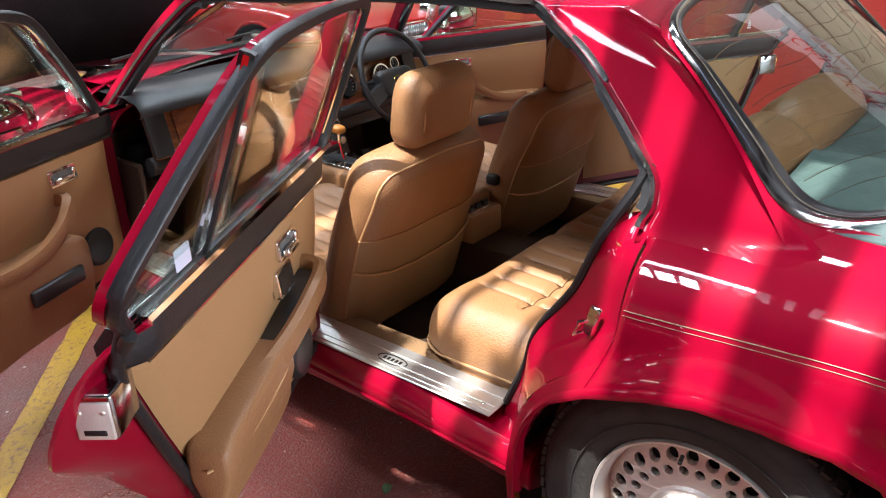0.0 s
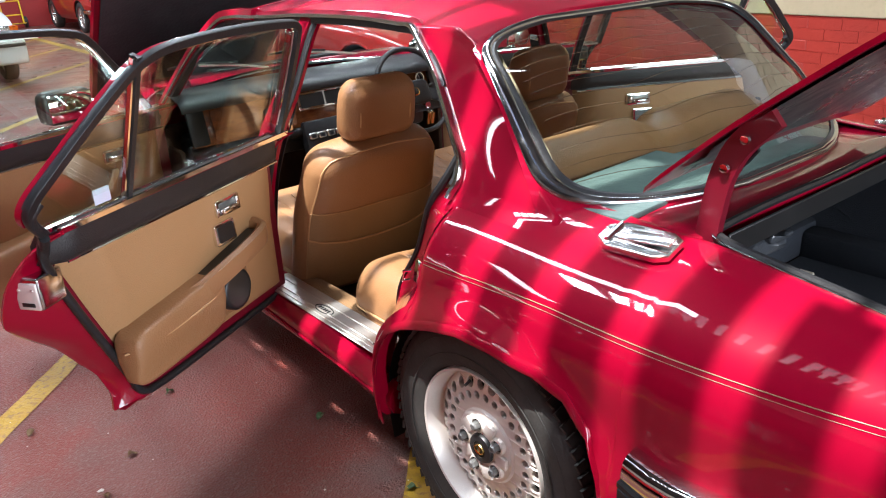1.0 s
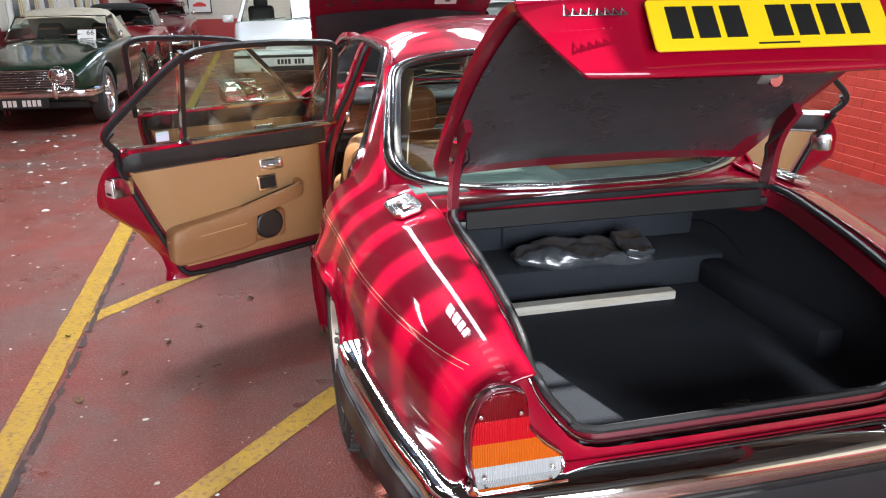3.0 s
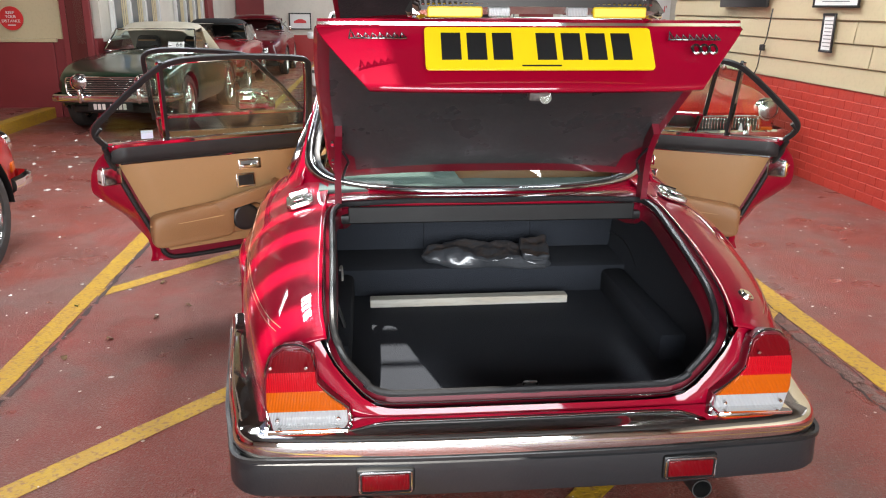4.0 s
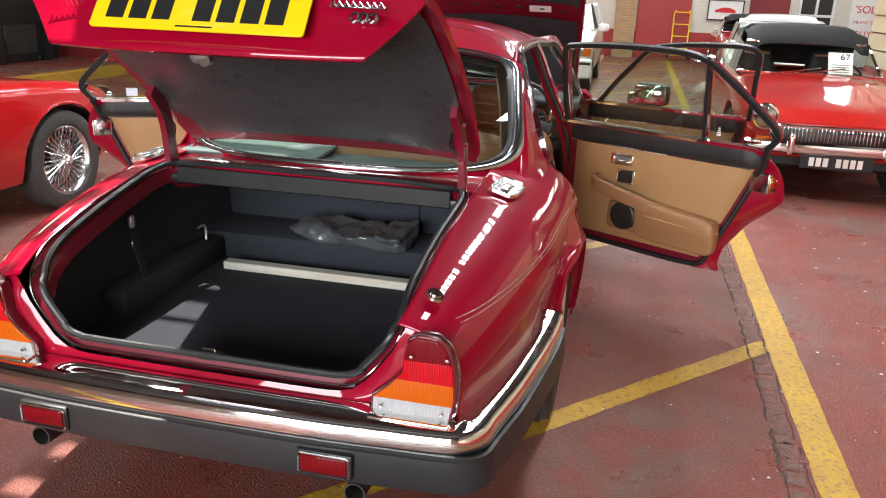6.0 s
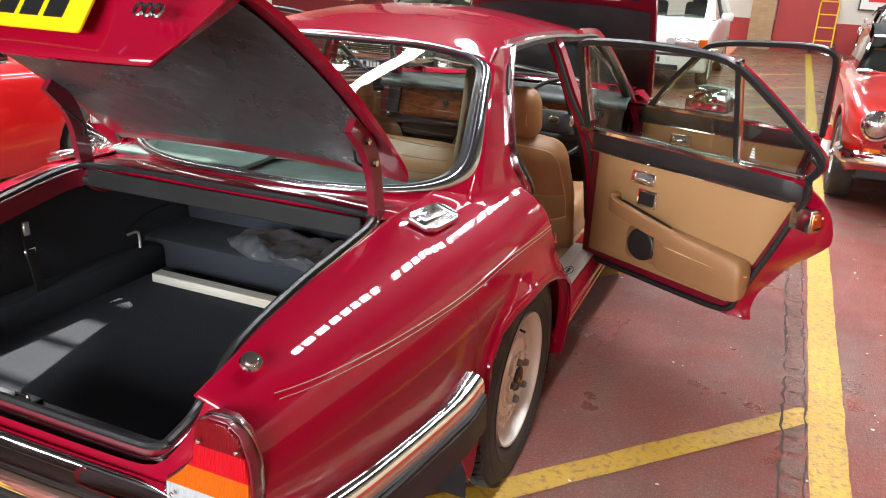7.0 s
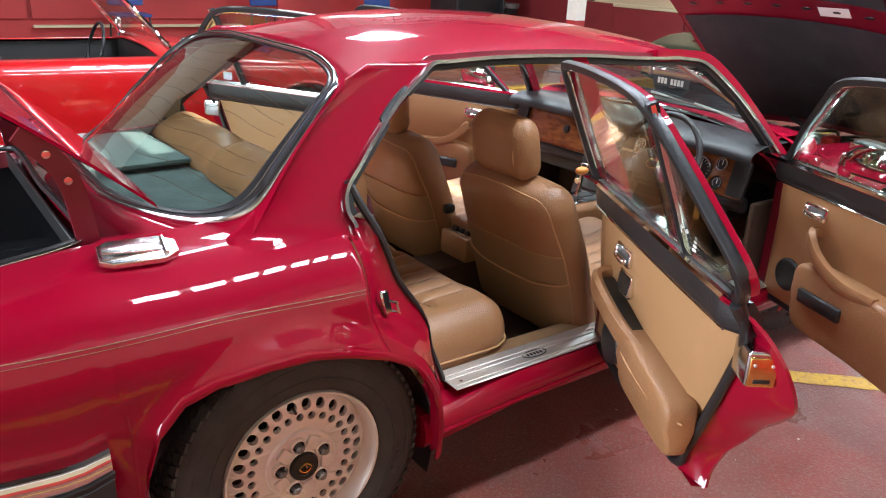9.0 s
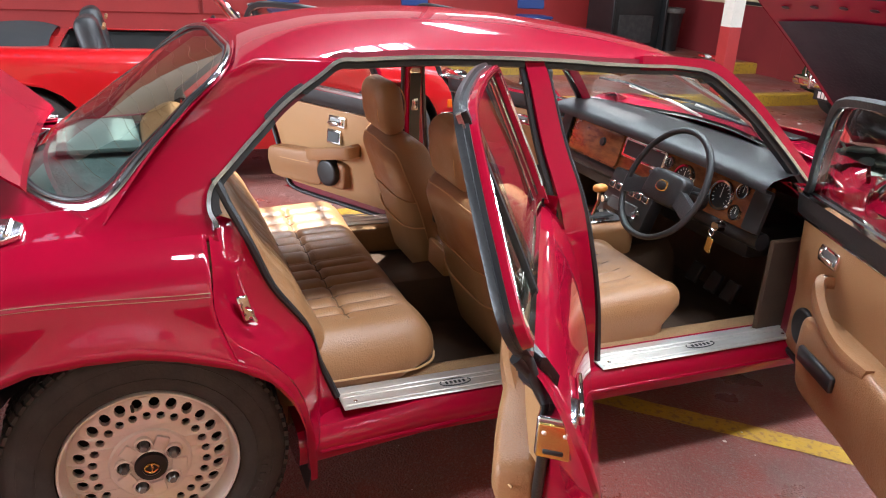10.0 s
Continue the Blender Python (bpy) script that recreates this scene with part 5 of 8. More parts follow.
            if p.z < 0:
                q.x *= .62
            return q
        b = superbox(.098, .38, .168, .30, 36, 20, pod)
        arm = sub("armrest", move(b, pose(s * (xt - .036), -.575, .492)), LEATHER, "tan padded door armrest")
        sub("armrest_piping", tube(spline([P(.40, xt - .06, .530), P(.46, xt - .078, .526), P(.6, xt - .083, .520), P(.72, xt - .076, .514), P(.772, xt - .04, .510)], 30), .003, 5), PIPING)
        pull = spline([P(.172, xt + .002, .632), P(.168, xt - .045, .636), P(.195, xt - .078, .626), P(.30, xt - .082, .604), P(.40, xt - .076, .582), P(.47, xt - .062, .562), P(.54, xt - .045, .545)], 34)
        sub("door_pull", sweep(pull, [(-.012, -.03), (.012, -.03), (.016, -.01), (.014, .022), (0, .03), (-.014, .022), (-.016, -.01)], up=(0, 0, 1)), LEATHER, "tan door pull")
        # solid black bar gives the open gap behind the pull its darkness
        sub("door_pocket", sweep([P(.19, xt - .034, .622), P(.30, xt - .036, .600), P(.40, xt - .032, .578), P(.46, xt - .022, .565)], [(-.034, -.022), (.034, -.022), (.034, .016), (-.034, .016)]), BLACK, "dark pocket behind the door pull")
        sub("pod_front", move(superbox(.075, .22, .13, .3, 24, 14), pose(s * (xt - .010), -.35, .488)), LEATHER)
        sp = sub("speaker", move(lathe([(0, .012), (.05, .012), (.06, .010), (.064, .004), (.066, -.03), (.06, -.03)], 32, "x"), Matrix.Diagonal((-s, 1, 1, 1))), BLACK, "round black loudspeaker grille")
        sp.data.transform(pose(s * (xt - .062), -.335, .500))
        # latch on the shut face
        turn = pose(s * -.028, -.900, .748, 0, 0, s * -8)
        sub("door_lock", rbox(.066, .082, .080, .007, 3, turn), TRIM, "bright steel door lock")
        sub("lock_plate", rbox(.058, .006, .066, .003, 2, turn @ pose(0, -.042, -.004)), GOLD if s > 0 else ALLOY, "gold passivated face of the lock" if s > 0 else "pale metal face of the lock")
        sub("lock_slot", rbox(.036, .006, .011, .002, 1, turn @ pose(0, -.0435, -.024)), BLACK)
        for k in (-1, 1):
            sub("lock_screw", rbox(.008, .004, .008, .002, 1, turn @ pose(.018 * k, -.0455, .012)), STEEL)
    else:
        def pod(p):
            f = (p.y + .37) / .74
            q = Vector(p)
            q.z += -.03 * smooth01(1 - f * 1.6)
            if p.z < 0:
                q.x *= .7
            return q
        b = superbox(.12, .62, .26, .3, 36, 20, pod)
        sub("armrest", move(b, pose(s * (xt - .03), -.56, .45)), LEATHER, "tan padded door armrest with a pocket")
        pull = spline([P(.285, xt - .02, .682), P(.29, xt - .065, .68), P(.325, xt - .078, .635), P(.40, xt - .08, .59), P(.50, xt - .08, .565), P(.62, xt - .07, .56)], 30)
        sub("door_pull", sweep(pull, [(-.014, -.018), (.014, -.018), (.018, 0), (.012, .018), (-.012, .018), (-.018, 0)], up=(0, 0, 1)), LEATHER, "tan door pull")
        sub("pull_end", move(superbox(.04, .03, .03, .6, 16, 8), pose(s * (xt - .045), -.285, .688)), CHROME)
        # black block in place of a slot, the shade inside put in as colour
        sub("door_pocket", rbox(.02, .2, .05, .006, 1, pose(s * (xt - .095), -.42, .47)), BLACK, "dark slot of the door pocket")
        sp = sub("speaker", move(lathe([(0, .012), (.05, .012), (.058, .010), (.062, .004), (.064, -.03), (.06, -.03)], 32, "x"), Matrix.Diagonal((-s, 1, 1, 1))), BLACK, "round black loudspeaker grille")
        sp.data.transform(pose(s * (xt - .012), -.155, .47))
        mirror_switch = sub("mirror_knob", rbox(.02, .04, .045, .005, 2, pose(s * (xt - .03), -.08, .845)), CHROME, "chrome mirror knob")
        # outside mirror
        mh = sub("door_mirror", move(superbox(.075, .20, .125, .4, 28, 14), pose(s * .04, -.33, .945, 0, 0, s * 6)), BLACK, "black door mirror")
        sub("mirror_glass", move(rbox(.004, .17, .10, .003, 1), pose(s * .002, -.33, .945, 0, 0, s * 6)), MIRROR)
        sub("mirror_stem", move(superbox(.05, .07, .09, .6, 16, 8), pose(s * .02, -.235, .91)), CHROME)
    # outer handle
    sub("outer_handle", rbox(.012, .15, .02, .004, 2, pose(s * (door_x(.76) + .004), -(u_out(.76) - .14), .765)), CHROME, "chrome outer door handle")
    return skin


DOORS = [build_door(1, True, 61.0), build_door(-1, True, 61.0), build_door(1, False, 69.0), build_door(-1, False, 69.0)]

# ---- wheels ----
def road_wheel(s, y, wheel=None):
    w = part("road_wheel", lathe([(.212, -.09), (.225, -.10), (.27, -.108), (.305, -.104), (.322, -.094), (.330, -.08), (.332, -.04), (.332, .04), (.330, .08), (.322, .094), (.305, .104), (.27, .108), (.232, .103), (.214, .094), (.208, .07)], 64, "x"), TYRE, car, "alloy road wheel with a black tyre")
    w.matrix_basis = pose(s * .70, y, .312, 0, 0, 0 if s > 0 else 180)
    for r0 in (.252, .292):
        part("sidewall_ring", tube([(.108 if r0 < .28 else .1055, r0 * math.cos(a), r0 * math.sin(a)) for a in [2 * math.pi * i / 64 for i in range(64)]], .0015, 4, True), TYRE, w)
    # tread blocks
    tb = bmesh.new()
    for k in range(72):
        a = 2 * math.pi * k / 72
        for j, x in enumerate((-.082, -.05, -.017, .017, .05, .082)):
            m = Matrix.Rotation(a + (.02 if j % 2 else -.02), 4, "X") @ pose(x, 0, .331, 0, (x / .09) ** 3 * 14, 16 if j % 2 else -16)
            tb = rbox(.027, .020, .009, 0, 1, m, tb)
    part("tread", tb, TYRE, w, smooth=False)["kind"] = "stuff"
    # pierced alloy face
    holes = []
    for ring, n, r, hr in ((0, 26, .163, .0145), (1, 26, .132, .0115)):
        for k in range(n):
            a = 2 * math.pi * (k + .5 * ring) / n
            holes.append([(r * math.cos(a) + hr * 1.06 * math.cos(a) * math.cos(t) - hr * math.sin(a) * math.sin(t), r * math.sin(a) + hr * 1.06 * math.sin(a) * math.cos(t) + hr * math.cos(a) * math.sin(t)) for t in [2 * math.pi * i / 10 for i in range(10)]])
    disc = plate([(.19 * math.cos(a), .19 * math.sin(a)) for a in [2 * math.pi * i / 72 for i in range(72)]], holes, depth=.014, bevel=.0015, res=1)
    bmesh.ops.triangulate(disc, faces=disc.faces)
    for v in disc.verts:
        r = math.hypot(v.co.x, v.co.y)
        v.co.z += -.02 * max(0, (r - .145) / .045) ** 2 + (.004 if r < .115 else 0)
    part("wheel_disc", move(disc, pose(.062, 0, 0, 90, 0, 90)), ALLOY, w, "alloy disc pierced with two rings of holes", 30)
    part("wheel_rim", lathe([(.186, .03), (.192, .055), (.198, .082), (.2035, .098), (.209, .100), (.211, .094), (.210, .08), (.205, .02)], 64, "x"), ALLOY, w, "", 50)
    part("wheel_barrel", lathe([(.196, .06), (.19, .02), (.18, -.05), (.06, -.05), (0.0, -.05)], 48, "x"), BLACK, w)
    hub = part("wheel_hub", lathe([(0, .086), (.036, .086), (.042, .082), (.075, .080), (.092, .076), (.100, .068), (.102, .06)], 48, "x"), ALLOY, w, "", 30)
    part("hub_ring", lathe([(.022, .096), (.036, .094), (.039, .088), (.039, .08)], 32, "x"), BLACK, w, "black centre cap with a gold emblem")
    em = tube([(.096, .013 * math.cos(a) * (1 + .25 * math.cos(2 * a)), .013 * math.sin(a)) for a in [2 * math.pi * i / 18 for i in range(18)]], .0026, 5, True)
    part("hub_emblem", tube([(.096, 0, -.012), (.097, .003, 0), (.096, 0, .012)], .0026, 5, bm=em), GOLD, w)
    part("hub_cap", lathe([(0, .094), (.022, .094), (.024, .09)], 24, "x"), BLACK, w)
    for k in range(5):
        a = radians(90 + 72 * k + 12)
        c = (.062 * math.cos(a), .062 * math.sin(a))
        part("nut_seat", move(lathe([(.0155, .084), (.017, .090), (.021, .088), (.023, .076)], 18, "x"), Matrix.Translation((0, *c))), ALLOY, w)
        # black disc paints the shade down in the nut's recess
        part("nut_well", move(lathe([(0, .0815), (.0165, .0815)], 16, "x"), Matrix.Translation((0, *c))), BLACK, w)
        b = a + radians(36)
        part("hub_web", rbox(.012, .036, .034, .005, 2, Matrix.Translation((.084, .066 * math.cos(b), .066 * math.sin(b))) @ Matrix.Rotation(b, 4, "X")), ALLOY, w)
        part("wheel_nut", move(lathe([(0, .104), (.008, .104), (.011, .100), (.0115, .08)], 6, "x"), Matrix.Translation((0, *c))), ENGINE_GREY, w, smooth=False)
    part("valve", tube([(.09, -.03, .178), (.108, -.028, .172)], .004, 6), BLACK, w)
    for k in range(14):
        a = radians(200 + 5 * k)
        part("tyre_letter_bar", rbox(.003, .012, .016, .001, 1, Matrix.Rotation(a, 4, "X") @ pose(.1075, 0, .272)), TYRE, w)
    return w


for s in (1, -1):
    road_wheel(s, 0.0)
    fw = part("road_wheel", lathe([(.0, .09), (.20, .10), (.27, .108), (.322, .094), (.332, .04), (.332, -.04), (.322, -.094), (.2, -.1)], 40, "x"), TYRE, car)
    fw.matrix_basis = pose(s * .70, 2.865, .312, 0, 0, 0 if s > 0 else 180)

# ---- cabin ----
part("cabin_floor", rbox(1.22, 1.85, .02, .004, 1, pose(0, 1.42, .215)), CARPET, car, "brown cabin carpet")
for s in (1, -1):
    part("sill_carpet", rbox(.07, 1.75, .13, .02, 2, pose(s * .625, 1.42, .27)), CARPET_TAN, car, "tan carpet on the inner sill")
    # tan pad beside the rear seat, along the door opening
    pts = [(s * (.682 - max(0, z - .86) * .45), curve_interp(z, JAMB_IN) - .022, z) for z in [.37 + .03 * i for i in range(17)]]
    part("seat_side_pad", sweep(pts, [(-.03, -.012), (.02, -.02), (.032, 0), (.02, .018), (-.03, .012)], up=(s, 0, .2)), LEATHER, car, "tan padded trim beside the rear seat")
part("tunnel", sweep([(0, .62, .27), (0, 1.1, .27), (0, 1.6, .30), (0, 2.1, .33)], [(-.14, -.06), (-.12, .06), (-.08, .10), (.08, .10), (.12, .06), (.14, -.06)]), CARPET, car, "carpeted transmission tunnel")
part("console", rbox(.2, .72, .26, .03, 3, pose(0, 1.56, .39)), LEATHER, car, "tan centre console")
cb = part("console_rear", rbox(.17, .10, .10, .012, 2, pose(0, 1.20, .42)), VINYL_TAN, car, "rear end of the centre console")
part("console_switch_plate", rbox(.13, .07, .008, .003, 1, pose(0, 1.20, .473)), CHROME, cb)
for k in (-1, 0, 1):
    part("console_switch", rbox(.028, .03, .014, .003, 1, pose(k * .038, 1.20, .48)), BLACK, cb)
gp = part("gear_plate", rbox(.13, .26, .012, .004, 1, pose(.0, 1.76, .527)), CHROME, car, "chrome gear selector plate")
part("gear_slot", rbox(.05, .2, .008, .003, 1, pose(.0, 1.76, .533)), BLACK, gp)
part("gear_stick", tube([(.0, 1.78, .53), (.0, 1.80, .60), (.0, 1.80, .64)], .007, 8), CHROME, gp)
part("gear_knob", move(superbox(.05, .05, .032, .7, 16, 10), pose(0, 1.80, .655)), ORANGE, gp, "amber coloured gear knob")
part("console_tray", rbox(.12, .1, .02, .006, 1, pose(0, 1.58, .525)), BLACK, car)

# rear bench
def bench(p):
    q = Vector(p)
    f = (p.y + .32) / .64
    if p.z > 0:
        inner = smooth01((.51 - abs(p.x)) / .03) * smooth01((.90 - f) / .08)
        q.z += -.014 * inner * (1 - abs(math.cos(math.pi * (abs(p.x) - .05) / .075)) ** .6) + .012 * smooth01((abs(p.x) - .36) / .14) * smooth01((.66 - abs(p.x)) / .1)
        q.z += .03 * (f - .5)
        q.z -= .012 * math.exp(-((p.y - .04) / .013) ** 2) * smooth01((.53 - abs(p.x)) / .03)
        q.z -= .025 * smooth01((.07 - abs(p.x)) / .07) * .5
    else:
        q.y -= .07 * smooth01((f - .5) * 2)
    return q
bn = part("rear_seat", move(cushion(1.30, .64, .26, .112, bench, 208, 80, 16), pose(0, .60, .335)), LEATHER, car, "tan leather rear bench seat with pleated panels", 80)
for s in (1, -1):
    ed = [(s * .650, .42, .352), (s * .651, .6, .352), (s * .651, .80, .352), (s * .640, .852, .353), (s * .619, .889, .354), (s * .583, .912, .355), (s * .53, .921, .356), (s * .3, .922, .356), (s * .06, .922, .356)]
    part("seat_piping", tube(spline(ed, 40), .0035, 5), PIPING, bn)

# thin dark tubes lie in the pleat grooves and darken them
for s in (1, -1):
    for k in range(6):
        x = s * (.0875 + .075 * k)
        part("pleat_line", tube([Vector((0, .60, .3362)) + bench(Vector((x, -.26 + .45 * i / 14, .13))) for i in range(15)], .0018, 5), SEAM, bn)


part("cushion_seam", tube([Vector((0, .60, .3362)) + bench(Vector((-.51 + 1.02 * i / 60, .04, .13))) for i in range(61)], .0022, 6), SEAM, bn)


def backrest(p):
    q = Vector(p)
    inner = smooth01((.50 - abs(p.x)) / .04) * smooth01((abs(p.x) - .07) / .03)
    if p.y > 0:
        q.y -= .010 * inner * (1 - abs(math.cos(math.pi * (abs(p.x) - .05) / .075)) ** .45) * smooth01((.20 - p.z) / .08)
        q.y -= .02 * smooth01((.07 - abs(p.x)) / .07)
    q.z -= .045 * smooth01((abs(p.x) - .42) / .2) + .02 * smooth01((.09 - abs(p.x)) / .09) * (1 if p.z > 0 else 0)
    return q
bb = part("seat_backrest", move(cushion(1.27, .20, .62, .075, backrest, 208, 10, 36), pose(0, .318, .685, 29, 0, 0)), LEATHER, bn, "tan leather rear backrest", 80)
# backrest pleats, their grooves darkened by the same kind of tube
for s in (1, -1):
    for k in range(6):
        x = s * (.0875 + .075 * k)
        part("pleat_line", tube([pose(0, .318, .685, 29, 0, 0) @ (backrest(Vector((x, .10, -.28 + .42 * i / 14))) + Vector((0, .001, 0))) for i in range(15)], .0016, 5), SEAM, bb)
part("parcel_shelf", rbox(1.16, .40, .02, .006, 2, pose(0, -.03, .875, -3, 0, 0)), SHELF_GREEN, car, "dark green cloth parcel shelf")
part("shelf_board", rbox(.50, .27, .016, .005, 2, pose(-.32, -.035, .905, -3, 0, 3)), BOARD_GREEN, car, "pale green cloth covered board on the parcel shelf")
for s in (1, -1):
    rows = [[(s * .565, -.04, .885), (s * .575, .24, .885)], [(s * .535, .07, 1.0), (s * .545, .25, 1.0)], [(s * .505, .19, 1.1), (s * .51, .37, 1.1)], [(s * .465, .32, 1.20), (s * .47, .5, 1.21)]]
    part("pillar_trim", grid(rows), HEADLINING, car, "beige trim inside the rear pillar")

# front seats
def front_seat(x0, y0):
    def pad(p):
        q = Vector(p)
        f = (p.y + .27) / .54
        if p.z > 0:
            inner = smooth01((.17 - abs(p.x)) / .03) * smooth01((.82 - f) / .06)
            q.z += -.012 * inner * (1 - abs(math.cos(math.pi * p.x / .068)) ** .6) + .02 * smooth01((abs(p.x) - .15) / .1)
            q.z += .05 * (f - .5)
        else:
            q.y -= .05 * smooth01((f - .5) * 2)
        return q
    base = part("front_seat", move(cushion(.52, .56, .24, .08, pad, 90, 36, 10), pose(x0, y0 + .33, .355)), LEATHER, car, "tan leather front seat with headrest", 80)
    # dark tubes along the grooves of the seat pleats
    for k in range(4):
        part("pleat_line", tube([Vector((x0, y0 + .33, .3562)) + pad(Vector((-.102 + .068 * k, -.2 + .36 * i / 12, .12))) for i in range(13)], .0014, 5), SEAM, base)

    def back(p):
        q = Vector(p)
        f = (p.z + .32) / .64
        q.x *= 1 - .10 * smooth01((f - .5) / .5)
        q.z -= .05 * (abs(p.x) / .28) ** 2.4 * smooth01((f - .5) / .5)
        if p.y < 0:
            q.y += .022 * smooth01((abs(p.x) - .12) / .14) - .012 * smooth01((f - .5) * 2)
        else:
            q.y -= .03 * math.cos(min(1, abs(p.x) / .25) * math.pi / 2) - .01
        return q
    M = pose(x0, y0, .565, 17, 0, 0)
    bk = part("backrest", move(cushion(.56, .16, .66, .075, back, 48, 12, 44), M), LEATHER, base, "tan leather seat back", 80)

    def rear_face(x, z, d):
        over = max(0, abs(x) - .205)
        return M @ (back(Vector((x, -.005 - math.sqrt(.075 ** 2 - over ** 2), z))) - Vector((0, d, 0)))

    across = [-.262 + .524 * i / 24 for i in range(25)]
    rows = [[rear_face(x, -.27 + .335 * i / 14, .003) for x in across] for i in range(15)]
    part("back_panel", tidy(grid(rows)), VINYL_OLIVE, bk, "dull tan vinyl panel on the seat back")
    part("back_seam", tube([rear_face(x, .065, .003) for x in across], .0025, 5), PIPING, bk)
    drop = [rear_face(x, -.062 - .026 * math.cos(x / .262 * math.pi / 2), .008) for x in across]
    rows = [[rear_face(x, -.24 + (.178 - .026 * math.cos(x / .262 * math.pi / 2)) * i / 8, .004 + .004 * i / 8) for x in across] for i in range(9)]
    part("map_pocket", tidy(grid(rows)), VINYL_OLIVE, bk, "map pocket of dull tan vinyl")
    part("pocket_edge", tube(drop, .0035, 6), PIPING, bk, "piped edge of the map pocket")
    for sx in (1, -1):
        side = [Vector((sx * .258, -.058, -.28 + .535 * i / 10)) for i in range(11)]
        side += [Vector((sx * (.205 + .053 * math.cos(a)), -.058, .255 + .053 * math.sin(a))) for a in (.4, .8, 1.2, 1.57)] + [Vector((sx * x, -.058, .308)) for x in (.15, .1, .05, 0)]
        part("back_piping", tube([M @ back(p) for p in side], .0036, 5), PIPING, bk)
    def hd(p):
        q = Vector(p)
        q.x *= 1 - .08 * smooth01(p.z / .1)
        if p.y > 0:
            q.y *= .8
        return q
    hr = part("headrest", move(cushion(.29, .12, .205, .055, hd, 24, 12, 18), pose(x0, y0 - .115, .962, 10, 0, 0)), LEATHER, base, "tan leather headrest", 80)
    for sx in (1, -1):
        ring = [Vector((x0 + sx * .098, y0 - .115 + .058 * math.cos(a), .962 + .092 * math.sin(a))) for a in [2 * math.pi * i / 24 for i in range(24)]]
        part("headrest_piping", tube(ring, .003, 5, True), PIPING, hr)
    part("headrest_post", tube([(x0, y0 - .10, .84), (x0, y0 - .115, .90)], .008, 8), CHROME, hr)
    part("post_collar", lathe([(.008, .012), (.018, .008), (.022, 0)], 12, "z"), CHROME, hr).matrix_basis = pose(x0, y0 - .098, .862, 15, 0, 0)
    sx = 1 if x0 < 0 else -1
    part("recliner_knob", move(superbox(.03, .05, .045, .5, 14, 8), pose(x0 + sx * .287, y0 + .03, .55)), BLACK, base, "black recliner knob")
    part("seat_runner", rbox(.44, .5, .05, .01, 1, pose(x0, y0 + .33, .245)), BLACK, base)
    return base


front_seat(.38, 1.165)
front_seat(-.38, 1.165)
for s in (1, -1):
    belt = spline([(s * .53, 1.245, 1.15), (s * .57, 1.255, 1.0), (s * .655, 1.29, .75), (s * .69, 1.315, .45)], 20)
    sb = part("seat_belt", sweep(belt, [(-.024, -.001), (.024, -.001), (.024, .001), (-.024, .001)], up=(s, 0, 0)), BLACK, car, "black seat belt on the pillar")
    part("belt_loop", rbox(.012, .05, .055, .006, 1, pose(s * .55, 1.245, 1.08)), CHROME, sb)
    part("belt_buckle", rbox(.02, .03, .06, .006, 2, pose(s * .60, 1.265, .92)), CHROME, sb)

# ---- dashboard ----
rows = []
for i in range(33):
    x = -.69 + 1.38 * i / 32
    b = .03 * (x / .69) ** 2
    rows.append([(x, 2.36 - b, .84), (x, 2.2 - b, .872), (x, 2.06 - b, .868), (x, 1.995 - b, .852), (x, 1.972 - b, .83), (x, 1.975 - b, .812), (x, 2.0 - b, .806)])
dash = part("dashboard", tidy(grid(rows)), VINYL_BLACK, car, "black padded dashboard with walnut veneer", 60)
part("veneer_panel", rbox(1.30, .02, .165, .012, 2, pose(0, 2.0, .735, -14, 0, 0)), WALNUT, dash, "walnut veneer fascia")
part("knee_roll", tube([(-.66, 2.0, .635), (0, 1.985, .635), (.66, 2.0, .635)], .03, 10), VINYL_BLACK, dash)
part("under_dash", rbox(1.18, .3, .12, .03, 2, pose(0, 2.16, .60)), BLACK, dash)
FD = frame_at((0, 1.987, .735), (1, 0, 0), (0, math.sin(radians(14)), math.cos(radians(14))))
def dial(x, z, r):
    d = part("instrument", move(lathe([(r * .86, .012), (r, .012), (r * 1.06, .004), (r * 1.06, -.004)], 28, "z"), FD @ pose(x, z, .002)), CHROME, dash, "round black instrument")
    part("dial_face", move(lathe([(0, .004), (r * .88, .004)], 28, "z"), FD @ pose(x, z, .002)), BLACK, d)
    ticks = None
    for k in range(13):
        a = radians(-130 + 260 * k / 12 + 90)
        ticks = rbox(.0018, r * .16, .001, 0, 1, pose(r * .7 * math.cos(a), r * .7 * math.sin(a), 0, 0, 0, math.degrees(a) - 90), ticks)
    ticks = rbox(.0025, r * .7, .001, 0, 1, pose(0, r * .2, 0, 0, 0, 0) @ pose(0, 0, 0, 0, 0, 0), ticks)
    part("dial_marks", move(ticks, FD @ pose(x, z, .008)), CARD, d)
for x, z, r in ((.245, .0, .052), (.455, .0, .052), (.145, .035, .024), (.145, -.035, .024), (.545, .04, .026), (.545, -.035, .026)):
    dial(x, z, r)
glove = part("glove_box", move(tidy(plate(rrect(.38, .13, .012), depth=.008, bevel=.002)), FD @ pose(-.36, 0, .005)), WALNUT, dash, "walnut glove box lid")
part("glove_lock", move(lathe([(0, .014), (.016, .012), (.02, 0)], 18, "z"), FD @ pose(-.30, .012, .008)), BLACK, glove)
for x in (-.62, .635):
    part("air_vent", move(tidy(plate(rrect(.07, .14, .008), depth=.012, bevel=.002)), FD @ pose(x, 0, .008)), BLACK, dash)
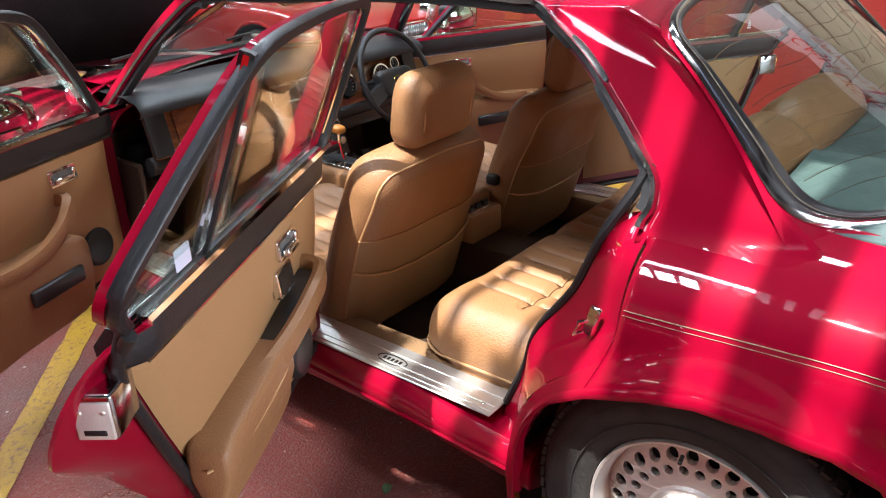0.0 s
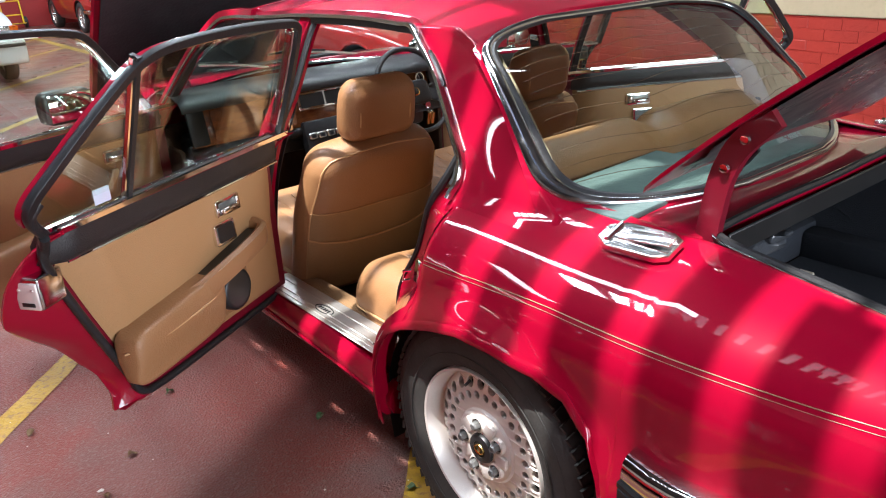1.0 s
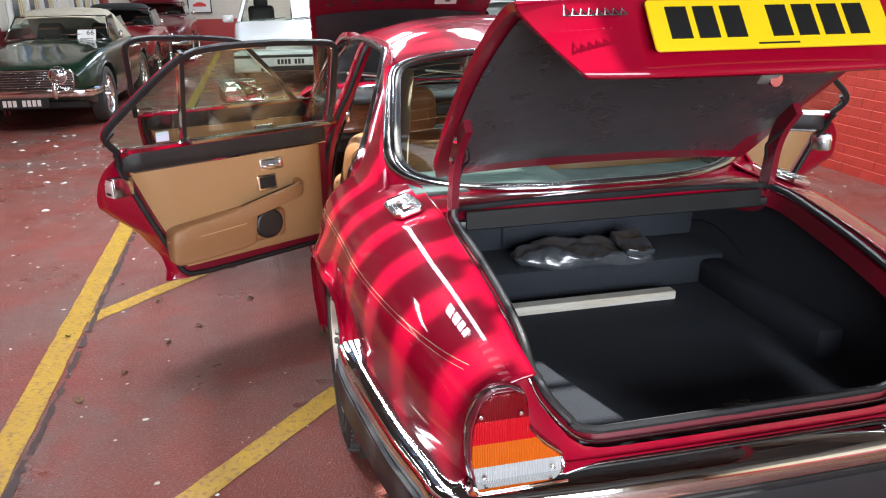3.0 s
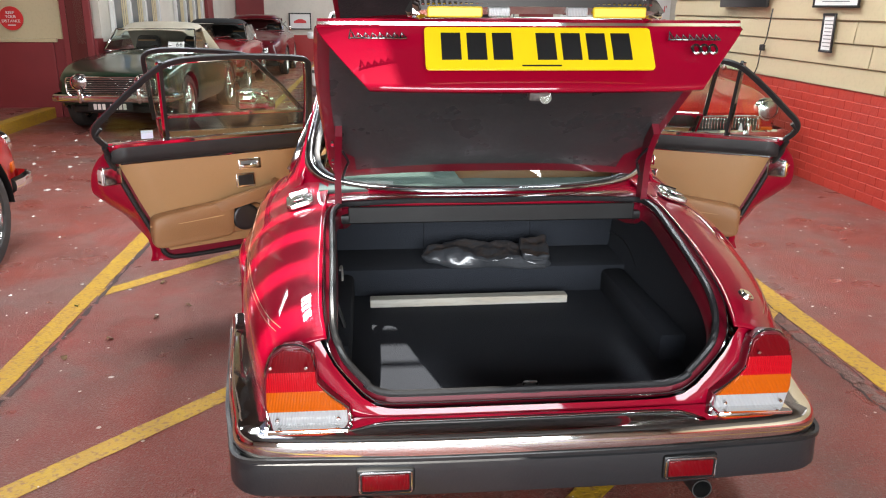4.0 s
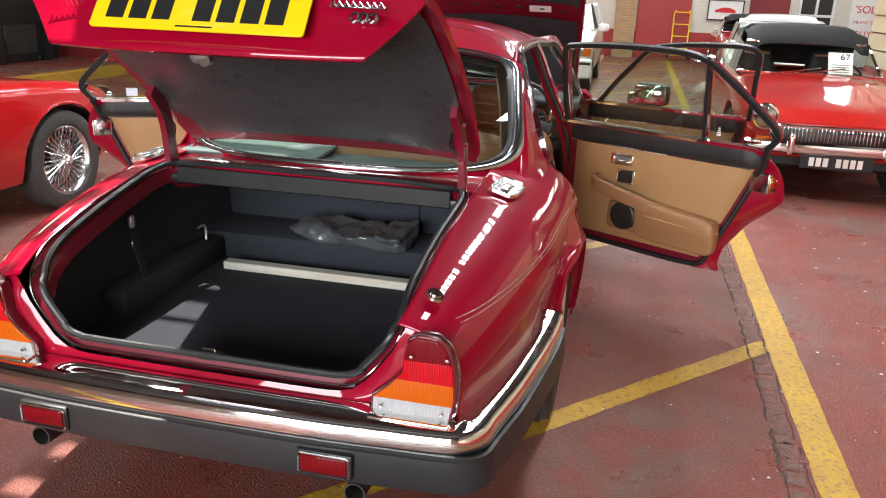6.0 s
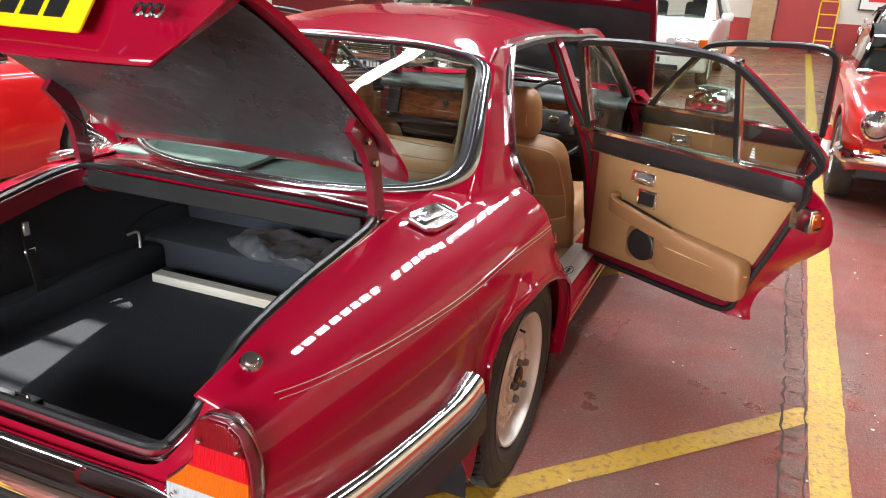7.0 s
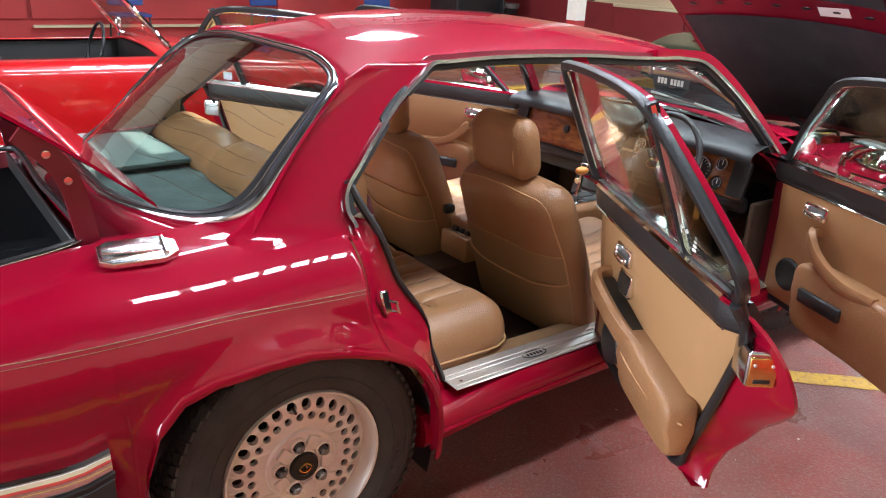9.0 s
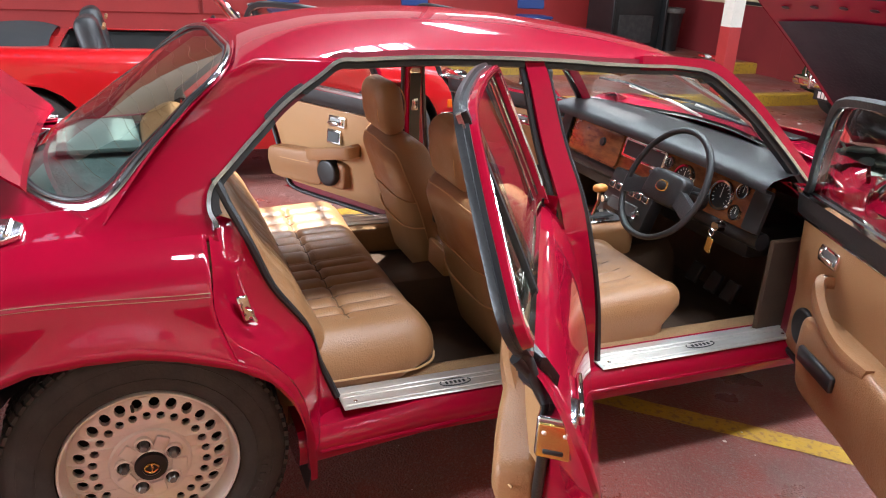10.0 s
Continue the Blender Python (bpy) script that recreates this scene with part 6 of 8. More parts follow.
cv = part("centre_vents", move(tidy(plate(rrect(.27, .075, .006), depth=.012, bevel=.002)), FD @ pose(-.01, .03, .008)), CHROME, dash, "black centre vents in a chrome frame")
for x in (-.075, .055):
    part("vent_grille", move(tidy(plate(rrect(.12, .058, .004), depth=.014)), FD @ pose(x, .03, .010)), BLACK, cv)
rd = part("radio_panel", rbox(.30, .06, .20, .01, 2, pose(0, 1.95, .58, -20, 0, 0)), BLACK, dash, "radio and heater controls")
for k in range(6):
    part("switch_bezel", rbox(.04, .01, .03, .003, 1, pose(-.115 + .046 * k, 1.93, .62, -20, 0, 0)), CHROME, rd)
    part("switch", rbox(.026, .012, .02, .003, 1, pose(-.115 + .046 * k, 1.927, .62, -20, 0, 0)), BLACK, rd)
part("radio", rbox(.18, .012, .05, .004, 1, pose(0, 1.908, .56, -20, 0, 0)), ENGINE_BLACK, rd)
for x in (-.11, .11):
    part("radio_knob", lathe([(0, -.02), (.014, -.02), (.016, 0)], 14, "y"), CHROME, rd).matrix_basis = pose(x, 1.905, .56)
part("heater_panel", rbox(.28, .012, .05, .004, 1, pose(0, 1.93, .50, -20, 0, 0)), CHROME, rd)
# steering wheel
SW = pose(.365, 1.81, .775, 64, 0, 0)
ring = [SW @ Vector((.192 * math.cos(a), .192 * math.sin(a), 0)) for a in [2 * math.pi * i / 60 for i in range(60)]]
swh = part("steering_wheel", tube(ring, .0115, 10, True), VINYL_BLACK, car, "black steering wheel with an oval badge")
part("wheel_boss", move(superbox(.20, .11, .055, .4, 28, 12), SW @ pose(0, -.005, -.02)), VINYL_BLACK, swh)
for sx in (1, -1):
    part("spoke", sweep([SW @ Vector(v) for v in ((sx * .05, -.005, -.01), (sx * .12, -.03, -.012), (sx * .185, -.05, 0))], [(-.012, -.026), (.012, -.026), (.014, .0), (.012, .026), (-.012, .026)], up=SW.to_3x3() @ Vector((0, 1, 0))), VINYL_BLACK, swh)
bdg = part("wheel_badge", move(superbox(.062, .04, .012, .8, 24, 8), SW @ pose(0, 0, .006)), GOLD, swh, "gold and black oval badge")
part("badge_face", move(superbox(.052, .031, .012, .8, 24, 8), SW @ pose(0, 0, .0085)), BLACK, bdg)
part("column", tube([SW @ Vector((0, 0, -.03)), SW @ Vector((0, 0, -.22))], .035, 14), BLACK, swh)
for sx in (1, -1):
    part("stalk", tube([SW @ Vector((0, 0, -.06)), SW @ Vector((sx * .16, .02, -.05))], .006, 6), BLACK, swh)
ig = part("ignition_lock", lathe([(0, -.03), (.017, -.03), (.02, 0)], 16, "y"), CHROME, car, "ignition lock with a bunch of keys")
ig.matrix_basis = pose(.53, 1.94, .655)
part("key_ring", tube([(.012 * math.cos(a), -.04, -.02 + .012 * math.sin(a)) for a in [2 * math.pi * i / 14 for i in range(14)]], .0015, 4, True), CHROME, ig)
for k, (dx, rz) in enumerate(((-.008, 8), (.004, -6), (.012, 14))):
    part("key", rbox(.016, .003, .055, .003, 1, pose(dx, -.04 - .004 * k, -.065, 0, rz, 0)), GOLD, ig)
for x in (.26, .37, .46):
    part("pedal", rbox(.06, .02, .08, .005, 1, pose(x, 2.1, .36, -30, 0, 0)), BLACK, car)
part("footwell", rbox(1.3, .04, .5, .01, 1, pose(0, 2.32, .45)), CARPET, car)
for s in (1, -1):
    part("kick_panel", rbox(.02, .34, .42, .008, 1, pose(s * .685, 2.18, .44)), CARPET, car)
    part("front_shut_face", rbox(.10, .10, .58, .015, 2, pose(s * .745, 2.205, .545)), PAINT, car, "red front door shut face")
    for z in (.42, .66):
        part("door_hinge", rbox(.05, .05, .07, .008, 1, pose(s * .79, 2.15, z)), PAINT_DULL, car)

# ---- windscreen, scuttle, front wings, engine bay, bonnet ----
rows = []
for j in range(13):
    f = j / 12
    row = []
    for i in range(25):
        a = -1 + i / 12
        w = .655 + (.505 - .655) * f
        y = 2.30 + (1.705 - 2.30) * f - (.19 - .11 * f) * a * a
        z = .875 + (1.262 - .875) * f + .02 * math.sin(math.pi * f) - .03 * a * a
        row.append((a * w, y, z))
    rows.append(row)
ws = part("windscreen", tidy(grid(rows)), GLASS, car, "curved windscreen glass")
ws.visible_shadow = False
edge = [Vector(p) for p in rows[0]] + [Vector(r[-1]) for r in rows[1:]] + [Vector(p) for p in rows[-1][::-1]] + [Vector(r[0]) for r in rows[-2:0:-1]]
part("windscreen_trim", tube([p + Vector((0, .004, .004)) for p in edge], .009, 6, True), CHROME, ws)
for x0, x1 in ((-.1, -.48), (.4, -.02)):
    part("wiper", tube(spline([(x0, 2.31, .885), ((x0 + x1) / 2, 2.27, .925), (x1, 2.2, .955)], 12), .006, 5), STEEL, car, "wiper arm and blade")
    part("wiper_blade", tube(spline([(x1 + .2, 2.25, .935), (x1, 2.21, .96), (x1 - .16, 2.14, .965)], 12), .006, 5), BLACK, car)
part("rear_view_mirror", move(superbox(.22, .03, .055, .5, 20, 10), pose(0, 1.80, 1.17, -12, 0, 0)), BLACK, car, "black rear view mirror")
for s in (1, -1):
    part("sun_visor", rbox(.38, .14, .018, .008, 2, pose(s * .22, 1.64, 1.205, 14, 0, 0)), HEADLINING, car, "beige sun visor")
part("scuttle", tidy(grid([[(x, y - .19 * (x / .66) ** 2 * (1 if y < 2.4 else .5), z) for x in [-.66 + 1.32 * i / 20 for i in range(21)]] for y, z in ((2.31, .872), (2.36, .886), (2.44, .885), (2.50, .87), (2.52, .82), (2.52, .4))])), PAINT, car, "red scuttle panel", 60)
part("scuttle_grille", rbox(.7, .07, .008, .003, 1, pose(0, 2.40, .892)), BLACK, car)
yf = [2.18, 2.2, 2.25, 2.3, 2.36, 2.42, 2.465, 2.4695, 2.4735, 2.476, 2.485, 2.5, 2.52, 2.55, 2.585, 2.62] + [2.66 + .03 * i for i in range(14)] + [3.085, 3.125, 3.16, 3.19, 3.215, 3.232, 3.242, 3.2475, 3.252, 3.28, 3.35, 3.45, 3.55, 3.65, 3.75, 3.83, 3.9]
for s in (1, -1):
    rows = []
    for y in yf:
        zb = max(.2, arch_z(y, 2.865) - .01)
        pts = clipped(y, zb, 2.0, 40)
        pts = pts + [(pts[-1][0] - .02, pts[-1][1] - .006), (pts[-1][0] - .025, pts[-1][1] - .05)]
        rows.append([(s * x, y, z) for x, z in pts])
    solid(part("front_wing", tidy(grid(rows)), PAINT, car, "glossy red front wing", 60), .005)
    rows = [[(s * x, 2.865 + .45 * math.sin(a), .28 + .35 * math.cos(a)) for x in (.80, .50)] for a in [radians(-105 + 210 * i / 20) for i in range(21)]]
    part("wheel_house", grid(rows), BLACK, car)
    part("inner_wing", grid([[(s * (curve_interp(y, X_IN) - .045), y, curve_interp(y, Z_IN) - .03), (s * (curve_interp(y, X_IN) - .05), y, .42)] for y in [2.52 + .1 * k for k in range(14)]]), PAINT_DULL, car)
    part("a_post_cover", tidy(grid([[(s * .655, 2.32, .872), (s * .70, 2.12, .82)], [(s * .70, 2.34, .875), (s * .735, 2.16, .83)], [(s * .74, 2.30, .845), (s * .76, 2.2, .80)]])), PAINT, car)
part("nose_panel", tidy(grid([[(x, 3.93 - .2 * abs(x / .7) ** 3, z) for x in [-.66 + 1.32 * i / 16 for i in range(17)]] for z in (.32, .42, .52, .57)])), PAINT, car)
part("slam_panel", rbox(1.0, .12, .05, .01, 1, pose(0, 3.80, .575)), PAINT_DULL, car)
# engine
part("engine_tray", rbox(1.02, 1.3, .03, .01, 1, pose(0, 3.15, .42)), ENGINE_BLACK, car)
eng = part("engine", rbox(.52, .8, .24, .05, 2, pose(0, 3.12, .54)), ENGINE_BLACK, car, "dusty engine with pipes and hoses")
random.seed(11)
for k in range(60):
    x, y = random.uniform(-.46, .46), random.uniform(2.58, 3.65)
    m = random.choice((ENGINE_GREY, ENGINE_BLACK, ENGINE_BLACK, CHROME))
    h = random.uniform(.62, .76) - .1 * (y - 2.58)
    if random.random() < .5:
        b = move(lathe([(0, .05), (.03, .05), (.034, .03), (.034, -.12), (0, -.12)], 14, "z"), pose(x, y, h - .04, random.uniform(-50, 50), random.uniform(-50, 50), 0) @ Matrix.Scale(random.uniform(.7, 1.5), 4))
    else:
        b = rbox(random.uniform(.04, .13), random.uniform(.04, .16), random.uniform(.06, .14), .012, 2, pose(x, y, h - .03, random.uniform(-8, 8), random.uniform(-8, 8), random.uniform(0, 180)))
    part("engine_part", b, m, eng)
for k in range(26):
    x, y = random.uniform(-.42, .42), random.uniform(2.6, 3.5)
    pts = [Vector((x, y, .71 - .09 * (y - 2.6)))]
    for j in range(4):
        pts.append(pts[-1] + Vector((random.uniform(-.16, .16), random.uniform(-.16, .16), random.uniform(-.03, .035))))
    part("engine_hose", tube(spline(pts, 24), random.choice((.006, .009, .014)), 8), random.choice((RUBBER, ENGINE_BLACK, ENGINE_GREY)), eng)
part("fluid_cap", lathe([(0, .03), (.03, .03), (.034, 0)], 16, "z"), YELLOW_PLASTIC, eng, "yellow cap").matrix_basis = pose(-.30, 2.72, .74)
part("coil", rbox(.06, .1, .06, .012, 2, pose(.28, 3.3, .68)), RED_PLASTIC, eng, "red fitting")
part("stay_bar", tube([(-.40, 2.52, .80), (0, 2.67, .77), (.40, 2.91, .71)], .009, 8), STEEL, eng)
# bonnet, hinged at the nose
BON = Matrix.Translation((0, 3.77, .63)) @ Matrix.Rotation(radians(-41), 4, "X")
def bonnet_point(a, f, d=0.0):
    w = .55 + .09 * f
    z = .05 * (1 - abs(a) ** 2.2) + .03 * math.sin(math.pi * min(1, f)) - d
    return BON @ Vector((a * w, -1.52 * f, z))
rows = [[bonnet_point(a, f / 20) for a in acr] for f in range(21)]
bon = part("bonnet", tidy(grid(rows)), PAINT, car, "raised red bonnet with black padding under it", 60)
rows = [[bonnet_point(a * .99, .01 + .98 * f / 20, .028) for a in acr] for f in range(21)]
part("bonnet_inner", tidy(grid(rows)), PAINT_DULL, bon, "red inner frame of the bonnet", 60)
for c in (0, -1):
    part("bonnet_edge", tidy(grid([[bonnet_point(acr[c], f / 20), bonnet_point(acr[c] * .99, .01 + .98 * f / 20, .03)] for f in range(21)])), PAINT, bon)
part("bonnet_rear_edge", tidy(grid([[bonnet_point(a, 1), bonnet_point(a * .99, .99, .03)] for a in acr])), PAINT, bon)
for f0, f1 in ((.05, .61), (.72, .96)):
    rows = [[bonnet_point(a * .94, f0 + (f1 - f0) * k / 10, .036) for a in acr] for k in range(11)]
    part("bonnet_pad", tidy(grid(rows)), PAD_BLACK, bon, "black soundproofing pad")
# black pads on the uncut flange stand for its shaded holes
for k in range(7):
    a = -.78 + .26 * k
    p0 = bonnet_point(a, .67, .034)
    part("flange_hole", move(superbox(.05, .02, .006, .8, 16, 6), Matrix.Translation(p0) @ Matrix.Rotation(radians(-41), 4, "X")), BLACK, bon)
part("bonnet_label", move(rbox(.15, .06, .002, 0, 1), Matrix.Translation(bonnet_point(.5, .67, .036)) @ Matrix.Rotation(radians(-41), 4, "X")), CARD, bon, "white paper label")


# ---- stance: the shell is drawn level and then brought to how the car stands ----
STANCE_Y = ((-1.3, .058), (-1.1, .052), (-.7, .012), (-.3, -.028), (0, -.05), (.25, -.066), (.55, -.066), (.9, -.10), (1.4, -.12), (1.8, -.078), (2.1, -.065), (4.0, -.06))
STANCE_TOP = ((-1.2, -.037), (-.6, -.036), (-.3, -.03), (.2, -.006), (1.3, -.005), (1.7, .006), (1.95, .042), (4.0, .05))
STANCE_LOW = ((-1.2, -.037), (-.45, -.036), (-.3, 0.0), (.4, .01), (.5, .035), (4.0, .04))
BOOT_INSIDE = ("boot_floor", "boot_step", "boot_side_box", "boot_bulkhead", "bulkhead_panel", "jack_strap", "buckle", "strap_hook", "strap_end", "boot_hook")


def stance(p):
    """Where a point of the level drawing comes to lie."""
    low = 1 - smooth01((p.z - .45) / .35)
    arch = smooth01((.52 - abs(p.y)) / .12) * (1 - smooth01((p.z - .5) / .25))
    dy = curve_interp(p.y, STANCE_Y) * (1 - arch)
    dz = (curve_interp(p.y, STANCE_TOP) * (1 - low) + curve_interp(p.y, STANCE_LOW) * low) * (1 - arch)
    return Vector((p.x, p.y + dy, p.z + dz))


def settle(ob):
    if ob in DOORS or ob.name.startswith("road_wheel"):
        return
    if ob.name.split(".")[0] not in BOOT_INSIDE:
        if ob.matrix_basis.is_identity:
            for v in ob.data.vertices:
                v.co = stance(v.co)
        else:
            ob.matrix_basis = Matrix.Translation(stance(ob.matrix_basis.translation) - ob.matrix_basis.translation) @ ob.matrix_basis
            return
    for c in ob.children:
        settle(c)


for c in car.children:
    settle(c)
car.matrix_basis = pose(0, 0, 0, 0, 0, 0.4)

# ---- other parked cars ----
def paint(name, c, rough=0.35):
    return material(name, c, rough=rough, coat=1.0, spec=0.2, var=0.1, var_scale=2)


GREEN_PAINT = paint("dark_green_paint", (0.006, 0.022, 0.012))
ORANGE_RED = paint("bright_red_paint", (0.37, 0.010, 0.007))
SIGNAL_RED = paint("signal_red_paint", (0.43, 0.005, 0.007))
WHITE_PAINT = paint("white_paint", (0.72, 0.72, 0.70))
CRIMSON = paint("crimson_paint", (0.26, 0.006, 0.012))
DARK_RED_PAINT = paint("dark_red_paint", (0.10, 0.006, 0.010))
CLOTH_BLACK = material("black_hood_cloth", (0.018, 0.018, 0.019), rough=0.85, var=0.4, var_scale=8, bump=0.3, bump_scale=200)
CLOTH_CREAM = material("cream_hood_cloth", (0.62, 0.56, 0.44), rough=0.8, var=0.25, var_scale=6, bump=0.2, bump_scale=200)
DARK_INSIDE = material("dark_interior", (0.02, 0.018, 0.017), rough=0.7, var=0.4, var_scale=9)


def on_floor(x, y, rz=0.0):
    return pose(x, y, 0, 0, 0, rz)


def simple_wheel(parent, x, y, r, wire, s):
    w = part("wheel", lathe([(r * .66, -.06), (r * .72, -.08), (r * .9, -.085), (r * .98, -.07), (r, -.045), (r, .045), (r * .98, .07), (r * .9, .085), (r * .72, .08), (r * .66, .06)], 40, "x"), TYRE, parent, "black tyre on a bright wheel")
    w.matrix_basis = pose(s * x, y, r, 0, 0, 0 if s > 0 else 180)
    part("rim", lathe([(r * .60, -.02), (r * .62, .05), (r * .67, .072), (r * .69, .07), (r * .66, .03), (r * .64, -.05)], 36, "x"), BRIGHT if wire else ALLOY, w)
    if wire:
        part("hub", lathe([(0, .10), (.022, .10), (.03, .085), (.035, .02), (.05, -.02)], 18, "x"), CHROME, w)
        for k in range(32):
            a = 2 * math.pi * k / 32
            part("spoke", tube([(.07, .032 * math.cos(a), .032 * math.sin(a)), (.045, r * .63 * math.cos(a + .35), r * .63 * math.sin(a + .35))], .0026, 4, bm=tube([(.01, .04 * math.cos(a), .04 * math.sin(a)), (.05, r * .63 * math.cos(a - .3), r * .63 * math.sin(a - .3))], .0026, 4)), BRIGHT, w)
        part("drum", lathe([(0, -.03), (r * .55, -.03)], 24, "x"), BLACK, w)
    else:
        part("disc", lathe([(0, .05), (.04, .055), (.05, .045), (r * .5, .04), (r * .63, .03)], 32, "x"), ALLOY, w)
    return w


def roadster(name, label, at, body, length=3.9, width=1.48, wheels=(.66, 2.9), r=.31, belt=.84, nose=.66, cowl_y=1.45, top=None, wire=True, hips=.0, tail=.78,
             lamp_z=.64, lamp_x=.55, lamp_r=.085, lamp_y=.10, grille=None, roof_z=1.25, ws_h=.36, cockpit=True, wrap=False):
    c = thing(name, label, "car", at)
    hw = width / 2
    W = ((0, hw * .80), (.12, hw * .90), (.4, hw * .97), (1.0, hw), (length * .7, hw), (length - .3, hw * .93), (length, hw * .82))
    ZS = ((0, nose - .06), (.15, nose + .02), (.6, belt - .06), (cowl_y, belt - .02), (cowl_y + .9, belt - .01 + hips), (length - .4, tail), (length, tail - .12))
    ZC = ((0, nose - .05), (.12, nose + .03), (.5, nose + .10), (cowl_y, belt + .04), (cowl_y + 1.3, belt + .02), (length - .4, tail + .03), (length, tail - .10))

    def bottom(y):
        z = .24 + (.10 * max(0, (.35 - y) / .35)) + .08 * max(0, (y - length + .4) / .4)
        for yc in wheels:
            q = (y - yc) / (r + .06)
            if abs(q) < 1:
                z = max(z, r + (r + .05) * math.sqrt(1 - q * q))
        return z

    def section(y):
        w, zs, zc, zb = curve_interp(y, W), curve_interp(y, ZS), curve_interp(y, ZC), bottom(y)
        pts = spline([(w * .90, 0, .2), (w * .965, 0, .34), (w, 0, .52), (w * .985, 0, zs - .10), (w * .95, 0, zs - .03), (w * .86, 0, zs + .005), (w * .66, 0, zs * .5 + zc * .5), (w * .35, 0, zc - .004), (0, 0, zc)], 30)
        return [Vector((p.x, y, max(p.z, zb))) for p in pts]

    yy = sorted(set([0, .02, .05, .1, .15] + [.2 + .1 * i for i in range(int((length - .2) / .1))] + [length - .05, length] +
                    [yc + k for yc in wheels for k in (-(r + .06), -(r + .058), -(r + .045), -(r + .02), -r + .04, -r + .1, r - .1, r - .04, r + .02, r + .045, r + .058, r + .06)]))
    y0, y1 = cowl_y + .12, cowl_y + 1.25
    rows = []
    for y in yy:
        half = section(y)
        rows.append([Vector((-p.x, p.y, p.z)) for p in half] + half[::-1][1:])
    bm = bmesh.new()
    vs = [[bm.verts.new(p) for p in row] for row in rows]
    n = len(rows[0])
    for i in range(len(yy) - 1):
        hole = cockpit and y0 <= yy[i] and yy[i + 1] <= y1
        for j in range(n - 1):
            if hole and abs(rows[i][j].x) < hw * .80 and abs(rows[i][j + 1].x) < hw * .80:
                continue
            bm.faces.new((vs[i][j], vs[i][j + 1], vs[i + 1][j + 1], vs[i + 1][j]))
    for k in (0, -1):
        bm.faces.new(vs[k] if k else vs[k][::-1])
    solid(part("body", tidy(bm, 1e-4), body, c, "", 50), .012)
    part("underside", rbox(width * .8, length * .86, .1, .02, 1, pose(0, length / 2, .26)), BLACK, c)
    for yc in wheels:
        for s in (1, -1):
            simple_wheel(c, hw - .10, yc, r, wire, s)
            part("arch_liner", grid([[(s * x, yc + (r + .055) * math.sin(a), r + (r + .045) * math.cos(a)) for x in (hw - .02, hw - .3)] for a in [radians(-90 + 15 * i) for i in range(13)]]), BLACK, c)
    if cockpit:
        tub = [[(x, y, z) for x, z in ((-hw * .8, belt - .02), (-hw * .74, .35), (hw * .74, .35), (hw * .8, belt - .02))] for y in (y0 - .05, y1 + .05)]
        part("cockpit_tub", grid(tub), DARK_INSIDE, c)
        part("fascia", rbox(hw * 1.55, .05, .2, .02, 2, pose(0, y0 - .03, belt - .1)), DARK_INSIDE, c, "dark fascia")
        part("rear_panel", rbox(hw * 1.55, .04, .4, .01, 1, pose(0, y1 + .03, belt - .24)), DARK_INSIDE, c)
        for s in (1, -1):
            st = part("seat", move(cushion(.44, .48, .2, .06, None, 8, 8, 4), pose(s * .34, y0 + .62, .44)), VINYL_BLACK, c, "black vinyl seat")
            part("seat_back", move(cushion(.42, .14, .62, .06, lambda p: Vector((p.x * (1 - .25 * smooth01(p.z / .3)), p.y, p.z)), 12, 5, 14), pose(s * .34, y0 + .92, .74, -14, 0, 0)), VINYL_BLACK, st)
            part("seat_stripe", tube([(s * .34 + dx, y0 + .86 + .02, .98) for dx in (-.12, 0, .12)], .012, 6), LEATHER, st)
        sx = .34
        part("steering_wheel", tube([(sx + .19 * math.cos(a), y0 + .2 - .05 * math.sin(a), belt - .06 + .18 * math.sin(a)) for a in [2 * math.pi * i / 30 for i in range(30)]], .012, 6, True), BLACK, c)
    # windscreen
    wb, wt = hw * .83, hw * .72
    zb = belt + .03
    q = [Vector((-wb, cowl_y + .06, zb)), Vector((-wt, cowl_y + .34, zb + ws_h)), Vector((wt, cowl_y + .34, zb + ws_h)), Vector((wb, cowl_y + .06, zb))]
    bow = lambda a, f: Vector(((wb + (wt - wb) * f) * a, cowl_y + .02 + .30 * f + .05 * a * a, zb + ws_h * f))
    g = part("windscreen", grid([[bow(-1 + i / 8, j / 4) for i in range(17)] for j in range(5)]), GLASS, c, "windscreen glass in a chrome frame")
    g.visible_shadow = False
    edge = [bow(-1 + i / 8, 0) for i in range(17)] + [bow(1, j / 4) for j in range(1, 5)] + [bow(1 - i / 8, 1) for i in range(1, 17)] + [bow(-1, 1 - j / 4) for j in range(1, 4)]
    part("windscreen_frame", tube(edge, .014, 6, True), CHROME if top is not None or not cockpit else CHROME, g)
    for s in (1, -1):
        part("wiper", tube([(s * .1 - .15, cowl_y - .02, zb + .01), (s * .1 + .2, cowl_y + .06, zb + .06)], .006, 5), CHROME, c)
        part("wing_mirror", move(superbox(.05, .05, .10, .7, 14, 8), pose(s * (hw + .02), cowl_y + .05, belt + .08)), CHROME, c)
    if top is not None:
        rr = []
        for f, z, k in ((0, zb + ws_h, wt), (.15, roof_z - .02, wt * 1.0), (.45, roof_z, wt * 1.0), (.8, roof_z - .03, wt * 1.02), (1.05, roof_z - .16, wt * 1.08), (1.25, belt + .03, wt * 1.14)):
            y = cowl_y + .30 + f
            row = []
            for i in range(17):
                a = -1 + i / 8
                row.append((k * a * (1.0 if abs(a) < .9 else 1.0), y, (belt if abs(a) == 1 and f > .7 else z) - (.05 if abs(a) > .8 else .0) - .03 * a * a))
            rr.append(row)
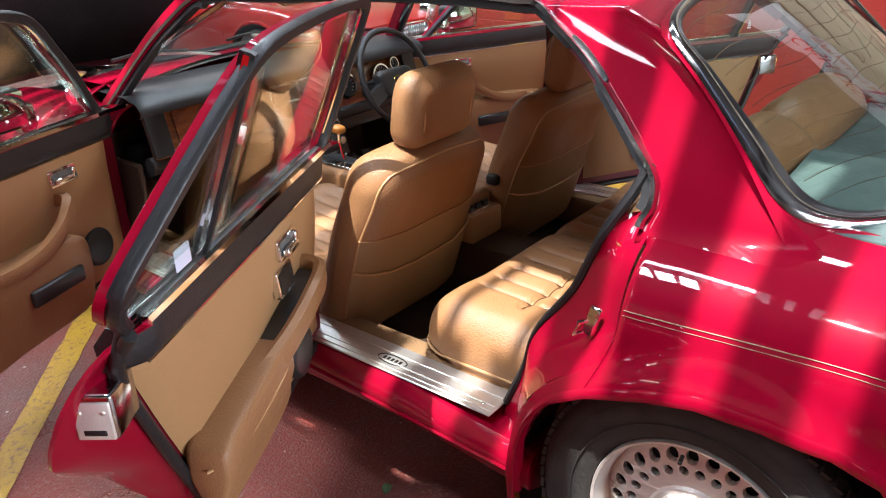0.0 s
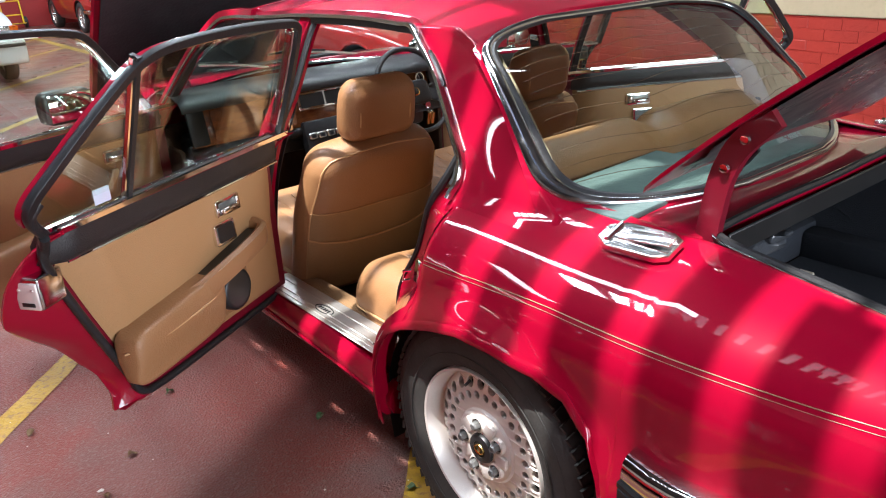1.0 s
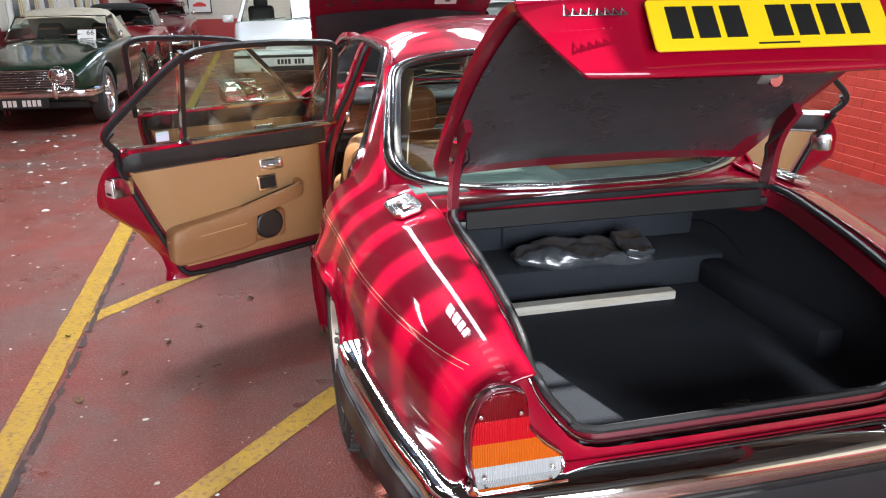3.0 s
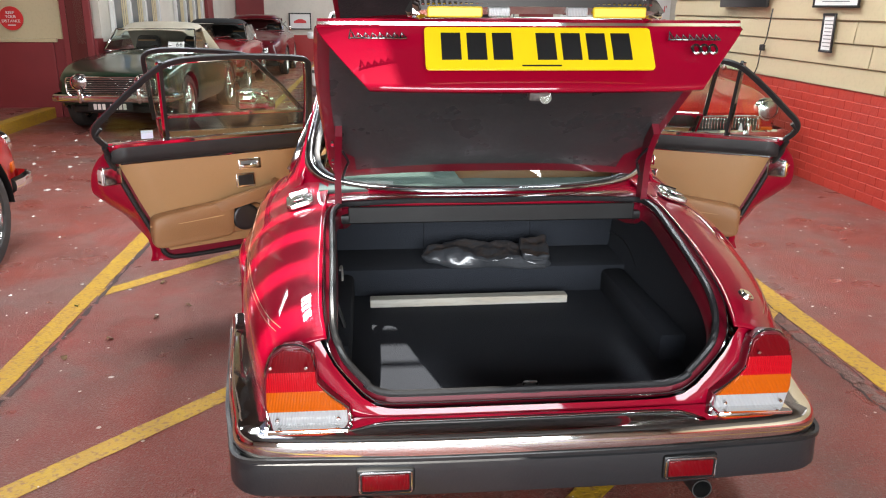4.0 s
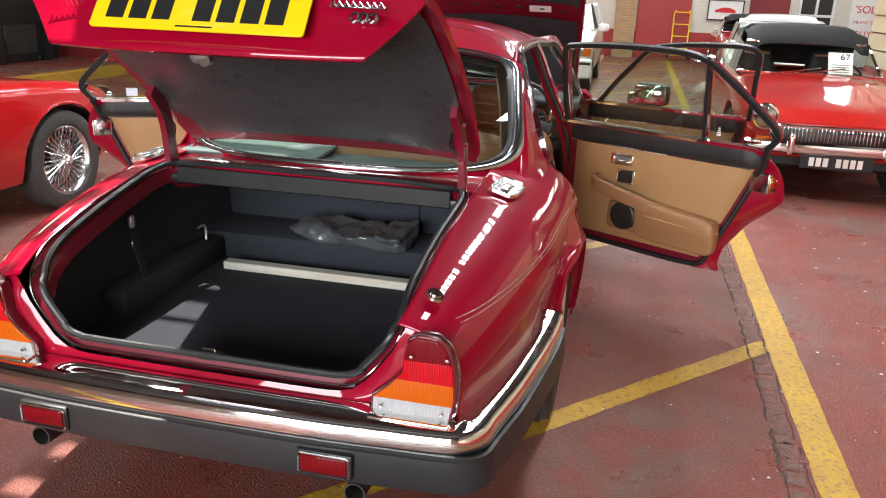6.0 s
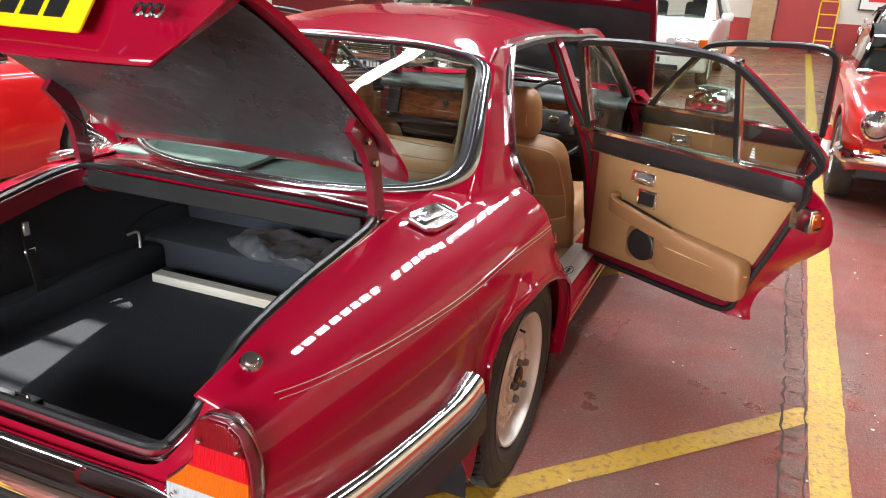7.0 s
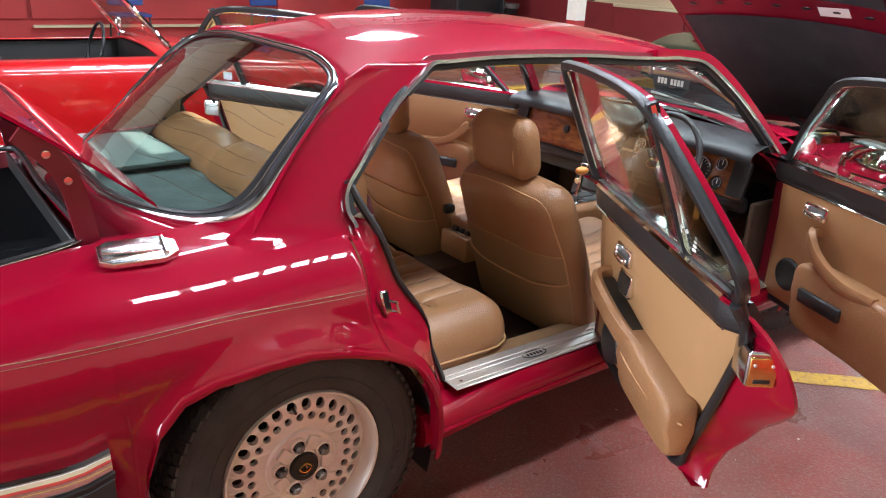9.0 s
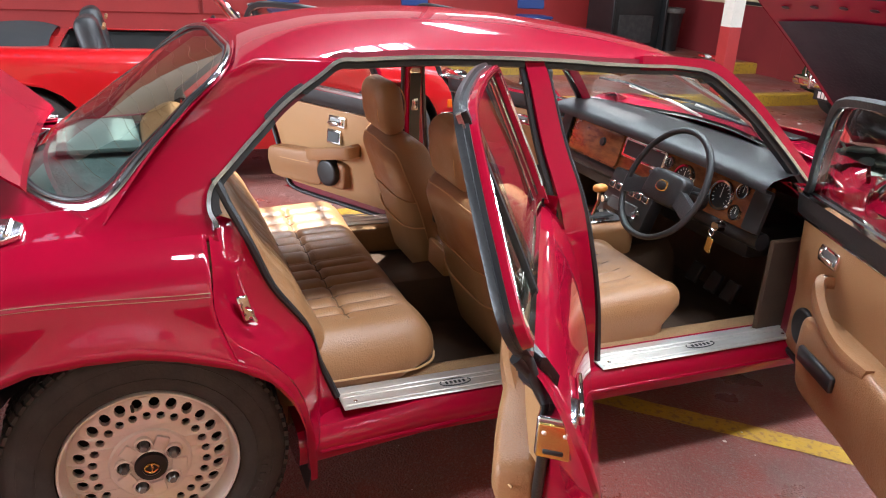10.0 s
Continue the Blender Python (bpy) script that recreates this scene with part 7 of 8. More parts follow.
        solid(part("hood", tidy(grid(rr)), top, c, "raised cloth hood", 60), .012)
        for s in (1, -1):
            part("side_window", grid([[(s * wt * 1.02, cowl_y + .34, zb + ws_h - .04), (s * wt * 1.04, cowl_y + 1.15, roof_z - .12)], [(s * wb * 1.02, cowl_y + .12, belt), (s * wb * 1.03, cowl_y + 1.25, belt)]]), GLASS, c)
    # front: lamps, grille, bumper, plate
    for s in (1, -1):
        hl = part("headlamp", move(lathe([(lamp_r * .93, -.03), (lamp_r * 1.1, -.025), (lamp_r * 1.15, 0), (lamp_r * 1.1, .06)], 28, "y"), Matrix.Translation((s * lamp_x, lamp_y, lamp_z))), CHROME, c, "round headlamp in a chrome rim")
        part("headlamp_glass", move(lathe([(0, -.045), (lamp_r * .5, -.04), (lamp_r * .95, -.02)], 28, "y"), Matrix.Translation((s * lamp_x, lamp_y, lamp_z))), HEAD_GLASS, hl)
        part("side_lamp", rbox(.10, .03, .045, .01, 2, pose(s * (lamp_x + .0), lamp_y - .02, lamp_z - .17)), AMBER_LENS, c)
        if wrap:
            part("corner_lamp", rbox(.02, .10, .06, .008, 2, pose(s * hw * .925, .20, .52, 0, 0, s * -14)), AMBER_LENS, c, "amber lamp wrapped round the wing")
    gw, gh, gz, kind, bars = grille or (.9, .16, .52, "h", 6)
    gr = part("grille", rbox(gw, .03, gh, .015, 2, pose(0, .012, gz)), BLACK, c, "chrome barred grille")
    for k in range(bars):
        if kind == "h":
            part("grille_bar", rbox(gw, .02, .009, .003, 1, pose(0, -.008, gz - gh / 2 + gh * (k + .5) / bars)), CHROME, gr)
        else:
            part("grille_bar", rbox(.008, .02, gh, .003, 1, pose(-gw / 2 + gw * (k + .5) / bars, -.008, gz)), CHROME, gr)
    part("grille_surround", tube([(x, -.01, z) for x, z in [(px, gz + pz) for px, pz in rrect(gw + .02, gh + .02, .05)]], .010, 6, True), CHROME, gr)
    bp = [(-hw * .98, .30, .42), (-hw * .97, .12, .42), (-hw * .85, -.03, .42), (0, -.08, .42), (hw * .85, -.03, .42), (hw * .97, .12, .42), (hw * .98, .30, .42)]
    bu = part("front_bumper", sweep(spline(bp, 30), [(-.012, -.045), (.012, -.03), (.018, 0), (.012, .03), (-.012, .045)]), CHROME, c, "chrome front bumper")
    for s in (1, -1):
        part("overrider", move(superbox(.05, .07, .17, .6, 14, 8), pose(s * .34, -.085, .45)), CHROME, bu)
    pl_ = part("number_plate", rbox(.52, .01, .11, .004, 1, pose(0, -.09, .33)), INK, c, "black number plate with silver characters")
    plate_bars("### ####", ALLOY, pl_, frame_at((0, -.098, .33), (1, 0, 0), (0, 0, 1)), .036, .066, .014)
    return c


def lot_card(number, at):
    cd = thing("lot_card", "white lot card with a printed number behind the windscreen", "card", at)
    part("card", rbox(.21, .004, .30, 0, 1), CARD, cd)
    lettering(number, .09, INK, cd, frame_at((.045, -.004, .10), (1, 0, 0), (0, 0, 1)))
    for k in range(6):
        part("text_bar", rbox(.15, .002, .008, 0, 1, pose(0, -.003, .02 - .025 * k)), ENGINE_GREY, cd)


roadster("sports_car", "dark green classic roadster with a cream hood up", on_floor(-3.45, 6.75, -3), GREEN_PAINT, 3.8, 1.47, (.68, 2.85), .315, .86, .68, 1.42, CLOTH_CREAM, True, grille=(1.02, .18, .56, "h", 7), lamp_z=.60, lamp_x=.37, lamp_r=.086, lamp_y=.0, roof_z=1.25, ws_h=.26)
lot_card("66", pose(-3.02, 8.16, .88, -38, 0, 0))
roadster("sports_car", "bright red classic roadster with a black hood up", on_floor(2.52, 3.80), ORANGE_RED, 3.85, 1.50, (.66, 2.95), .31, .83, .66, 1.42, CLOTH_BLACK, True, grille=(.92, .14, .50, "v", 34), lamp_z=.635, lamp_x=.54, lamp_r=.088, lamp_y=.0, roof_z=1.29, ws_h=.26)
lot_card("67", pose(2.80, 5.36, .93, -35, 0, 0))
roadster("sports_car", "signal red open roadster with black seats and wire wheels", pose(-3.29, 2.34, 0, 0, 0, 180), SIGNAL_RED, 3.9, 1.47, (.68, 2.93), .32, .87, .70, 1.45, None, True, tail=.88, roof_z=1.25, ws_h=.36, wrap=True)
# folded hood of the open roadster
rows = []
for f in range(13):
    y = -.42 - .52 * f / 12
    e = math.sin(math.pi * min(1, max(0, (f + .6) / 13))) ** .4
    rows.append([(-3.29 + .60 * a * (.75 + .25 * e), y, .875 + .085 * e * (1 - abs(a) ** 4) * (1 - .3 * f / 12)) for a in acr])
tagged(finish("tonneau_cover", tidy(grid(rows)), CLOTH_BLACK), "black cloth tonneau over the folded hood of the roadster", "tonneau")
fcap = thing("filler_cap", "chrome quick-release filler cap on the roadster's tail", "cap", pose(-3.29, -1.08, .885))
part("cap_base", lathe([(0, .03), (.05, .03), (.06, .02), (.065, 0)], 24, "z"), CHROME, fcap)
part("cap_lever", rbox(.03, .09, .015, .004, 1, pose(0, 0, .038)), CHROME, fcap)
roadster("sports_car", "pale cream coupe parked behind the red roadster", on_floor(2.85, 8.25, -4), WHITE_PAINT, 3.7, 1.6, (.75, 2.8), .31, .90, .72, 1.3, WHITE_PAINT, False, grille=(1.0, .14, .54, "h", 4), roof_z=1.33, ws_h=.28)
roadster("sports_car", "red sports car with a dark hood by the far wall", on_floor(3.4, 15.4), ORANGE_RED, 3.6, 1.5, (.65, 2.8), .3, .82, .64, 1.1, CLOTH_BLACK, True, roof_z=1.24, ws_h=.27)
roadster("sports_car", "red sports car with a black hood behind the green one", on_floor(-3.34, 10.95), CRIMSON, 3.4, 1.5, (.65, 2.6), .3, .84, .66, 1.3, CLOTH_BLACK, True, roof_z=1.23, ws_h=.26)
roadster("sports_car", "dark red coupe parked near the far wall", on_floor(-3.08, 14.45), DARK_RED_PAINT, 3.1, 1.6, (.7, 2.4), .3, .9, .72, 1.1, DARK_RED_PAINT, False, roof_z=1.27, ws_h=.24)


def hatchback(at):
    c = thing("hatchback", "white boxy hatchback with amber indicators", "car", at)
    L, hw = 3.95, .81
    W = ((0, hw * .93), (.1, hw * .97), (.5, hw), (3.4, hw), (L, hw * .95))
    ZC = ((0, .70), (.05, .74), (.2, .79), (1.05, .93), (1.2, .95), (3.8, .95), (L, .86))
    wheels, r = (.78, 3.2), .285

    def bottom(y):
        z = .26
        for yc in wheels:
            q = (y - yc) / (r + .055)
            if abs(q) < 1:
                z = max(z, r + (r + .045) * math.sqrt(1 - q * q))
        return z
    yy = sorted(set([0, .02, .06] + [.1 * i for i in range(1, 39)] + [L - .03, L] + [yc + k for yc in wheels for k in (-.34, -.337, -.32, -.29, -.24, .24, .29, .32, .337, .34)]))
    rows = []
    for y in yy:
        w, zc, zb = curve_interp(y, W), curve_interp(y, ZC), bottom(y)
        half = spline([(w * .95, 0, .24), (w * .99, 0, .40), (w, 0, .58), (w * .99, 0, zc - .10), (w * .95, 0, zc - .02), (w * .8, 0, zc), (w * .4, 0, zc + .012), (0, 0, zc + .015)], 24)
        half = [Vector((p.x, y, max(p.z, zb))) for p in half]
        rows.append([Vector((-p.x, p.y, p.z)) for p in half] + half[::-1][1:])
    bm = grid(rows)
    part("body", tidy(bm, 1e-4), WHITE_PAINT, c, "", 45)
    part("nose", rbox(1.5, .04, .44, .02, 2, pose(0, .01, .50)), WHITE_PAINT, c)
    # greenhouse
    def gp(a, y, z, w):
        return Vector((w * a, y, z))
    ring_b = [gp(-1, 1.12, .94, .74), gp(1, 1.12, .94, .74), gp(1, 3.75, .95, .74), gp(-1, 3.75, .95, .74)]
    part("roof", tidy(grid([[gp(a, 1.82 + .05 * (1 - a * a) * -1 + 1.55 * f, 1.345 + .03 * math.sin(math.pi * f) - .03 * abs(a) ** 3, .60) for a in [-1 + i / 6 for i in range(13)]] for f in [i / 8 for i in range(9)]])), WHITE_PAINT, c, "white roof", 50)
    ws_ = part("windscreen", grid([[gp(a, 1.12 + .68 * f - .03 * (1 - a * a), .95 + .385 * f, .72 - .13 * f) for a in [-1 + i / 6 for i in range(13)]] for f in (0, .5, 1)]), GLASS, c, "raked windscreen")
    for s in (1, -1):
        part("front_pillar", tube([(s * .735, 1.12, .94), (s * .60, 1.82, 1.335)], .03, 8), WHITE_PAINT, c)
        part("centre_pillar", tube([(s * .735, 2.35, .94), (s * .60, 2.45, 1.335)], .03, 8), BLACK, c)
        part("rear_pillar", tube([(s * .735, 3.6, .94), (s * .60, 3.35, 1.335)], .06, 8), WHITE_PAINT, c)
        part("side_glass", grid([[(s * .735, 1.15, .94), (s * .735, 3.6, .94)], [(s * .60, 1.82, 1.33), (s * .60, 3.35, 1.33)]]), GLASS, c)
        part("door_mirror", move(superbox(.18, .09, .12, .5, 18, 10), pose(s * .90, 1.36, .99)), WHITE_PAINT, c, "white door mirror")
        hl = part("headlamp", rbox(.36, .05, .13, .015, 2, pose(s * .52, -.01, .66)), CHROME, c, "rectangular headlamp")
        part("headlamp_glass", rbox(.34, .03, .115, .012, 2, pose(s * .52, -.03, .66)), HEAD_GLASS, hl)
        part("indicator", rbox(.10, .09, .12, .012, 2, pose(s * .745, .02, .66)), AMBER_LENS, c, "amber corner indicator")
        for yc in wheels:
            simple_wheel(c, hw - .09, yc, r, False, s)
        st = part("seat", move(cushion(.44, .14, .62, .06, None, 8, 4, 10), pose(s * .36, 2.25, .86, -12, 0, 0)), DARK_INSIDE, c, "dark front seat")
        part("headrest", move(cushion(.24, .1, .17, .045, None, 8, 4, 6), pose(s * .36, 2.34, 1.22)), DARK_INSIDE, st)
        part("wiper", tube([(s * .2 - .2, 1.08, .965), (s * .2 + .2, 1.16, 1.0)], .008, 5), BLACK, c)
    # one solid dark block fills the cabin below the windows
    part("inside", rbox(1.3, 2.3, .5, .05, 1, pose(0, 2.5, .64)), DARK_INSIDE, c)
    part("grille", rbox(.66, .03, .10, .01, 2, pose(0, -.015, .655)), WHITE_PAINT, c)
    part("badge", move(superbox(.12, .02, .05, .9, 16, 8), pose(0, -.035, .70)), CHROME, c, "chrome oval badge")
    part("spot_lamp", move(lathe([(0, -.03), (.055, -.025), (.065, 0)], 20, "y"), Matrix.Translation((.30, -.035, .67))), CLEAR_LENS, c)
    part("bumper", rbox(1.66, .16, .30, .04, 3, pose(0, -.02, .42)), WHITE_PAINT, c, "white front bumper")
    part("bumper_strip", rbox(1.64, .02, .04, .008, 1, pose(0, -.105, .50)), BLACK, c)
    part("air_intake", rbox(.9, .02, .07, .01, 1, pose(0, -.105, .32)), BLACK, c)
    pl_ = part("number_plate", rbox(.52, .012, .11, .004, 1, pose(0, -.11, .42)), PLATE_WHITE, c, "white number plate")
    plate_bars("#### ###", INK, pl_, frame_at((0, -.118, .42), (1, 0, 0), (0, 0, 1)), .038, .07, .014)
    return c


hatchback(on_floor(-.52, 9.7))

# ---- loose things ----
bat = thing("wooden_batten", "white painted pale wooden batten lying in the boot", "batten", pose(-.048, -.225, .491, 0, 0, .6))
part("batten_body", rbox(.70, .044, .030, .003, 1), WOOD_PALE, bat)


def crumple(p):
    q = Vector(p)
    n0 = noise.noise(Vector((p.x * 9, p.y * 14, p.z * 14)))
    n1 = noise.noise(Vector((p.x * 30, p.y * 30, p.z * 30 + 7)))
    q.z += (.022 * n0 + .010 * n1) * (1 if p.z > 0 else .1)
    q.y += .02 * n0
    q.x *= 1 + .06 * n1
    q.z *= 1 - .35 * smooth01((-p.x - .05) / .2)
    q.y *= 1 - .3 * smooth01((-p.x - .1) / .15)
    return q


bag = thing("plastic_bag", "crumpled glossy black plastic bag lying in the boot", "bag", pose(.03, -.075, .605, 0, 0, -6))
part("bag_body", cushion(.46, .17, .062, .028, crumple, 60, 30, 6), BAG, bag)
part("bag_tie", cushion(.10, .18, .03, .012, lambda p: crumple(p) + Vector((.175, -.01, .028)), 20, 26, 4), BAG, bag)


def leaf(x, y, rz, mat, sz=.032):
    lf = thing("fallen_leaf", "small green leaf lying on the floor" if mat is LEAF_GREEN else "dry brown leaf lying on the floor", "leaf", pose(x, y, .004, 0, 0, rz), "leaves on the floor")
    rows = [[(sz * f, w * sz * .42 * math.sin(math.pi * f) ** .8, .006 * abs(w) + .006 * math.sin(f * 5)) for w in (-1, -.5, 0, .5, 1)] for f in [i / 8 for i in range(9)]]
    part("blade", grid(rows), mat, lf)
    part("stalk", tube([(0, 0, .002), (-sz * .3, .002, .002)], .0012, 4), mat, lf)


LEAF_GREEN = material("green_leaf", (0.05, 0.10, 0.03), rough=0.6, var=0.4, var_scale=40)
LEAF_BROWN = material("brown_leaf", (0.14, 0.08, 0.03), rough=0.7, var=0.4, var_scale=40)
for x, y, rz, k in ((-1.13, 1.31, 30, 0), (-.785, .81, 200, 0), (-1.47, .87, 80, 1), (-1.36, 1.03, 10, 1), (-1.9, 1.05, 120, 0), (-1.62, .62, 50, 1), (-.78, .30, 140, 0), (-1.75, .45, 300, 1), (-1.55, 1.4, 220, 1), (-2.1, .2, 80, 0)):
    leaf(x, y, rz, LEAF_BROWN if k else LEAF_GREEN)

# plaster crumbs on the floor
random.seed(21)
CRUMB = material("white_crumb", (0.66, 0.62, 0.56), rough=0.8, var=0.3, var_scale=30)
bm = bmesh.new()
def crumb(x, y, r):
    z, g = r * .35, 0.0
    base = [bm.verts.new((x + r * math.cos(a) * random.uniform(.5, 1.1), y + r * math.sin(a) * random.uniform(.5, 1.1), g + .003)) for a in [2 * math.pi * i / 5 for i in range(5)]]
    tip = bm.verts.new((x + random.uniform(-.3, .3) * r, y + random.uniform(-.3, .3) * r, g + z + .003))
    for i in range(5):
        bm.faces.new((base[i], base[(i + 1) % 5], tip))
for k in range(260):
    crumb(random.gauss(-3.3, .8), random.gauss(4.6, 1.1), random.choice((.005, .006, .008, .008, .011, .014, .02, .034)))
for k in range(120):
    crumb(random.gauss(-2.2, .45), random.gauss(1.6, 1.4), random.choice((.004, .006, .009, .014)))
for k in range(420):
    crumb(random.uniform(1.85, 3.42), random.uniform(-1.5, 6.0), random.choice((.003, .004, .005, .007, .012)))
for k in range(160):
    crumb(random.uniform(-1.8, 1.7), random.uniform(-1.6, 2.6), random.choice((.003, .004, .006, .008)))
tagged(finish("floor_crumbs", bm, CRUMB, smooth=False), "scattered white plaster crumbs on the floor", "debris", "", "stuff")


def cone(x, y):
    c = thing("traffic_cone", "orange and white plastic traffic cone on a black base", "cone", pose(x, y, 0), "traffic cones")
    part("base", rbox(.30, .30, .03, .01, 2, pose(0, 0, .015)), RUBBER, c)
    part("cone_body", lathe([(.105, .026), (.095, .08), (.081, .145), (.050, .29), (.028, .385), (.022, .40), (0, .40)], 28, "z"), RED_PLASTIC, c)
    part("white_band", lathe([(.0885, .12), (.0545, .277), (.052, .277)], 28, "z"), CARD, c)


cone(-1.95, 5.2)
cone(1.80, 5.25)

# column on the platform
col = structure("column", block(-.08, .08, -.08, .08, 0, .76), WALL_RED, "square column painted red below and white above")
col.matrix_basis = pose(-4.80, 6.38, .135)
c2 = structure("column_upper", block(-.079, .079, -.079, .079, .76, ROOF_Z - .16), WHITE_WALL, "white upper part of the column")
c2.matrix_basis = pose(-4.80, 6.38, .135)
structure("column_far", block(-8.3, -8.1, 3.95, 4.12, .2, ROOF_Z), WALL_RED, "square red column by the side wall")

# cross wall: panel, door, round sign, framed sign
pn = structure("garage_panel", block(-5.85, -4.60, 8.20, 8.25, 0, .99, .01), WALL_DARKRED, "dark red wooden panel")
structure("panel_trim", block(-5.88, -4.55, 8.19, 8.245, .99, 1.04, .008), CREAM, "cream rail over the panel")
dr = structure("door_1", block(-4.46, -4.08, 8.18, 8.25, 0, 2.07, .01), WALL_DARKRED, "dark red door with glazed panels")
part("door_pane", rbox(.22, .02, 1.0, .01, 1, pose(-4.27, 8.172, 1.22)), GLASS_DARK, dr)
sg = thing("round_sign", "round red sign with white lettering on the wall", "sign", frame_at((-5.1, 8.235, 1.29), (1, 0, 0), (0, 0, 1)))
part("disc", lathe([(0, .006), (.15, .006), (.152, 0)], 40, "z"), RED_PLASTIC, sg)
for t, z in (("KEEP", .07), ("YOUR", .02), ("DISTANCE", -.035)):
    lettering(t, .05, CARD, sg, pose(0, z, .008))
part("text_bar", move(plate(rrect(.10, .012, .003), depth=.002), pose(0, -.085, .008)), CARD, sg)
fs = thing("framed_sign", "dark framed sign with pale lettering on the wall", "sign", frame_at((-6.55, 8.24, 1.19), (1, 0, 0), (0, 0, 1)))
part("board", move(plate(rrect(.5, .3, .005), depth=.02), pose(0, 0, .01)), INK, fs)
part("text_bar", move(plate(rrect(.4, .07, .003), depth=.004), pose(0, -.07, .022)), CREAM, fs)

# far wall: windows, doors, pictures, boards
def wall_window(x, w, z0, z1, panes):
    wd = structure("window_1", block(x - w / 2, x + w / 2, Y_FRONT - .03, Y_FRONT + .015, z0, z1), DARK_INSIDE, "white framed window in the far wall")
    for k in range(panes + 1):
        part("window_frame", rbox(.06, .06, z1 - z0, .006, 1, pose(x - w / 2 + w * k / panes, Y_FRONT - .04, (z0 + z1) / 2)), WHITE_PAINT, wd)
    for z in (z0, (z0 + z1) / 2, z1):
        part("window_rail", rbox(w + .1, .065, .06, .006, 1, pose(x, Y_FRONT - .045, z)), WHITE_PAINT, wd)
    part("window_sill", rbox(w + .3, .16, .05, .01, 1, pose(x, Y_FRONT - .08, z0 - .04)), WHITE_PAINT, wd)


def side_window(y0, y1, z0, z1, panes):
    wd = structure("window_2", block(-4.07, -4.052, y0, y1, z0, z1), WINDOW_DIM, "white framed window in the wall behind the green car")
    for k in range(panes + 1):
        part("window_frame", rbox(.06, .07, z1 - z0, .006, 1, pose(-4.03, y0 + (y1 - y0) * k / panes, (z0 + z1) / 2)), WHITE_PAINT, wd)
    for z in (z0, z0 + (z1 - z0) * .7, z1):
        part("window_rail", rbox(.065, y1 - y0 + .1, .06, .006, 1, pose(-4.028, (y0 + y1) / 2, z)), WHITE_PAINT, wd)
    part("window_sill", rbox(.16, y1 - y0 + .2, .05, .01, 1, pose(-3.99, (y0 + y1) / 2, z0 - .05)), WHITE_PAINT, wd)
    for k in range(panes):
        part("curtain", grid([[(-4.05 + .012 * math.sin(j * 1.3), y0 + (y1 - y0) * (k + .62 + .3 * j / 12) / panes, z) for j in range(13)] for z in (z0 + .03, z1 - .03)]), CREAM, wd, "pale curtain behind the glass")


WINDOW_DIM = material("dim_window_glass", (0.10, 0.11, 0.11), rough=0.12, var=0.5, var_scale=1.5, var_col=(0.22, 0.23, 0.23))
side_window(8.95, 11.4, 1.08, 2.5, 3)
side_window(12.6, 14.9, 1.02, 2.5, 3)
wall_window(5.2, .78, .1, 2.36, 2)
for x, w in ((-3.67, .74), (4.1, .95)):
    structure("door_2", block(x - w / 2, x + w / 2, Y_FRONT - .05, Y_FRONT + .01, -.3, 1.9, .01), WALL_DARKRED, "dark red plank door")
structure("wall_door_red", block(.86, 2.2, Y_FRONT - .06, Y_FRONT + .01, -.3, 2.4, .01), WALL_RED, "red sliding door")
pier = structure("brick_pier", block(.3, .84, Y_FRONT - .3, Y_FRONT, -.3, ROOF_Z), BRICK_BUFF, "pier of buff bricks")
for rz in range(24):
    for cx in range(3):
        b = part("brick", rbox(.168, .02, .062, .004, 1, pose(.39 + .18 * cx, Y_FRONT - .305, -.27 + .075 * rz)), BRICK_BUFF, pier)
def picture(x, z, w, h):
    p = thing("framed_picture", "framed print of a car on the wall", "picture", frame_at((x, Y_FRONT - .02, z), (1, 0, 0), (0, 0, 1)), "framed pictures")
    part("mount", move(plate(rrect(w, h, .004), depth=.01), pose(0, 0, .006)), CARD, p)
    for px, pz, a, b in ((0, h / 2, w + .04, .03), (0, -h / 2, w + .04, .03), (w / 2, 0, .03, h), (-w / 2, 0, .03, h)):
        part("frame_rail", rbox(a, b, .02, .004, 1, pose(px, pz, .012)), INK, p)
    part("print", move(plate([(-w * .3, -h * .12), (w * .3, -h * .12), (w * .28, h * .02), (w * .1, h * .14), (-w * .08, h * .14), (-w * .3, 0)], depth=.004), pose(0, 0, .013)), RED_PLASTIC, p)
picture(3.05, 1.28, .85, .48)
picture(-2.36, 1.06, .56, .40)

sb = thing("sale_notice", "white notice board with red capital lettering", "sign", frame_at((6.95, Y_FRONT - .02, .9), (1, 0, 0), (0, 0, 1)))
part("board", move(plate(rrect(1.9, 1.9, .01), depth=.02), pose(0, .1, .0)), CARD, sb)
for t, z, h in (("'SOLD AS SEEN'", .52, .25), ("MEANS EXACTLY WHAT IT SAYS", .22, .11), ("BUYER BEWARE", -.06, .21), ("THERE IS NO COMEBACK OR REFUND", -.38, .105)):
    lettering(t, h, RED_PLASTIC, sb, pose(0, z, .013))

# yellow sack truck by the far wall
tr = thing("sack_truck", "yellow steel sack truck leaning by the wall", "trolley", pose(2.0, 19.0, 0, -8, 0, 0))
for s in (1, -1):
    part("rail", tube([(s * .2, 0, .1), (s * .2, 0, 1.15), (s * .17, -.03, 1.25)], .018, 8), YELLOW_PLASTIC, tr)
    part("wheel", move(lathe([(0, .03), (.12, .03), (.13, 0), (.12, -.03), (0, -.03)], 20, "x"), Matrix.Translation((s * .26, .1, .14))), RUBBER, tr)
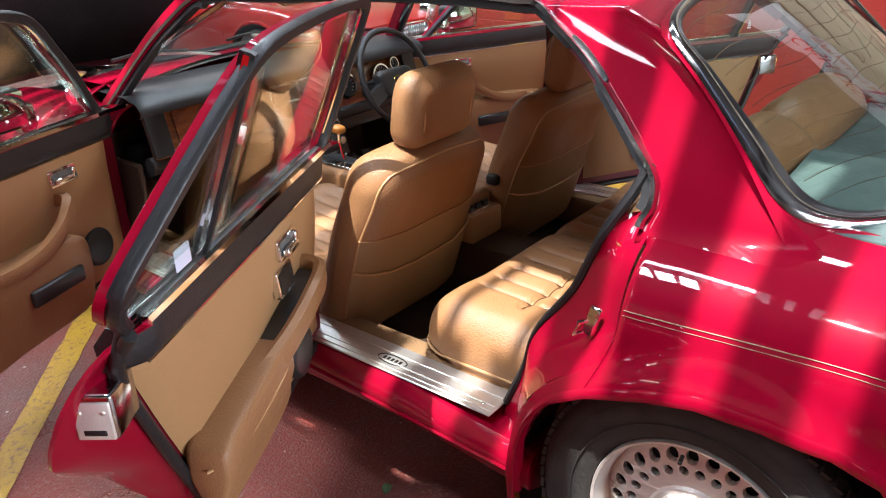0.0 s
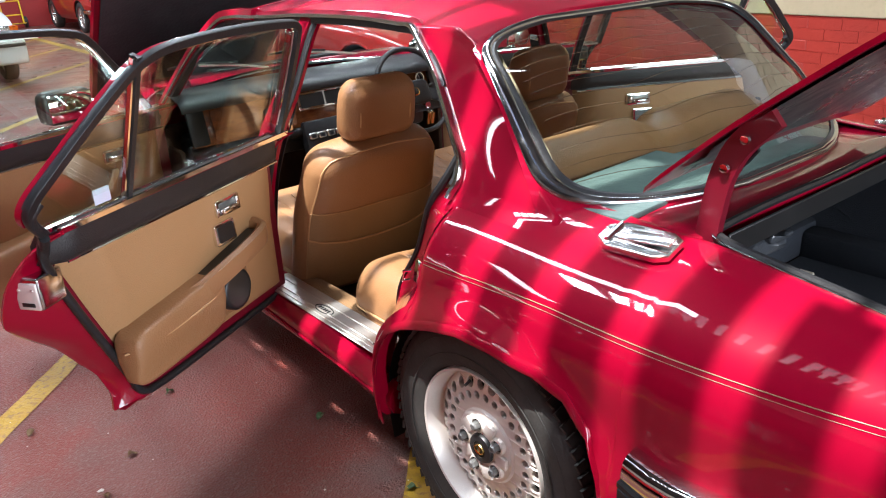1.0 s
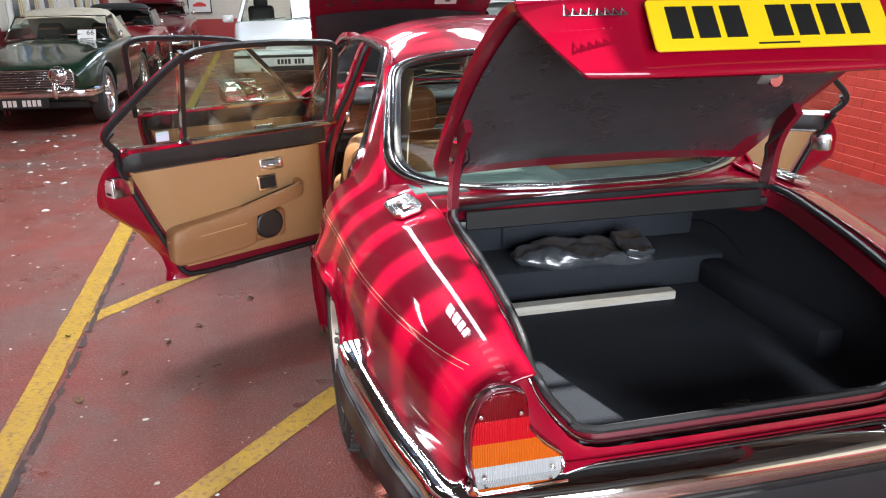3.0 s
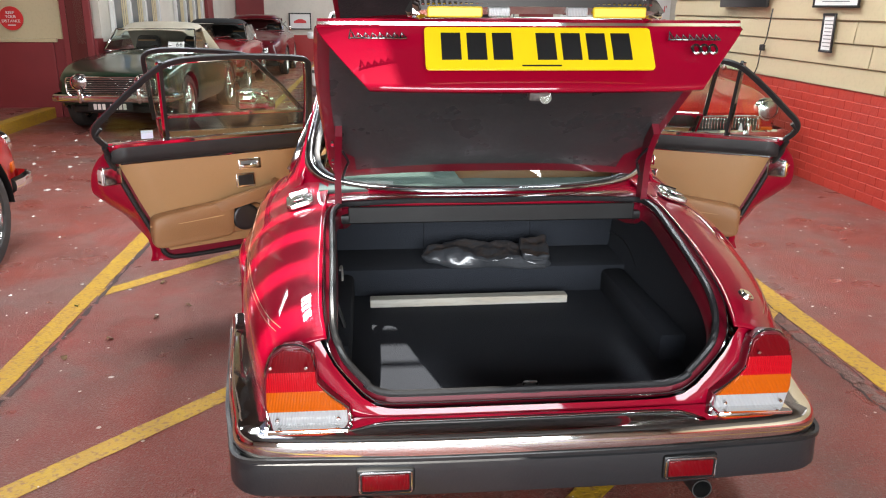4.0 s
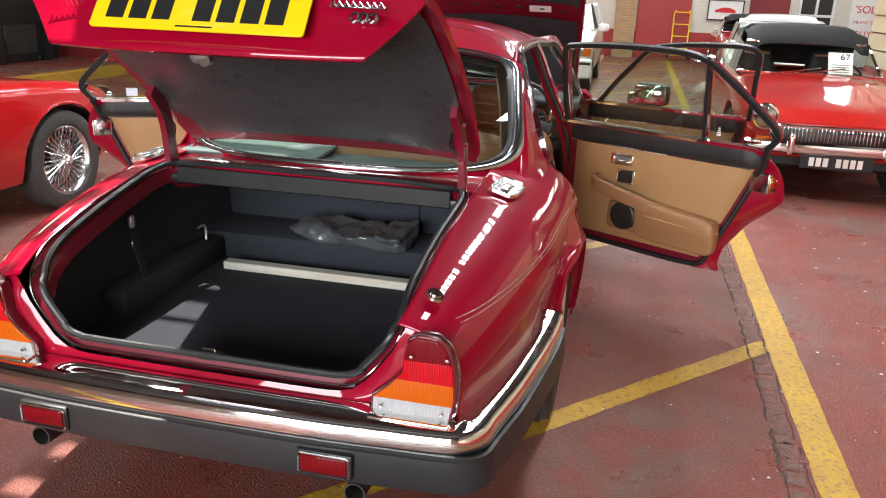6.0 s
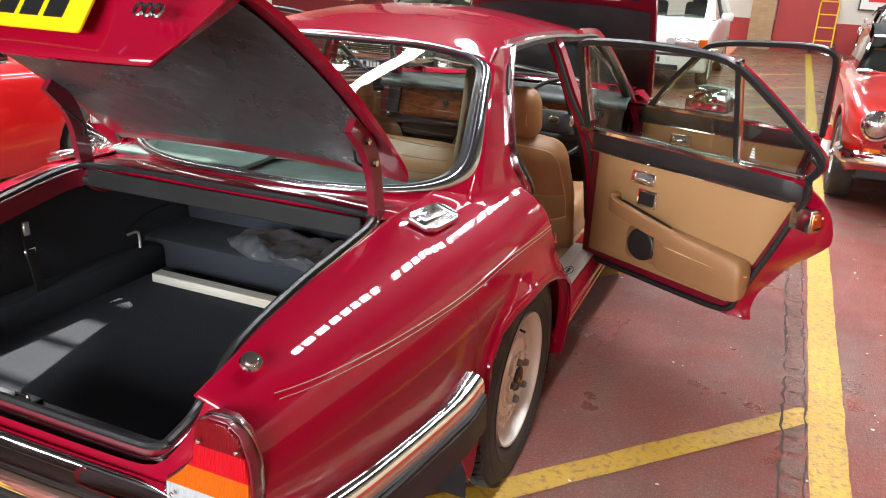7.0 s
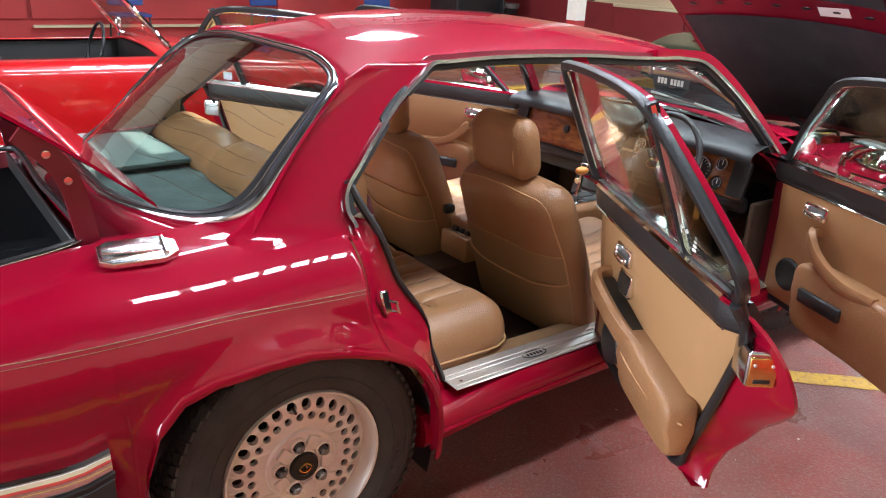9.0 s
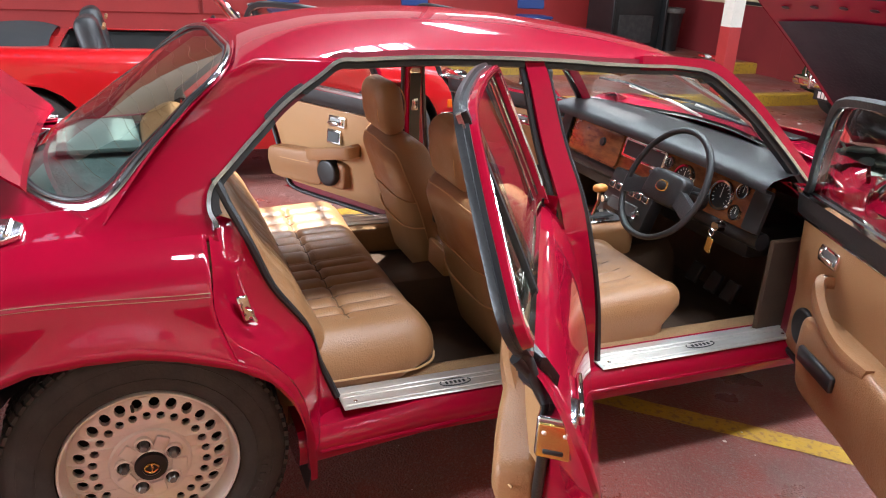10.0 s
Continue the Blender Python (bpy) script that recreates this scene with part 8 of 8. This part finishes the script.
for z in (.3, .6, .9, 1.2):
    part("rung", tube([(-.2, 0, z), (.2, 0, z)], .014, 8), YELLOW_PLASTIC, tr)
part("toe_plate", rbox(.44, .2, .012, .003, 1, pose(0, -.1, .1)), YELLOW_PLASTIC, tr)

# platform furniture
def blue_chair(x, y, rz):
    c = thing("plastic_chair", "blue plastic chair on dark metal legs", "chair", pose(x, y, .275, 0, 0, rz), "blue chairs")
    part("seat", move(cushion(.42, .42, .04, .015, None, 8, 8, 2), pose(0, 0, .44)), BLUE, c)
    part("backrest", move(cushion(.42, .035, .30, .015, lambda p: p + Vector((0, .3 * p.x * p.x, 0)), 10, 2, 8), pose(0, -.2, .68, 10, 0, 0)), BLUE, c)
    for sx in (1, -1):
        for sy in (1, -1):
            part("leg", tube([(sx * .18, sy * .17, .43), (sx * .21, sy * .2, .0)], .012, 6), BLACK, c)
BLUE = material("blue_plastic", (0.01, 0.035, 0.16), rough=0.5, var=0.2)
for x, y, rz in ((-7.9, 3.75, -80), (-7.9, 5.5, -95), (-7.8, 1.9, -90)):
    blue_chair(x, y, rz)
tb = thing("folding_table", "white topped folding table on metal legs", "table", pose(-7.4, 4.7, .275))
part("tabletop", rbox(.7, 1.5, .03, .006, 1, pose(0, 0, .42)), CARD, tb)
for sx in (1, -1):
    for sy in (1, -1):
        part("leg", tube([(sx * .3, sy * .65, .41), (sx * .32, sy * .68, 0)], .014, 6), STEEL, tb)
cab = thing("arcade_cabinet", "black cabinet with a recessed screen", "cabinet", pose(-7.85, 7.0, .275))
part("cabinet_body", rbox(.6, .85, 1.5, .02, 2, pose(0, 0, .75)), BLACK, cab)
part("side_panel", rbox(.7, .04, 1.6, .01, 1, pose(.05, -.45, .8)), BLACK, cab)
part("side_panel", rbox(.7, .04, 1.6, .01, 1, pose(.05, .45, .8)), BLACK, cab)
part("dark_screen", rbox(.02, .6, .4, .01, 1, pose(.30, 0, .32)), ENGINE_BLACK, cab)
bn_ = thing("waste_bin", "black plastic waste bin with a bag", "bin", pose(-7.75, 7.75, .275))
part("bin_body", lathe([(.15, 0), (.19, .60), (.20, .62), (.185, .62), (.14, .02), (0, .02)], 24, "z"), BLACK, bn_)
part("bin_bag", lathe([(.205, .56), (.21, .63), (.18, .60)], 18, "z"), ENGINE_GREY, bn_)
tw = thing("paper_wrappers", "crumpled red and white wrappers on the platform", "litter", pose(-7.0, 7.85, .28))
for k in range(5):
    part("wrapper", cushion(.10, .07, .05, .02, lambda p, k=k: p + Vector((.11 * (k % 3), .03 * k, .01 * noise.noise(p * 40 + Vector((k, 0, 0))))), 6, 6, 3), CARD if k % 2 else RED_PLASTIC, tw)
# panels on the side wall
for y0, y1 in ((-4.0, -1.6), (-1.55, .9), (.95, 3.4)):
    structure("wall_panel", block(X_LEFT, X_LEFT + .05, y0, y1, .60, 2.6, .01), WALL_RED, "red painted panel on the side wall")
structure("wall_ledge", block(X_LEFT, X_LEFT + .10, .95, 3.6, .50, .53, .005), CREAM, "pale ledge on the side wall")

# painted warning on the white upper side wall, and two fluorescent battens below the roof
wb_ = thing("warning_board", "white wall board with large red lettering", "sign", frame_at((X_LEFT + .0, 6.9, 3.95), (0, 1, 0), (0, 0, 1)))
part("board", move(plate(rrect(3.6, .8, .01), depth=.02), pose(.5, 0, 0)), CARD, wb_)
lettering("WARNING", .5, RED_PLASTIC, wb_, pose(-.4, 0, .014))
for k in range(3):
    part("text_bar", move(plate(rrect(1.1, .07, .01), depth=.004), pose(1.5, .18 - .18 * k, .014)), RED_PLASTIC, wb_)
TUBE_GLOW = bpy.data.materials.new("fluorescent_tube")
TUBE_GLOW.use_nodes = True
TUBE_GLOW.node_tree.nodes["Principled BSDF"].inputs["Emission Color"].default_value = (1.0, 0.97, 0.9, 1)
TUBE_GLOW.node_tree.nodes["Principled BSDF"].inputs["Emission Strength"].default_value = 14.0
for y in (5.1, 9.6):
    fl = thing("fluorescent_light", "white fluorescent batten light hung below the roof", "light", pose(-8.2, y, 3.05), "fluorescent lights")
    part("housing", rbox(.09, 1.55, .06, .01, 1, pose(0, 0, .05)), WHITE_PAINT, fl)
    part("tube", tube([(0, -.74, 0), (0, .74, 0)], .019, 10), TUBE_GLOW, fl)
    for dy in (-.6, .6):
        part("hanger", tube([(0, dy, .08), (0, dy, ROOF_Z - 3.05)], .006, 5), BLACK, fl)

# right-hand wall: television, notices, cable
tv = thing("television", "black flat television on the boarded wall", "television", pose(3.485, 5.36, 1.80))
part("screen", rbox(.04, 1.06, .62, .012, 2, pose(-.03, 0, 0)), BLACK, tv)
part("bracket", rbox(.05, .3, .2, .01, 1, pose(.0, 0, 0)), BLACK, tv)
ca = thing("tv_cable", "black cable hanging from the television", "cable", pose(3.48, .14, .03))
part("cable", tube(spline([(0, 4.62, 1.45), (-.01, 4.63, 1.30), (-.012, 4.66, 1.15), (-.02, 4.72, 1.05), (-.015, 4.76, .90), (-.012, 4.84, .78)], 40), .006, 6), BLACK, ca)
part("plug", rbox(.04, .06, .06, .01, 2, pose(-.015, 4.71, 1.08)), BLACK, ca)
def notice(y, z, w, h):
    nt = thing("framed_notice", "framed printed notice on the boarded wall", "notice", frame_at((3.483, y, z), (0, -1, 0), (0, 0, 1)), "framed notices")
    part("sheet", move(plate(rrect(w, h, .004), depth=.008), pose(0, 0, .004)), CARD, nt)
    for px, pz, a, b in ((0, h / 2, w + .03, .02), (0, -h / 2, w + .03, .02), (w / 2, 0, .02, h), (-w / 2, 0, .02, h)):
        part("frame_rail", rbox(a, b, .018, .004, 1, pose(px, pz, .009)), INK, nt)
    for k in range(int(h / .03) - 2):
        part("text_bar", move(plate(rrect(w * random.uniform(.5, .8), .008, .002), depth=.001), pose(0, h / 2 - .05 - .03 * k, .009)), ENGINE_GREY, nt)
notice(3.75, 1.285, .17, .30)
notice(3.70, 1.68, .66, .36)

# sign board high on the side wall
sign = thing("wall_sign", "white sign board with red capitals on the upper wall", "sign")
part("sign_board", rbox(.02, 2.3, .52, .004, 1, pose(X_RIGHT - .004, -.6, 2.52)), PLATE_WHITE, sign, "white painted board")
lettering("CASH DESK", .23, RED_PLASTIC, sign, frame_at((X_RIGHT - .0155, -.6, 2.56), (0, -1, 0), (0, 0, 1)))
lettering("FEE PAYABLE ON ALL LOTS", .10, RED_PLASTIC, sign, frame_at((X_RIGHT - .0155, -.6, 2.34), (0, -1, 0), (0, 0, 1)))

# ---- bricks and boards, last ----
random.seed(8)
brick_meshes = []
for k in range(4):
    bmx = rbox(.016, .221 - .003 * k, .070, .004, 1)
    me = bpy.data.meshes.new("brick")
    bmx.to_mesh(me)
    bmx.free()
    me.materials.append(BRICK_RED)
    brick_meshes.append(me)
for row in range(-1, 11):
    for colm in range(25):
        ob = new("brick", brick_meshes[(row * 7 + colm * 3) % 4])
        ob.matrix_basis = pose(X_RIGHT + .016 + random.uniform(-.001, .001), 1.6 + .2255 * colm + (.112 if row % 2 else 0), .042 + .0755 * row)
        ob.parent = wall_lower
bm = bmesh.new()
for row in range(-1, 11):
    for colm in range(16):
        bm = rbox(.016, .220, .070, 0, 1, pose(X_RIGHT + .016, 1.6 - .2255 * (colm + 1) + (.112 if row % 2 else 0), .042 + .0755 * row), bm)
far_bricks = part("brick_courses", bm, BRICK_RED, wall_lower, smooth=False)
far_bricks["kind"] = "stuff"
for k in range(20):
    for j, (y0, y1) in enumerate(((-8.0, -2.6), (-2.59, 2.9), (2.91, 7.38))):
        z0 = .845 + .182 * k
        if z0 > 2.2:
            continue
        sh = .25 * (k % 3)
        prof = [(X_RIGHT + .03, z0), (X_RIGHT - .004, z0 + .004), (X_RIGHT - .002, z0 + .03), (X_RIGHT + .012, z0 + .172), (X_RIGHT + .03, z0 + .178)]
        ya, yb = max(-8.0, y0 + sh * (j > 0)), min(7.38, y1 + sh * (j < 2))
        part("board", capped([[(x, y, z) for x, z in prof] for y in (ya, yb - .004)]), CREAM, wall_east, smooth=False)
